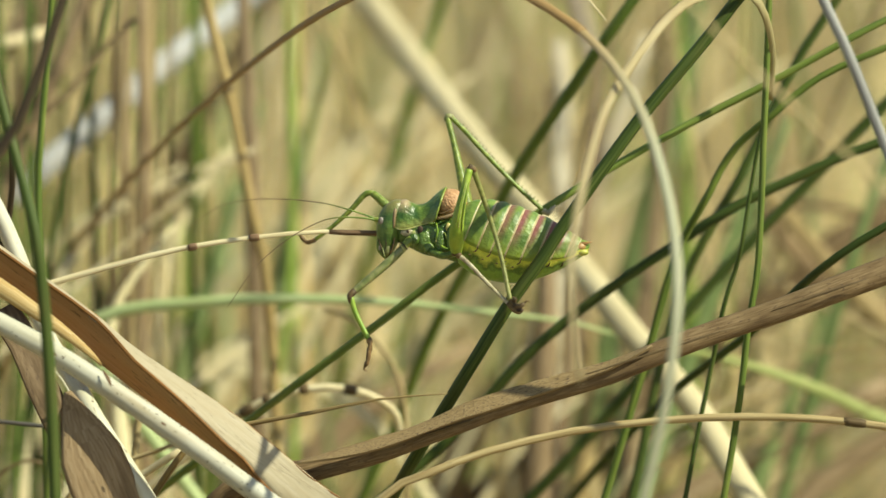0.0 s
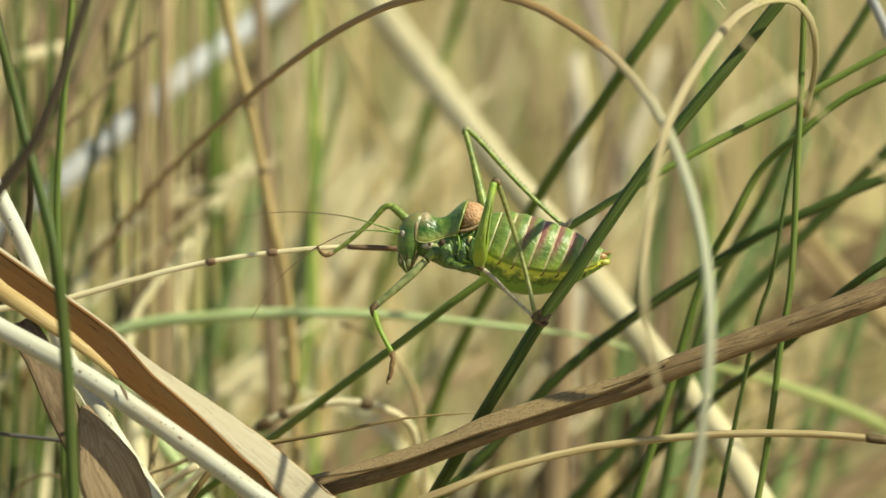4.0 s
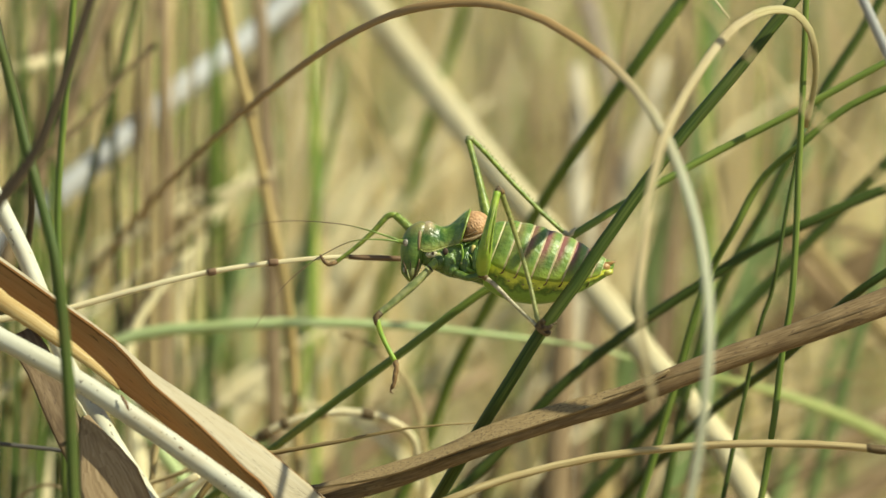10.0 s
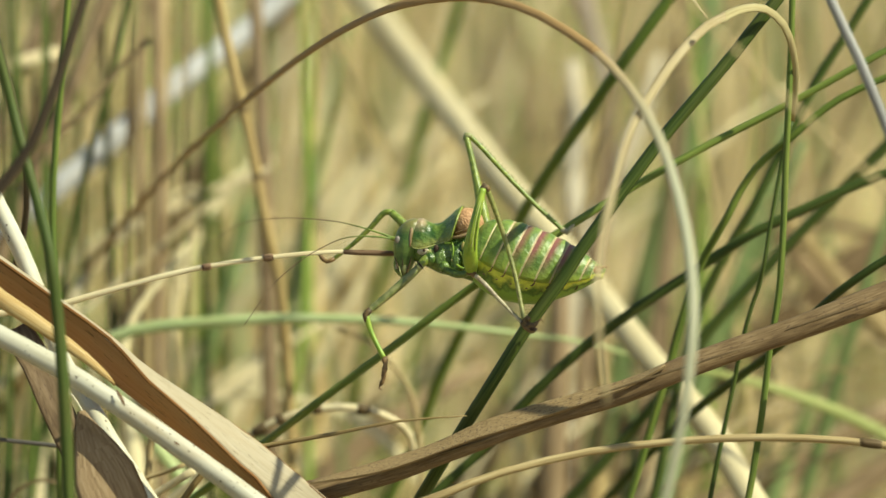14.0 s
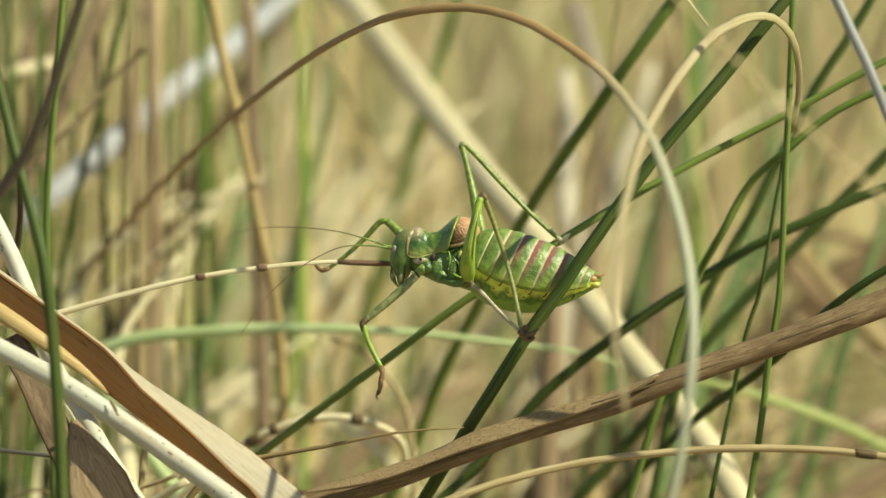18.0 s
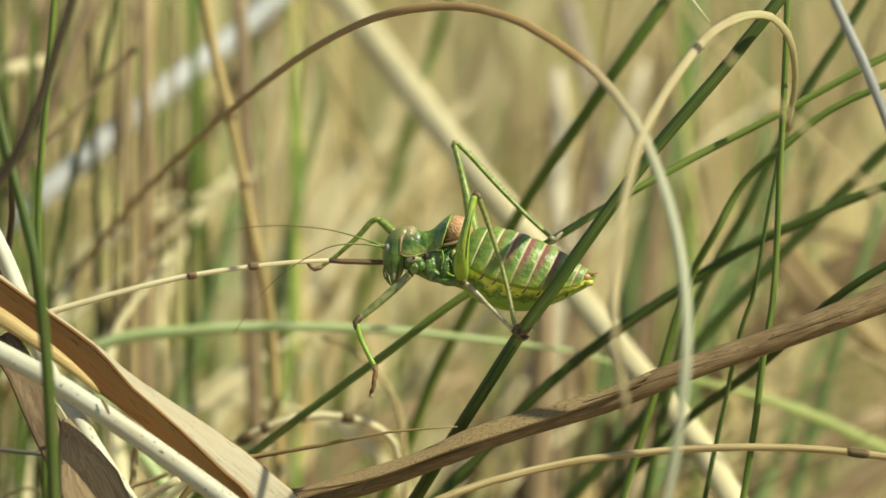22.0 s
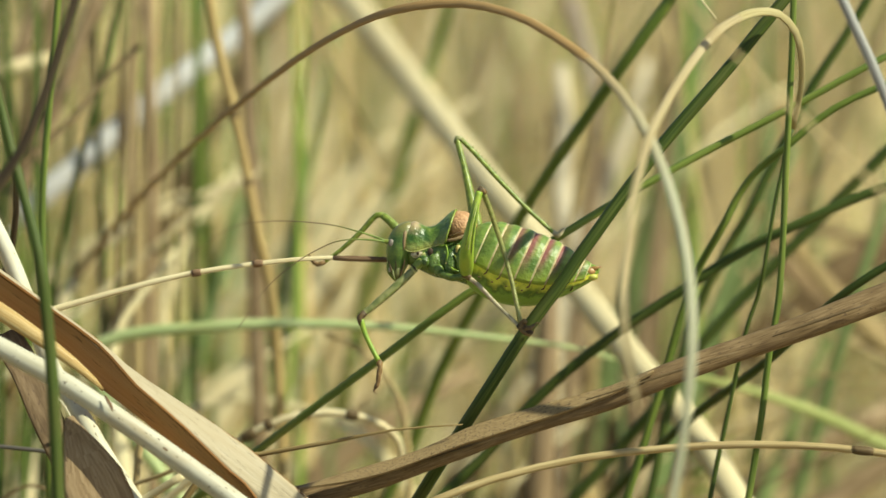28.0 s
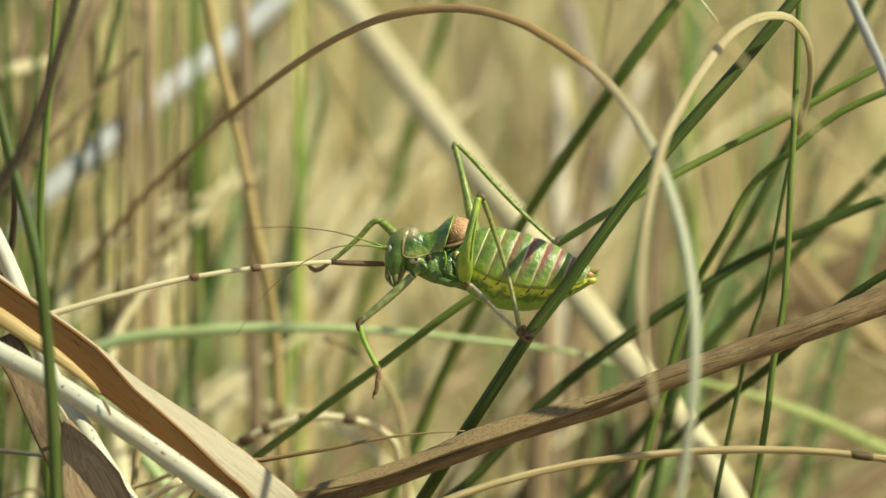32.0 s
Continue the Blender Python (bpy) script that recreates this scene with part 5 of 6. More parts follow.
# broad dry leaves and pale stalks
def broad_leaf():
    guides = [
        [(-69.18, 5.75, 4), (-58.93, -1.13, -1.5), (-50.49, -7.04, -4.2), (-43.63, -11.88, -6.4), (-39.82, -15.21, -7.8), (-36.05, -17.8, -8.8), (-28.55, -22.6, -10.2), (-23.33, -26.31, -10.6), (-15.75, -32.77, -10.6), (-2.01, -45.03, -8)],
        [(-68.85, 5.21, 2), (-58.82, -1.65, -3), (-50.23, -7.55, -6), (-43.84, -12.08, -8), (-40.46, -15.54, -10), (-38.55, -17.6, -11), (-35.9, -19.81, -12), (-32.15, -23.04, -13), (-28.45, -26.6, -13), (-26.23, -28.75, -13), (-24.37, -30.3, -13), (-22.52, -32.67, -13), (-12.2, -46.03, -10)],
        [(-68.4, 2.35, 4), (-59.1, -5.96, 1), (-50.68, -11.81, -1), (-44.58, -17.19, -2.5), (-37.01, -22.77, -4), (-29.5, -29.12, -4.5), (-25.01, -34.36, -4.5), (-13.75, -46.26, -6)],
    ]
    for g in guides:                        # the leaf runs on down to the soil
        x, y, w = g[-1]
        g.append((x + 70, y - 260, w - 30))
    root = new("broad_reed_leaf")
    tagged(root, "broad folded dry reed leaf, tan outside and brown inside", "reed leaf")
    for nm, pair, lab in (("outer_side", guides[:2], "sunlit tan outer side"), ("inner_side", [[(x, y, w + 0.3) for x, y, w in guides[1]], guides[2]], "shaded orange-brown inner side")):
        bm = sheet(pair, 0.0004, across=10)
        for v in bm.verts:
            v.co.z = max(v.co.z, -0.006)
        part(nm, bm, LEAF_OUT if nm == "outer_side" else LEAF_IN, root, lab)
    rim = sweep(curve_through([at(p) for p in guides[0]], 0.004), 0.00018, sides=6)
    for v in rim.verts:
        v.co.z = max(v.co.z, -0.006)
    part("leaf_edge", rim, EDGE, root, "dark rolled edge")
    crease = sweep(curve_through([at((x, y, w - 0.1)) for x, y, w in guides[1]], 0.004), 0.00026, sides=6)
    for v in crease.verts:
        v.co.z = max(v.co.z, -0.006)
    part("fold_line", crease, EDGE, root, "rust-brown line along the fold")


broad_leaf()
thick = stem("cream_stalk", [(-19.48, -36.83, -16), (-25.39, -32.55, -16), (-28.34, -30.33, -16), (-35.72, -25.09, -16), (-43.1, -20.07, -16), (-50.48, -15.42, -16), (-57.86, -11.51, -16), (-67.63, -5.85, -14)], [1.34, 1.32, 1.36, 1.36], CREAM, "thick cream reed stalk with dark specks", "reed stalk", sides=14)


def scar(ob, a, b, c, r, m, label):
    """A thin dark streak lying on a stalk's skin."""
    path = [q - ob.location for q in curve_through([at(a), at(b), at(c)], 0.0008)]
    part("scar", sweep(path, [0.00008, r, r * 1.2, r, 0.00008], flat=0.3, sides=8, wob=0.4), m, ob, label)


# paints a rush's shadow across the stalk as dark colour
scar(thick, (-42.42, -18.63, -17.55), (-41.73, -19.65, -17.95), (-41.29, -20.68, -17.9), 0.0002, DULL_RING, "dark streak painting a shadow across the stalk")
scar(thick, (-49.17, -16.12, -17.95), (-48.8, -16.34, -17.95), (-48.36, -16.71, -17.95), 0.00014, DULL_RING, "small dark streak")
scar(thick, (-34.81, -25.39, -17.95), (-34.45, -25.61, -17.95), (-34.15, -25.83, -17.95), 0.00014, DULL_RING, "small dark streak")
stem("dry_sheath", [(-65.89, -2.16, -8), (-58.14, -6.6, -12), (-51.4, -11.04, -13), (-46.96, -14.3, -13), (-44.05, -16.83, -12), (-43.05, -18.07, -10)], [1.36] * 40 + [1.28, 1.13, 0.83, 0.23], SHEATH, "narrow tan leaf sheath lying on the leaf", "reed leaf", flat=0.6)
stem("cream_stalk", [(-35.2, -38.54, -11), (-38.47, -33.19, -11), (-41.29, -28.89, -11), (-43.69, -25.19, -10.5), (-47.47, -19.75, -2), (-50.91, -15.08, 5), (-54.38, -6, 7), (-56.96, 0.08, 8), (-59.62, 5.4, 8), (-64.18, 14.52, 8)], [1.16, 1.16, 1.16, 1.18, 1.2], CREAM, "smooth pale cream reed stalk behind the dry leaf", "reed stalk", sides=14)
stem("brown_reed_leaf", [(-42.53, -38.05, -6), (-45.15, -32.96, -6), (-48.36, -26.83, -6), (-51.35, -20.48, -6), (-53.44, -15.64, -5), (-56.64, -10.82, -2)], [2.3, 2.3, 2.3, 2.25, 2.2, 2.1], SHADE_LEAF, "broad brown withered reed leaf, its shade painted darker", "reed leaf", flat=0.14, fold=0.12, sides=12)
stem("dry_sliver", [(-45.08, -25.88, -12.4), (-46.64, -22.69, -12.4), (-47.3, -21.2, -12.4), (-48.34, -19.57, -12.4), (-49.38, -18.46, -12.4)], [0.3, 0.34, 0.34, 0.1], CREAM, "thin pale sliver of a dry leaf sheath", "reed leaf", flat=0.5)
stem("bent_brown_blade", [(-60.61, -36.43, 34), (-59.59, -34.47, 34), (-57.63, -33.05, 34), (-55.27, -32.35, 34), (-52.76, -33.21, 34), (-50.95, -34.86, 34)], [0.5, 0.5, 0.5, 0.2], BROWN, "thin brown blade bent over near the soil", "grass blade", flat=0.5)
stem("tan_reed_leaf", [(-41.22, -37.73, -12.5), (-43.17, -32.66, -13.4), (-44.27, -29.69, -13.6), (-45.38, -26.58, -13.6), (-46.5, -23.77, -13.4), (-46.96, -22.52, -13.2), (-47.27, -21.49, -13.0)], [4.4] * 100 + [4.2, 3.1, 1.8, 0.5], DULL_LEAF, "broad tan dry reed leaf with a rounded end", "reed leaf", flat=0.12, fold=0.1, sides=12)


# ---- the bush-cricket ----
def mm(p):
    return Vector(p) / 1000


def limb(pts, radii, sides=10, step=0.0004, flat=1.0):
    return sweep(curve_through([mm(p) for p in pts], step), [r / 1000 for r in radii], sides=sides, flat=flat, face=(0.05, -1, 0.1))


def spiny(bm, pts, count, size, lean):
    """Adds a row of small thorns along a shin."""
    line = curve_through([mm(p) for p in pts], 0.0003)
    for i in range(count):
        c = line[int((0.12 + 0.83 * i / count) * (len(line) - 1))]
        m = Matrix.Translation(c + Vector(lean).normalized() * 0.00030) @ Vector(lean).to_track_quat("Z", "Y").to_matrix().to_4x4()
        bmesh.ops.create_cone(bm, segments=5, radius1=size, radius2=0.00002, depth=size * 4.5, matrix=m)
    return bm


def loft(stations, axis="x", sides=28, slant=0.0, arc=180.0, grow=(1.0, 1.0), zone=None, cuts=4, caps=True):
    """A body through elliptical stations (place, height, half height, half width; millimetres). arc: degrees kept on either side of the top."""
    bm = bmesh.new()
    lay = bm.verts.layers.float_color.new("zone")
    keys = np.array(stations, dtype=float)
    xs = keys[:, 0]
    order = np.argsort(xs)
    keys, xs = keys[order], xs[order]
    lo, hi = (xs[0], xs[-1]) if zone is None else zone[:2]
    n = cuts * (len(xs) - 1) if zone is None else 10
    rings = []
    for i in range(n + 1):
        f = i / n
        x = lo + (hi - lo) * f
        zc, a, b = (smooth_at(xs, keys[:, c], x) for c in (1, 2, 3))
        g = grow[0] + (grow[1] - grow[0]) * f + (0.036 * math.sin(math.pi * f) if zone else 0)
        ring = []
        full = arc >= 179
        for k in range(sides if full else sides + 1):
            t = (math.tau * k / sides) if full else radians(-arc + 2 * arc * k / sides)
            up, out = math.cos(t) * a * g, math.sin(t) * b * g
            if axis == "x":
                p = Vector((x + slant * up, out, zc + up))
            else:
                p = Vector((zc + up, out, x))
            v = bm.verts.new(p / 1000)
            v[lay] = (f, abs((math.degrees(t) + 180) % 360 - 180) / 180, zone[2] if zone else 0, 1)
            ring.append(v)
        rings.append(ring)
    m = len(rings[0])
    for i in range(n):
        for k in range(m if arc >= 179 else m - 1):
            f = bm.faces.new((rings[i][k], rings[i][(k + 1) % m], rings[i + 1][(k + 1) % m], rings[i + 1][k]))
            f.smooth = True
    if caps and arc >= 179:
        bm.faces.new(rings[0])
        bm.faces.new(rings[-1][::-1])
    bmesh.ops.recalc_face_normals(bm, faces=bm.faces)
    return bm


def shell(stations, reach=100.0, sides=36, cuts=5):
    """An arched shield over the back: stations from front to rear, each with its top, its lower margin and its half width."""
    bm = bmesh.new()
    lay = bm.verts.layers.float_color.new("zone")
    rows = [np.array([*a[::2], *b[::2], w]) for a, b, w in stations]
    fs = np.arange(len(rows), dtype=float)
    cols = np.array(rows)
    n = cuts * (len(rows) - 1)
    base = math.cos(radians(reach))
    grid = []
    for i in range(n + 1):
        tx, tz, bx, bz, w = (smooth_at(fs, cols[:, c], i / cuts) for c in range(5))
        ring = []
        for k in range(sides + 1):
            t = radians(-reach + 2 * reach * k / sides)
            h = (math.cos(t) - base) / (1 - base)
            v = bm.verts.new(Vector((bx + (tx - bx) * h, math.sin(t) * w, bz + (tz - bz) * h)) / 1000)
            v[lay] = (i / n, abs(t) / math.pi, 0, 1)
            ring.append(v)
        grid.append(ring)
    for a, b in zip(grid, grid[1:]):
        for k in range(sides):
            bm.faces.new((a[k], a[k + 1], b[k + 1], b[k])).smooth = True
    bmesh.ops.recalc_face_normals(bm, faces=bm.faces)
    outline = [[v.co * 1000 for v in grid[0]], [v.co * 1000 for v in grid[-1]], [r[0].co * 1000 for r in grid], [r[-1].co * 1000 for r in grid]]
    return bm, outline


def smooth_at(xs, ys, x):
    """Catmull-Rom through (xs, ys)."""
    i = int(np.clip(np.searchsorted(xs, x) - 1, 0, len(xs) - 2))
    h = xs[i + 1] - xs[i]
    t = (x - xs[i]) / h
    def slope(j):
        a, b = max(j - 1, 0), min(j + 1, len(xs) - 1)
        return (ys[b] - ys[a]) / (xs[b] - xs[a])
    m0, m1 = slope(i) * h, slope(i + 1) * h
    return float((2 * t**3 - 3 * t**2 + 1) * ys[i] + (t**3 - 2 * t**2 + t) * m0 + (-2 * t**3 + 3 * t**2) * ys[i + 1] + (t**3 - t**2) * m1)


def ball(c, r, squash=(1, 1, 1), seg=16):
    bm = bmesh.new()
    bmesh.ops.create_uvsphere(bm, u_segments=seg, v_segments=seg // 2 + 2, radius=r / 1000)
    for v in bm.verts:
        v.co = Vector((v.co.x * squash[0], v.co.y * squash[1], v.co.z * squash[2])) + mm(c)
    for f in bm.faces:
        f.smooth = True
    return bm


def thicken(ob, t):
    s = ob.modifiers.new("thickness", "SOLIDIFY")
    s.thickness, s.offset = t, -1
    return ob


CRICKET_AT = (7.23, -0.68, 0)


def cricket():
    root = new("bush_cricket")
    tagged(root, "plump green bush-cricket with pinkish-banded back, perched across two rushes", "insect")
    # head
    head = part("head", loft([
        (-3.40, -11.85, 0.22, 0.35), (-2.95, -11.95, 0.62, 0.65), (-2.1, -12.0, 1.08, 1.0), (-0.7, -11.72, 1.50, 1.45), (1.0, -11.45, 1.85, 1.80),
        (2.6, -11.20, 1.80, 1.75), (3.8, -10.85, 1.42, 1.40), (4.5, -10.55, 0.80, 0.85), (4.72, -10.5, 0.2, 0.2)], axis="z"), head_material(), root)
    for s in (-1, 1):
        part("eye", ball((-12.55, s * 1.3, 1.85), 0.46, (0.95, 0.7, 1.1)), EYE_MAT, head, "greyish-brown compound eye")
    part("crown", limb([(-11.22, 0, 4.37), (-10.84, 0, 4.22), (-10.69, -1.15, 3.54), (-10.77, -1.66, 2.41), (-10.84, -1.75, 0.9)], [0.12, 0.28, 0.30, 0.22, 0.08], 8), SKIN_TAN, head, "tan hind edge of the cheek")
    feeler = antenna_material()
    part("antenna", limb([(-13.4, -0.6, 2.15), (-14.31, -0.7, 2.48), (-17.9, -0.9, 3.62), (-21.08, -1, 4.32), (-28.61, -2, 4.74), (-33.88, -2, 3.84), (-38.78, -2, 0.6)], [0.15, 0.10, 0.07, 0.058, 0.048, 0.038, 0.026], 7, 0.001), feeler, head, "long thread-like antenna, green turning brown")
    part("antenna", limb([(-13.4, -1.0, 1.95), (-14.31, -1.4, 2.15), (-18.0, -2, 2.3), (-20.1, -2.2, 1.95), (-22.8, -2.7, 0.68), (-24.6, -3, -0.4), (-28.61, -4, -3.76), (-32.68, -5, -9.49)], [0.15, 0.10, 0.075, 0.066, 0.06, 0.055, 0.04], 7, 0.001), feeler, head, "long thread-like antenna, green turning brown")
    for s in (-1, 1):
        part("antenna_base", limb([(-12.6, s * 0.9, 1.95), (-13.3, s * 0.95, 2.0), (-13.85, s * 0.8, 2.12)], [0.36, 0.32, 0.18], 8), SKIN_LEG, head, "thick green antenna base")
    part("jaw", ball((-11.75, -0.72, -1.75), 0.78, (0.75, 0.62, 1.35), 20), SKIN_OLIVE, head, "rough olive jaw")
    part("upper_lip", limb([(-13.02, -0.55, -0.55), (-13.1, -0.6, -1.5), (-12.95, -0.6, -2.15), (-12.3, -0.5, -2.95), (-11.85, -0.3, -3.4)], [0.10, 0.16, 0.18, 0.16, 0.08], 8), SKIN_LEG, head, "light green upper lip")
    part("pale_fleck", ball((-12.82, -0.85, -1.75), 0.2, (0.8, 0.6, 1.7)), SKIN_PALE, head, "small cream fleck beside the mouth")
    part("face_seam", limb([(-13.0, -1.0, -0.45), (-12.72, -1.15, -1.2), (-12.45, -1.1, -2.1), (-12.05, -0.85, -3.1)], [0.05, 0.11, 0.10, 0.05], 6), SKIN_BROWN, head, "dark brown seam beside the mouth")
    part("face_seam", limb([(-10.72, -1.45, -0.3), (-10.95, -1.25, -1.2), (-11.25, -1.1, -2.2), (-11.75, -0.7, -3.2)], [0.05, 0.13, 0.12, 0.05], 6), SKIN_BROWN, head, "dark seam behind the jaw")
    part("face_seam", limb([(-12.0, -1.45, -0.6), (-11.9, -1.3, -1.2), (-12.0, -1.2, -1.9)], [0.03, 0.07, 0.03], 6), SKIN_DARK, head, "fine dark crease over the jaw")
    part("palp", limb([(-12.4, -1.1, -1.7), (-12.25, -1.3, -2.5), (-11.95, -1.2, -3.2)], [0.10, 0.11, 0.07], 7), SKIN_OLIVE, head)
    # thorax and saddle
    part("thorax", loft([(-10.39, 0.6, 1.66, 1.28), (-8.88, 0.3, 2.03, 1.58), (-6.78, -0.15, 2.56, 1.96), (-4.89, -0.15, 2.86, 2.18), (-2.64, -0.23, 3.46, 2.48), (-1.36, -0.3, 3.76, 2.64)]), SKIN_DEEP, root)
    shield, (front, rear, low_far, low_near) = shell([
        ((-10.62, 0, 4.22), (-10.88, 0, 1.28), 1.55), ((-10.09, 0, 4.59), (-10.47, 0, 0.83), 1.82), ((-9.41, 0, 4.74), (-9.79, 0, 0.68), 1.95), ((-8.66, 0, 4.37), (-8.96, 0, 0.75), 1.88),
        ((-7.91, 0, 4.07), (-8.21, 0, 0.98), 1.66), ((-7, 0, 4.14), (-7.23, 0, 1.28), 1.60), ((-6.1, 0, 4.74), (-6.4, 0, 1.51), 1.82), ((-5.2, 0, 5.57), (-5.87, 0, 1.66), 2.25),
        ((-4.44, 0, 6.17), (-5.5, 0, 1.81), 2.66), ((-4.07, 0, 6.25), (-5.35, 0, 1.88), 2.82)])
    pro = part("pronotum", shield, saddle_material(), root, "saddle-shaped green shield behind the head, tan in front")
    thicken(pro, 0.00025)
    for margin in (low_far, low_near):
        part("lower_rim", limb(margin[::6], [0.06, 0.09, 0.09, 0.07], 7), SKIN_LIGHT_EDGE, pro, "pale yellow-green lower margin")
    part("front_rim", limb(front[::3], [0.05, 0.08, 0.08, 0.05], 7), SKIN_LIGHT_EDGE, pro, "pale front margin")
    part("collar", limb([p + Vector((0.05, 0, 0)) for p in rear[::3]], [0.10, 0.16, 0.17, 0.16, 0.10], 8), SKIN_LEG, pro, "raised light green rim")
    stub = part("wing", ball((-3.39, 0, 3.99), 2.0, (1.12, 1.26, 1.07), 32), wing_material(), root, "short wrinkled orange-brown wing stub")
    for side in (-1, 1):
        part("wing_edge", limb([(x, side * abs(y), z) for x, y, z in ((-5.2, -2.2, 2.18), (-4.22, -2.45, 2.26), (-3.16, -2.3, 2.64), (-2.18, -1.6, 3.24))], [0.16, 0.24, 0.22, 0.10], 8), SKIN_TAN, stub, "darker folded wing edge")
        part("wing_fold", limb([(x, side * abs(y), z) for x, y, z in ((-5.04, -2.2, 2.71), (-4.07, -2.5, 2.94), (-3.01, -2.35, 3.46))], [0.06, 0.12, 0.05], 7), SKIN_BROWN, stub, "dark crease")
    part("side_spot", ball((-3.54, -2.2, 0.98), 0.5, (0.8, 0.6, 1.2)), SKIN_YELLOW, root, "yellow spot beside the wing")
    part("shoulder", ball((-5.8, -1.9, -2.03), 0.62, (1.2, 0.7, 0.8)), SKIN, root)
    for spot, wide, tall in (((-6.75, -1.72, -0.8), 1.0, 1.55), ((-4.6, -2.02, -0.95), 0.85, 1.8), ((-8.43, -1.32, -0.6), 0.85, 1.1), ((-3.1, -2.35, -0.5), 0.75, 1.9)):
        part("side_plate", ball(spot, 1.0, (wide, 0.62, tall), 24), SKIN_DEEP, root, "bulging plate on the thorax side")
    part("pale_patch", ball((-8.13, -1.75, 0), 0.62, (0.9, 0.5, 0.9)), SKIN_LIGHT_EDGE, root, "cream patch beside the dark opening")
    part("pale_patch", ball((-9.04, -1.5, 0.3), 0.75, (1.2, 0.5, 0.7)), SKIN_PALE, root, "tan patch under the shield")
    part("dot", ball((-8.96, -1.86, 0.45), 0.2, (1, 0.6, 1.2)), SKIN_DARK, root, "small dark dot")
    part("fold", limb([(-4.07, -2.5, 0.3), (-3.61, -2.65, -0.6), (-3.16, -2.7, -1.51)], [0.08, 0.14, 0.08], 7), SKIN_LEG, root, "light green fold")
    part("fold", limb([(-4.82, -2.35, -0.9), (-4.29, -2.55, -1.66), (-3.31, -2.8, -2.03)], [0.10, 0.20, 0.12], 7), SKIN_LIME, root, "light green fold")
    part("coxa", limb([(-7.98, -1.7, -0.15), (-8.66, -2.1, -0.75), (-9.41, -2.5, -1.51), (-9.86, -2.7, -1.88)], [0.45, 0.60, 0.60, 0.25], 10), SKIN_LEG, root, "light green joint of the front leg")
    part("joint_band", limb([(-9.79, -2.9, -0.98), (-9.34, -3.12, -1.43), (-8.96, -2.8, -2.03)], [0.05, 0.10, 0.05], 6), SKIN_DARK, root, "dark band on the joint")
    part("joint_band", limb([(-10.05, -3.0, -1.2), (-9.6, -3.25, -1.68), (-9.22, -2.95, -2.25)], [0.05, 0.12, 0.05], 6), SKIN_LIGHT_EDGE, root, "pale band on the joint")
    part("fold", limb([(-5.2, -2.2, 1.66), (-4.97, -2.42, 0.6), (-5.12, -2.4, -0.75)], [0.10, 0.15, 0.12], 7), SKIN_LIME, root, "light green fold")
    part("dot", ball((-5.04, -2.38, -0.83), 0.26, (1, 0.6, 1)), SKIN_YELLOW, root, "small yellow dot")
    # a flat ball, not a hollow: the pit's shade is in its colour
    part("ear_pit", ball((-7.3, -1.95, 0.68), 0.5, (0.80, 0.5, 1.0)), SKIN_DARK, root, "brown opening on the side of the thorax, its shade painted near-black")
    # abdomen
    hip = mm((-2.26, 0, -0.38))
    rings = [(-3.16, 0.8, 3.1, 2.5), (-1.66, 0.72, 3.8, 3.1), (0, 0.12, 4.52, 3.55), (1.88, -0.6, 4.88, 3.76), (3.76, -1.14, 4.93, 3.76), (6.02, -1.7, 4.7, 3.61), (8.28, -2.02, 4.2, 3.24), (10.16, -2.12, 3.4, 2.71), (12.05, -2.1, 2.42, 2.03), (13.55, -1.87, 1.55, 1.36), (14.61, -1.62, 0.98, 0.9), (15.06, -1.55, 0.45, 0.45)]
    belly = part("abdomen", loft(rings, slant=0.38, grow=(0.985, 0.985)), zone_material("abdomen_belly", True), root, "lime-green underside with a yellow side stripe", origin=hip)
    edges = [-2.6, -0.8, 1.0, 2.75, 4.65, 6.75, 8.7, 10.55, 12.3, 13.5]
    skin = zone_material("abdomen_back")
    for i, (a, b) in enumerate(zip(edges, edges[1:])):
        plate = part("back_plate", loft(rings, slant=0.38, arc=108, grow=(1.0, 1.012), zone=(a, b, (0.0, 0.15, 0.4, 0.8, 1, 1, 1, 0.9, 0.4)[i]), caps=False, sides=34), skin, belly, origin=hip)
        plate.location = (0, 0, 0)
        thicken(plate, 0.00015)
        if 0 < i < 8:
            xs, cols = np.array([r[0] for r in rings]), np.array(rings)
            low, tall, wide = (smooth_at(xs, cols[:, c], b) * k for c, k in ((1, 1), (2, 1.012), (3, 1.012)))
            hem = []
            for k in range(25):
                t = radians(-107 + 214 * k / 24)
                hem.append((b + 0.38 * math.cos(t) * tall, math.sin(t) * wide, low + math.cos(t) * tall))
            rim = part("hind_margin", limb(hem, [0.05, 0.085, 0.095, 0.085, 0.05], 6), SKIN_EDGE, plate, "thin cream hind margin", origin=hip)
            rim.location = (0, 0, 0)
            hook = []
            for up, dx in ((-1.25, 0.0), (-1.6, 0.0), (-1.85, -0.10), (-1.98, -0.34)):
                hook.append((b + 0.38 * up + dx, -wide * math.sqrt(1 - (up / tall) ** 2) * 1.01, low + up))
            spot = (b + 0.38 * -2.35 - 0.75, -wide * math.sqrt(1 - (2.35 / tall) ** 2) * 1.0 if tall > 2.6 else -0.3, low - 2.35)
            dot = part("side_dot", ball(spot, 0.12, (1.5, 0.6, 0.8), 8), SKIN_BROWN, belly, "small dark dot", origin=hip)
            dot.location = (0, 0, 0)
            mark = part("side_mark", limb(hook, [0.04, 0.08, 0.12, 0.06], 6), SKIN_BROWN, belly, "small dark mark", origin=hip)
            mark.location = (0, 0, 0)
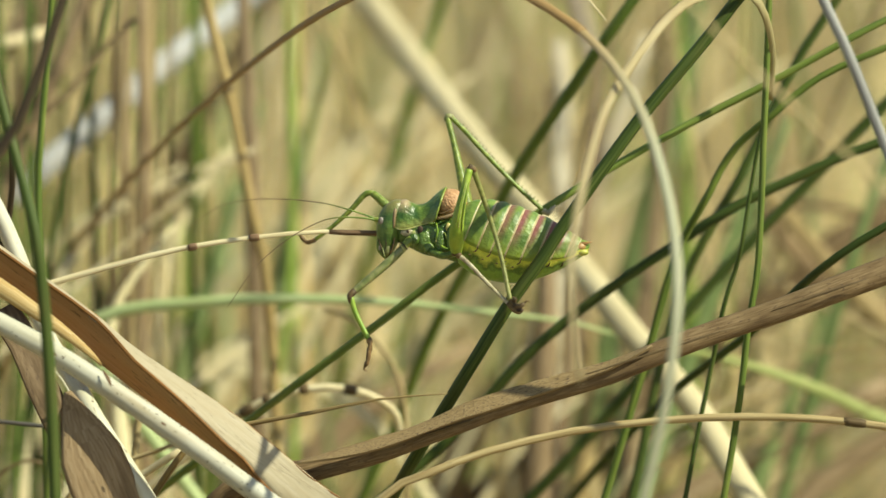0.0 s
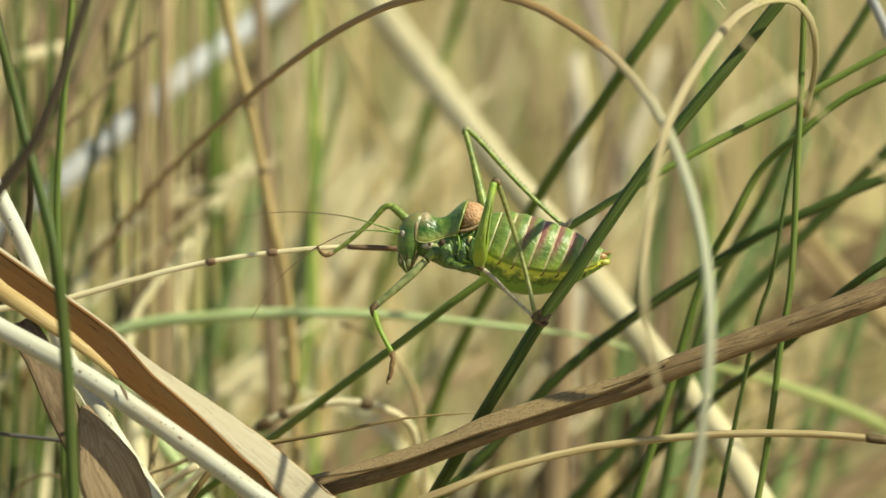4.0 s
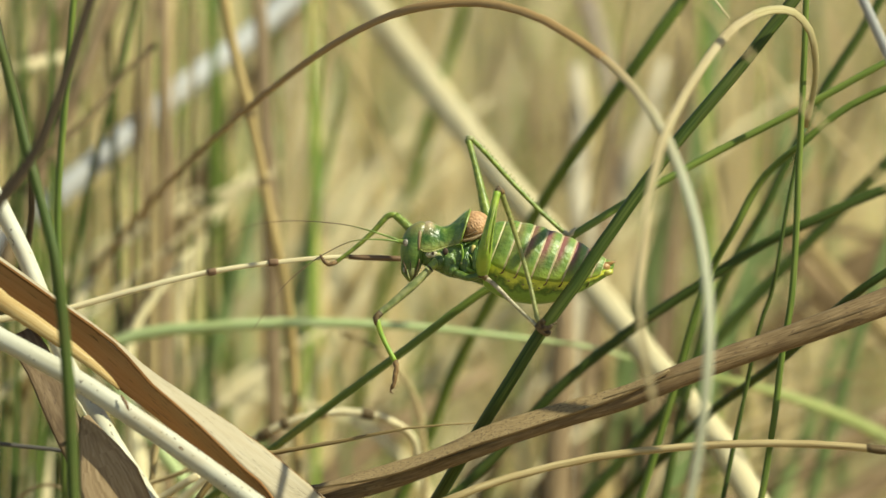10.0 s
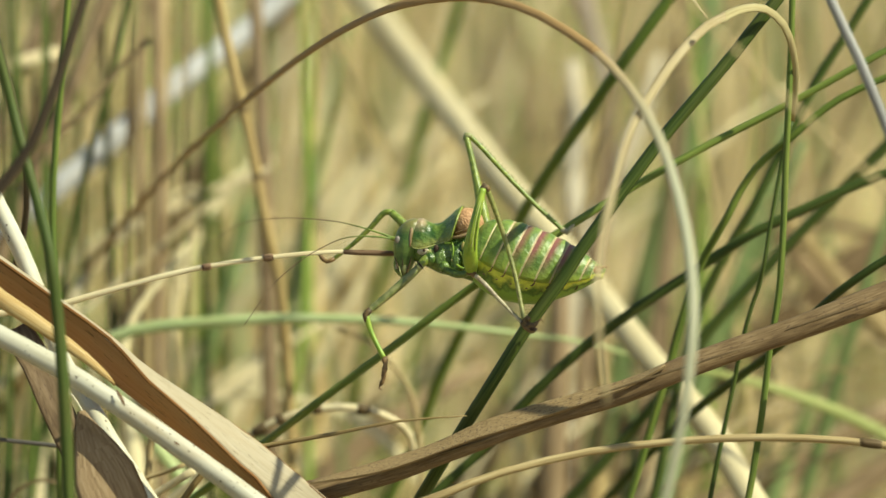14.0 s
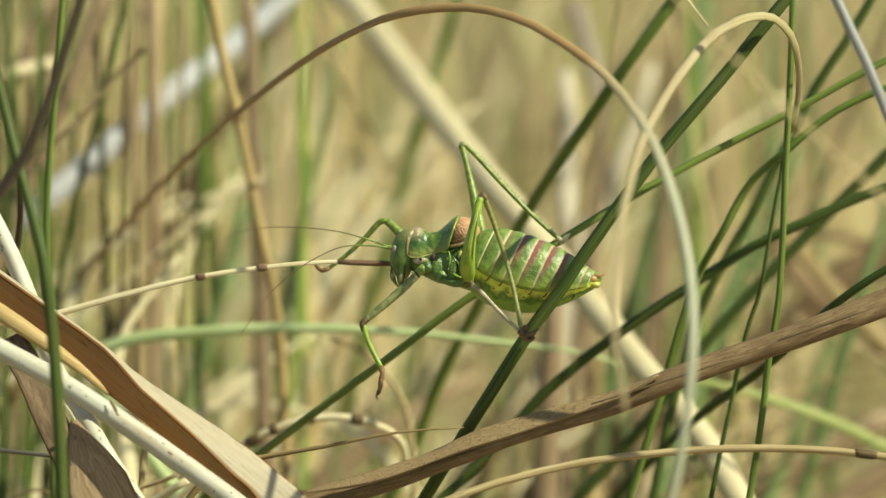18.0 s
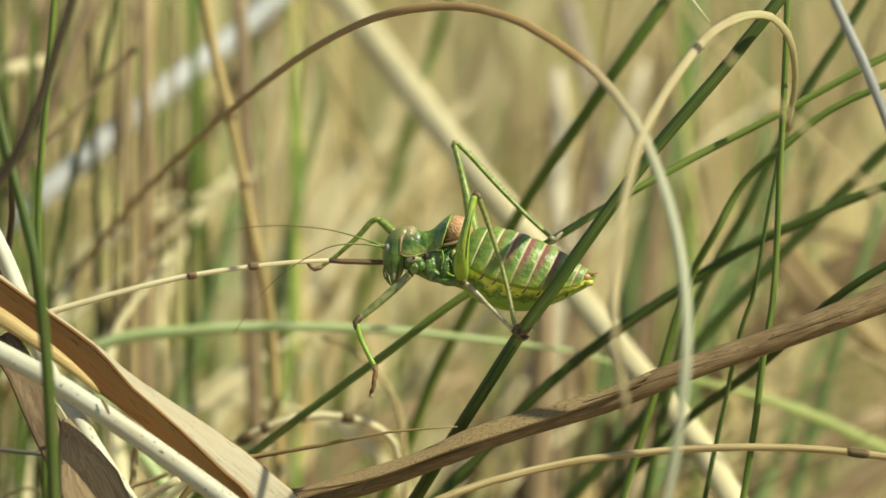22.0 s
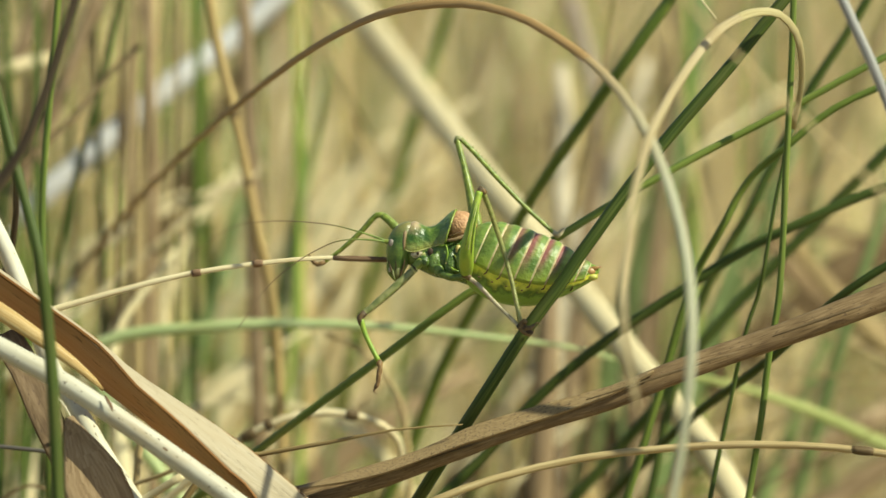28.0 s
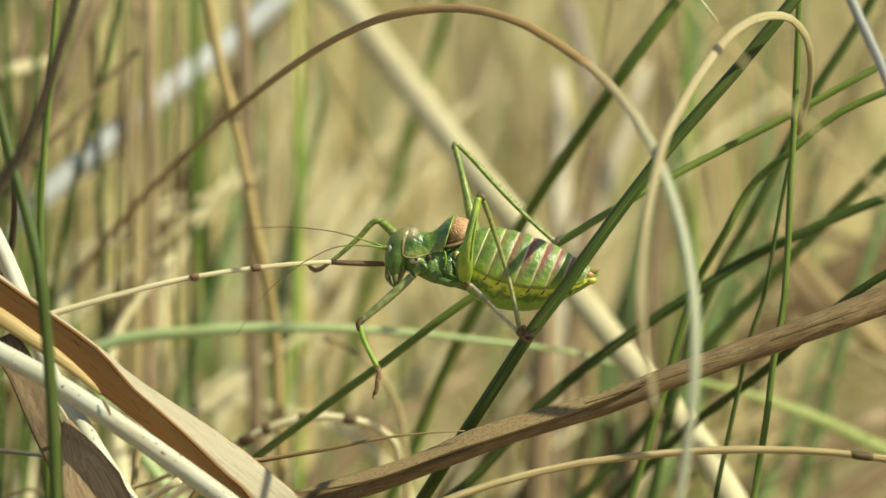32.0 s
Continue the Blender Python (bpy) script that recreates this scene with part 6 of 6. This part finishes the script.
    for s in (-1, 1):
        c = part("cercus", limb([(14.0, s * 0.6, -1.0), (14.9, s * 0.85, -0.8), (15.5, s * 0.7, -0.62)], [0.34, 0.24, 0.05]), SKIN_RUST, belly, "short pointed brown tail appendage", origin=hip)
        c.location = (0, 0, 0)
    c = part("tail_plate", ball((13.75, -0.5, -1.35), 0.85, (1.25, 0.95, 0.85)), SKIN_RUST, belly, "brown tail plate", origin=hip)
    c.location = (0, 0, 0)
    c = part("tail_plate", ball((14.25, -0.65, -2.05), 0.66, (1.25, 0.9, 0.75)), SKIN_LEMON, belly, "pale yellow tail plate", origin=hip)
    c.location = (0, 0, 0)

    # legs
    def leg(name, label, base, pieces):
        hub = part(name, ball(base, 0.75, (1, 0.8, 1.1)), SKIN_DEEP, root, label)
        for nm, pts, radii, mt, thorns in pieces:
            bm = limb(pts, radii)
            if thorns:
                spiny(bm, pts, *thorns)
            part(nm, bm, mt, hub)
        return hub

    leg("hind_leg", "green hind leg, the knee high above the back", (-2.41, -3.1, -1.96), [
        ("stripe", [(-2.26, -4.55, -1.96), (-1.84, -8.1, 0.75), (-1.2, -8.85, 4.37), (-0.45, -7.6, 7.98)], [0.03, 0.055, 0.05, 0.03], SKIN_LIGHT_EDGE, None),
        ("femur", [(-2.41, -3.6, -2.41), (-2.11, -7.2, 0.75), (-1.36, -8, 4.52), (-0.45, -7.2, 8.58)], [0.75, 1.0, 0.98, 0.8, 0.62, 0.5, 0.5], SKIN_LIME, None),
        ("ridge", [(-2.64, -4.3, -2.26), (-2.26, -8.15, 0.9), (-1.43, -8.75, 4.67), (-0.53, -7.6, 8.28)], [0.05, 0.08, 0.07, 0.05], SKIN_LEG, None),
        ("ridge", [(-1.81, -4.2, -2.26), (-1.43, -7.9, 0.75), (-0.9, -8.55, 4.37), (-0.3, -7.5, 8.13)], [0.05, 0.10, 0.08, 0.05], SKIN_LEG, None),
        ("knee", [(-0.6, -7.2, 7.98), (-0.23, -7.1, 8.96), (0.3, -6.9, 8.28)], [0.4, 0.50, 0.35], SKIN_BROWN, None),
        ("tibia", [(0, -7, 8.66), (0.9, -6.2, 6.17), (2.41, -5.4, 1.51), (3.76, -5.9, -3.16), (4.97, -7.1, -8.73)], [0.38, 0.34, 0.31, 0.30, 0.32], SKIN_TIBIA, (22, 0.00015, (0.8, -0.2, 0.35))),
        ("foot", [(4.97, -7.1, -8.58), (5.57, -7.3, -9.34), (6.25, -7.5, -9.49), (6.85, -7.4, -8.96)], [0.32, 0.44, 0.40, 0.2], SKIN_BROWN, None),
        ("toe_pad", [(5.27, -7.4, -8.43), (5.8, -7.6, -8.73)], [0.34, 0.40, 0.30], SKIN_BROWN, None),
        ("toe_pad", [(5.87, -7.4, -9.94), (6.48, -7.6, -9.79)], [0.30, 0.36, 0.26], SKIN_DARK, None),
        ("claw", [(6.78, -7.4, -9.04), (7.3, -7.3, -8.66), (7.53, -7.1, -9.04)], [0.15, 0.11, 0.04], SKIN_BROWN, None)])
    leg("middle_leg", "pale-shinned middle leg", (-6.17, -2.2, -1.81), [
        ("femur", [(-6.02, -2.4, -2.11), (-4.14, -3.3, -2.79), (-2.41, -4.2, -2.41)], [0.55, 0.50, 0.42], SKIN, None),
        ("knee", [(-2.86, -4.1, -2.48), (-2.26, -4.3, -2.48), (-1.81, -4.4, -3.01)], [0.38, 0.48, 0.38], SKIN_BROWN, None),
        ("shank", [(-2.26, -4.3, -2.56), (-0.75, -4.8, -3.76), (1.2, -5.5, -5.72)], [0.32, 0.31, 0.27], SKIN_SHANK, None),
        ("tibia", [(0.75, -5.3, -5.27), (2.64, -6, -7.15), (4.82, -6.9, -9.19)], [0.28, 0.24, 0.26], SKIN_PALE, (7, 0.00007, (-0.6, -0.2, -0.7))),
        ("foot", [(4.67, -6.9, -9.04), (5.42, -7.3, -9.79), (6.17, -7.3, -10.24), (6.78, -7.2, -9.79)], [0.32, 0.4, 0.36, 0.12], SKIN_BROWN, None)])
    leg("fore_leg", "olive front leg bent down in front of the head", (-8.13, -2, -0.6), [
        ("femur", [(-9.26, -2.5, -1.51), (-10.69, -3, -2.94), (-13.55, -3.6, -5.5), (-16.26, -4, -7.76)], [0.50, 0.58, 0.52, 0.42], SKIN_OLIVE, None),
        ("knee", [(-15.81, -4, -7.38), (-16.49, -4.1, -8.13), (-16.26, -4.1, -9.04)], [0.42, 0.48, 0.36], SKIN_BROWN, None),
        ("tibia", [(-16.41, -4.1, -8.28), (-15.81, -4.2, -10.24), (-14.76, -4.4, -12.42), (-14, -4.5, -13.85)], [0.40, 0.34, 0.33, 0.36], SKIN_LIME, (6, 0.00006, (-0.8, -0.2, 0.2))),
        ("foot", [(-14, -4.5, -13.7), (-13.78, -4.6, -14.68), (-14, -4.6, -15.81), (-14.08, -4.6, -16.71), (-14.46, -4.6, -17.47)], [0.34, 0.46, 0.26, 0.44, 0.24, 0.42, 0.22, 0.34, 0.20], SKIN_FOOT, None),
        ("claw", [(-14.38, -4.6, -17.32), (-14.61, -4.6, -17.84), (-14.15, -4.6, -18.15)], [0.16, 0.12, 0.04], SKIN_FOOT, None)])
    leg("fore_leg", "green front leg reaching forward to the straw", (-10.39, 1.7, 1.36), [
        ("femur", [(-10.54, 1.9, 1.88), (-12.2, 2.3, 3.92), (-14, 2.8, 5.57)], [0.6, 0.62, 0.5], SKIN_LEG, None),
        ("tibia", [(-13.85, 2.8, 5.5), (-14.76, 2.9, 5.57), (-16.94, 3.3, 3.39), (-19.58, 3.8, 1.05), (-21.99, 4.2, -0.75)], [0.42, 0.38, 0.33, 0.29, 0.26], SKIN_LEG, (5, 0.00006, (-0.5, -0.2, -0.7))),
        ("foot", [(-21.83, 4.1, -0.68), (-22.89, 4.1, -1.05), (-23.64, 4.1, -0.45), (-24.09, 4.2, 0.3)], [0.30, 0.32, 0.30, 0.12], SKIN_FOOT, None)])
    leg("hind_leg", "far hind leg, the knee raised highest", (-1.36, 2.6, 0.75), [
        ("femur", [(-0.9, 3, 1.88), (-2.11, 4.2, 7.15), (-3.16, 5.2, 11.67), (-4.22, 6, 15.66)], [0.7, 0.8, 0.58, 0.42, 0.4], SKIN_LEG, None),
        ("knee", [(-4.22, 6, 15.21), (-4.22, 6, 15.89), (-3.46, 6, 15.66)], [0.40, 0.46, 0.32], SKIN_OLIVE, None),
        ("tibia", [(-3.76, 6, 15.81), (-2.11, 6.3, 14.15), (1.51, 6.8, 10.16), (5.27, 7, 6.32), (8.73, 7, 3.16)], [0.32, 0.33, 0.31, 0.29, 0.29], SKIN_LEG, (26, 0.00016, (0.6, -0.2, 0.7))),
        ("foot", [(8.58, 7, 3.31), (9.26, 7, 2.86), (9.79, 7, 3.46), (10.24, 7.2, 3.92)], [0.36, 0.4, 0.32, 0.1], SKIN_PALE, None)])
    return root, belly


CRICKET, ABDOMEN = cricket()

# the dried, curling tip of one rush
TIP_AT = (48.5, 16.7, 10)


BEND_AT = (40.4, 30.93, -14)


def curled_tip():
    arch = [(48.5, 16.7, 10), (49.47, 22.08, 6), (49.38, 25.74, 2), (48.38, 29.37, -2), (46.1, 31.66, -5), (43.26, 31.87, -9), (40.82, 31.19, -13), (39.61, 30.52, -15)]
    hang = [(40.82, 31.19, -13), (37.99, 29.52, -18), (34.96, 26.41, -23), (32.05, 22.38, -28), (29.58, 18.41, -35.7), (27.57, 14.85, -45.2), (26.17, 10.95, -54.7), (24.93, 6.67, -62.3), (24.05, 2.14, -68), (23.51, -2.33, -71.8), (23.32, -6.07, -75.6), (23.66, -10.5, -75.6), (24.34, -14.59, -75.6), (25.16, -18.89, -75.6)]
    bm = sweep([p - at(TIP_AT) for p in curve_through([at(p) for p in arch], 0.003)], [v / 1000 for v in (0.38, 0.45, 0.6, 0.68, 0.68)], flat=0.4, seed=3.3)
    ob = part("dried_tip", bm, TIP_STRAW, curled, "straw-coloured dried tip curling over")
    ob.location = at(TIP_AT) - curled.location
    bm = sweep([p - at(BEND_AT) for p in curve_through([at(p) for p in hang], 0.003)], [v / 1000 for v in (0.62, 0.64, 0.6, 0.54, 0.5, 0.46, 0.34)], flat=0.4, seed=5.1)
    end = part("hanging_end", bm, STRAW_OLD, ob, "pale drooping end")
    end.location = at(BEND_AT) - at(TIP_AT)
    return ob, end


TIP, TIP_END = curled_tip()

# seconds, millimetres by which the wind moves the perch sideways
WIND = [
    (0, -2.108), (0.5, -1.205), (1, -1.506), (1.5, -2.184), (2, -0.3012), (2.5, -0.3012), (4.5, 0.5271), (5, 0.6777),
    (5.5, 0.6777), (6, 0.4518), (6.5, 0.3765), (7, 0.3765), (7.5, 0.4518), (8, 0.3765), (8.5, 0.0753), (9, 0),
    (9.5, 0), (10, 0.0753), (10.5, -2.033), (11, -1.807), (11.5, -1.28), (12, -1.506), (12.5, -1.958), (13, -1.657),
    (13.5, -1.431), (14, -1.205), (14.5, -0.9036), (16.5, -0.753), (17, -0.1506), (17.5, -0.5271), (18, -0.4518), (18.5, -0.3012),
    (19, -0.1506), (19.5, -0.1506), (20, -0.1506), (20.5, -0.3012), (21, -0.3012), (21.5, -0.3765), (22, -0.2259), (22.5, -0.2259),
    (23, 0.6024), (23.5, 0.3765), (24, 0.5271), (24.5, 0.8283), (25, -0.0753), (25.5, -0.3765), (27.5, 0.0753), (28, 0),
    (28.5, 0.1506), (29, 0.3012), (29.5, 0.3765), (30, 0.6024), (30.5, 0.6024), (31, 0.4518), (31.5, 0.6024), (32, 0.753),
]
# seconds, millimetres by which it moves the hanging tip
TIP_SWING = [
    (0, -6.325), (0.5, -3.765), (1, -5.422), (1.5, -7.154), (2, -1.506), (2.5, -0.9036), (4.5, 1.883), (5, 2.259),
    (6, 2.259), (7, 1.506), (8, 1.355), (9, 0), (10, 0), (10.5, -7.907), (11, -16.19), (11.5, -9.036),
    (12, -10.54), (12.5, -9.036), (13, -8.132), (13.5, -6.777), (14, -5.648), (14.5, -4.895), (16.5, -3.389), (17, -1.13),
    (17.5, -2.636), (18, -2.41), (19, -1.807), (20, -1.13), (21, -1.506), (22, -1.355), (23, 0.2259), (24, 0.3765),
    (24.5, 1.13), (25, -1.13), (25.5, -1.883), (27.5, -0.9036), (28, -0.753), (29, 0.3765), (30, 1.355), (31, 1.13),
    (32, 1.657),
]
# seconds, millimetres by which the insect is moved to the right and up
SHIFT = [
    (0, -0.87, -0.29), (0.5, -0.56, -0.4), (1, -0.35, -0.08), (1.5, -1.18, 0.2), (2, -0.43, -0.03), (2.5, -0.42, -0.04), (4.5, -0.16, -0.21), (5, 0, -0.27),
    (5.5, -0, -0.27), (6, -0.1, -0.25), (6.5, -0.06, -0.25), (7, -0.08, -0.31), (7.5, -0.1, -0.23), (8, 0.03, -0.25), (8.5, 0.15, -0.04), (9, 0, -0),
    (9.5, -0.04, 0.02), (10, 0.01, 0), (10.5, -0.62, 0.15), (11, -0.7, 0.23), (11.5, -0.5, 0.21), (12, -0.41, 0.15), (12.5, -0.6, 0.28), (13, -0.6, -0.06),
    (13.5, -0.5, -0.13), (14, -0.44, -0.21), (14.5, -0.25, -0.17), (16.5, -0.08, 0.07), (17, 0.05, -0.06), (17.5, -0.27, -0.02), (18, -0.02, -0.11), (18.5, 0.02, -0.21),
    (19, 0.06, -0.21), (19.5, -0.04, -0.17), (20, -0, -0.25), (20.5, 0.36, 0.17), (21, 0.09, -0.02), (21.5, 0.13, 0.02), (22, 0.21, -0.13), (22.5, 0.15, -0.06),
    (23, 0.35, -0.14), (23.5, 0.34, 0.02), (24, 0.38, -0.04), (24.5, 0.79, 0.1), (25, 0.38, 0.37), (25.5, 0.25, 0.17), (27.5, 0.31, 0.12), (28, 0.23, 0.11),
    (28.5, 0.38, -0.04), (29, 0.19, 0.11), (29.5, 0.27, -0.04), (30, 0.23, -0), (30.5, 0.23, -0.12), (31, 0.22, -0.23), (31.5, 0.15, -0.27), (32, 0.31, -0.15),
]
# seconds, millimetres by which the wind moves the upright rushes
GUST = [
    (0, -2.25), (0.5, -1.3), (1, -1.2), (1.5, -3.4), (2, -1.2), (2.5, -0.5), (4.5, 0), (5, -0.35), (6, 0), (7, 0.3),
    (8, 0.3), (9, 0), (10, 0), (10.5, -1.8), (11, -3.3), (11.5, -2.4), (12, -1.9), (12.5, -1.9), (13, -1.6), (13.5, -1.4),
    (14, -1.1), (14.5, -0.9), (16.5, -0.6), (17, -0.4), (17.5, -0.5), (18, -0.3), (19, -0.1), (20, 0.1), (22, 0.1), (23, 0.4),
    (24, 0.25), (24.5, 0.6), (25, 0.2), (25.5, 0), (27.5, 0.4), (28, 0.4), (29, 0.6), (30, 1), (31, 1.1), (32, 1.35),
]
# seconds, millimetres by which it moves the leaf tip that droops in from above
DROOP = [
    (0, -16), (0.5, -18.77), (1, -14), (1.5, -18), (2, -8), (2.5, -3), (5, 0.32), (8, 0.72), (9, 0), (10.3, 0.74), (10.5, -13.15), (11, -20), (11.5, -11.32), (12, -2.37), (13, -19.03), (14, -2.16), (17, -2.41), (19, 0.42), (21, 0.4), (23, 0.84), (25, -4), (28, 1.06), (30, 1.18), (32, 1.68),
]
# seconds, degrees by which the insect turns, degrees by which its abdomen sinks
TURN = [(0, -4, 1), (1.5, -4, 1), (2, -1, 0), (4.5, 0, -0.5), (9, 0, 0), (10, 0, 0), (10.5, -3, 1), (11, -7, 2), (13, -7, 3), (14.5, -7, 3.5), (17, -6, 3), (20, -6, 3), (23, -5, 2.5), (25, -5, 2.5), (28, -4, 2.2), (30, -4, 1.2), (32, -3, 1)]


def motions():
    slow = [(t, v * 0.5 if t not in (0.5, 1, 11) else v * 0.3) for t, v in TIP_SWING]
    for ob, foot, k in SWAYS:               # a negative share follows the hanging tip's slower swing
        walk(ob, [(t, Matrix.Translation(foot) @ pose(0, 0, 0, 0, math.degrees(g * abs(k) / 300), 0)) for t, g in (GUST if k > 0 else slow)])
    seat = DROOPING.location.copy()
    walk(DROOPING, [(t, Matrix.Translation(seat) @ pose(0, 0, 0, 0, math.degrees(s / 390), 0)) for t, s in DROOP])
    # the gripped rush: the insect's weight holds its middle, the wind takes its top
    grip, foot, rows = at((13.0, -9.9, -6)), PERCH.location.copy(), []
    for t, g in WIND:
        top = 1.1 * float(np.interp(t, [r[0] for r in GUST], [r[1] for r in GUST]))
        rows.append((t, Matrix.Translation(grip + Vector((g / 1000, 0, 0))) @ pose(0, 0, 0, 0, math.degrees((top - g) / 43), 0) @ Matrix.Translation(foot - grip)))
    walk(PERCH, rows)
    where = PLOT @ Matrix.Translation(mm((CRICKET_AT[0], CRICKET_AT[2], CRICKET_AT[1])))
    times = [r[0] for r in WIND]
    turn = lambda t, c: float(np.interp(t, [r[0] for r in TURN], [r[c] for r in TURN]))
    walk(CRICKET, [(t, where @ Matrix.Translation((dx / 1000, 0, dz / 1000)) @ pose(0, 0, 0, 0, 0, turn(t, 1))) for t, dx, dz in SHIFT])
    hip = ABDOMEN.location.copy()
    walk(ABDOMEN, [(t, Matrix.Translation(hip) @ pose(0, 0, 0, 0, turn(t, 2), 0)) for t in times])
    hinge = ARCH_END.location.copy()
    walk(ARCH_END, [(t, Matrix.Translation(hinge) @ pose(0, 0, 0, 0, -0.5 * s, 0)) for t, s in TIP_SWING])
    seat, bend = TIP.location.copy(), TIP_END.location.copy()
    walk(TIP, [(t, Matrix.Translation(seat) @ pose(0, 0, 0, 0, 1.13 * s, 0)) for t, s in TIP_SWING])
    walk(TIP_END, [(t, Matrix.Translation(bend) @ pose(0, 0, 0, 0, -1.7 * s, 0)) for t, s in TIP_SWING])


motions()
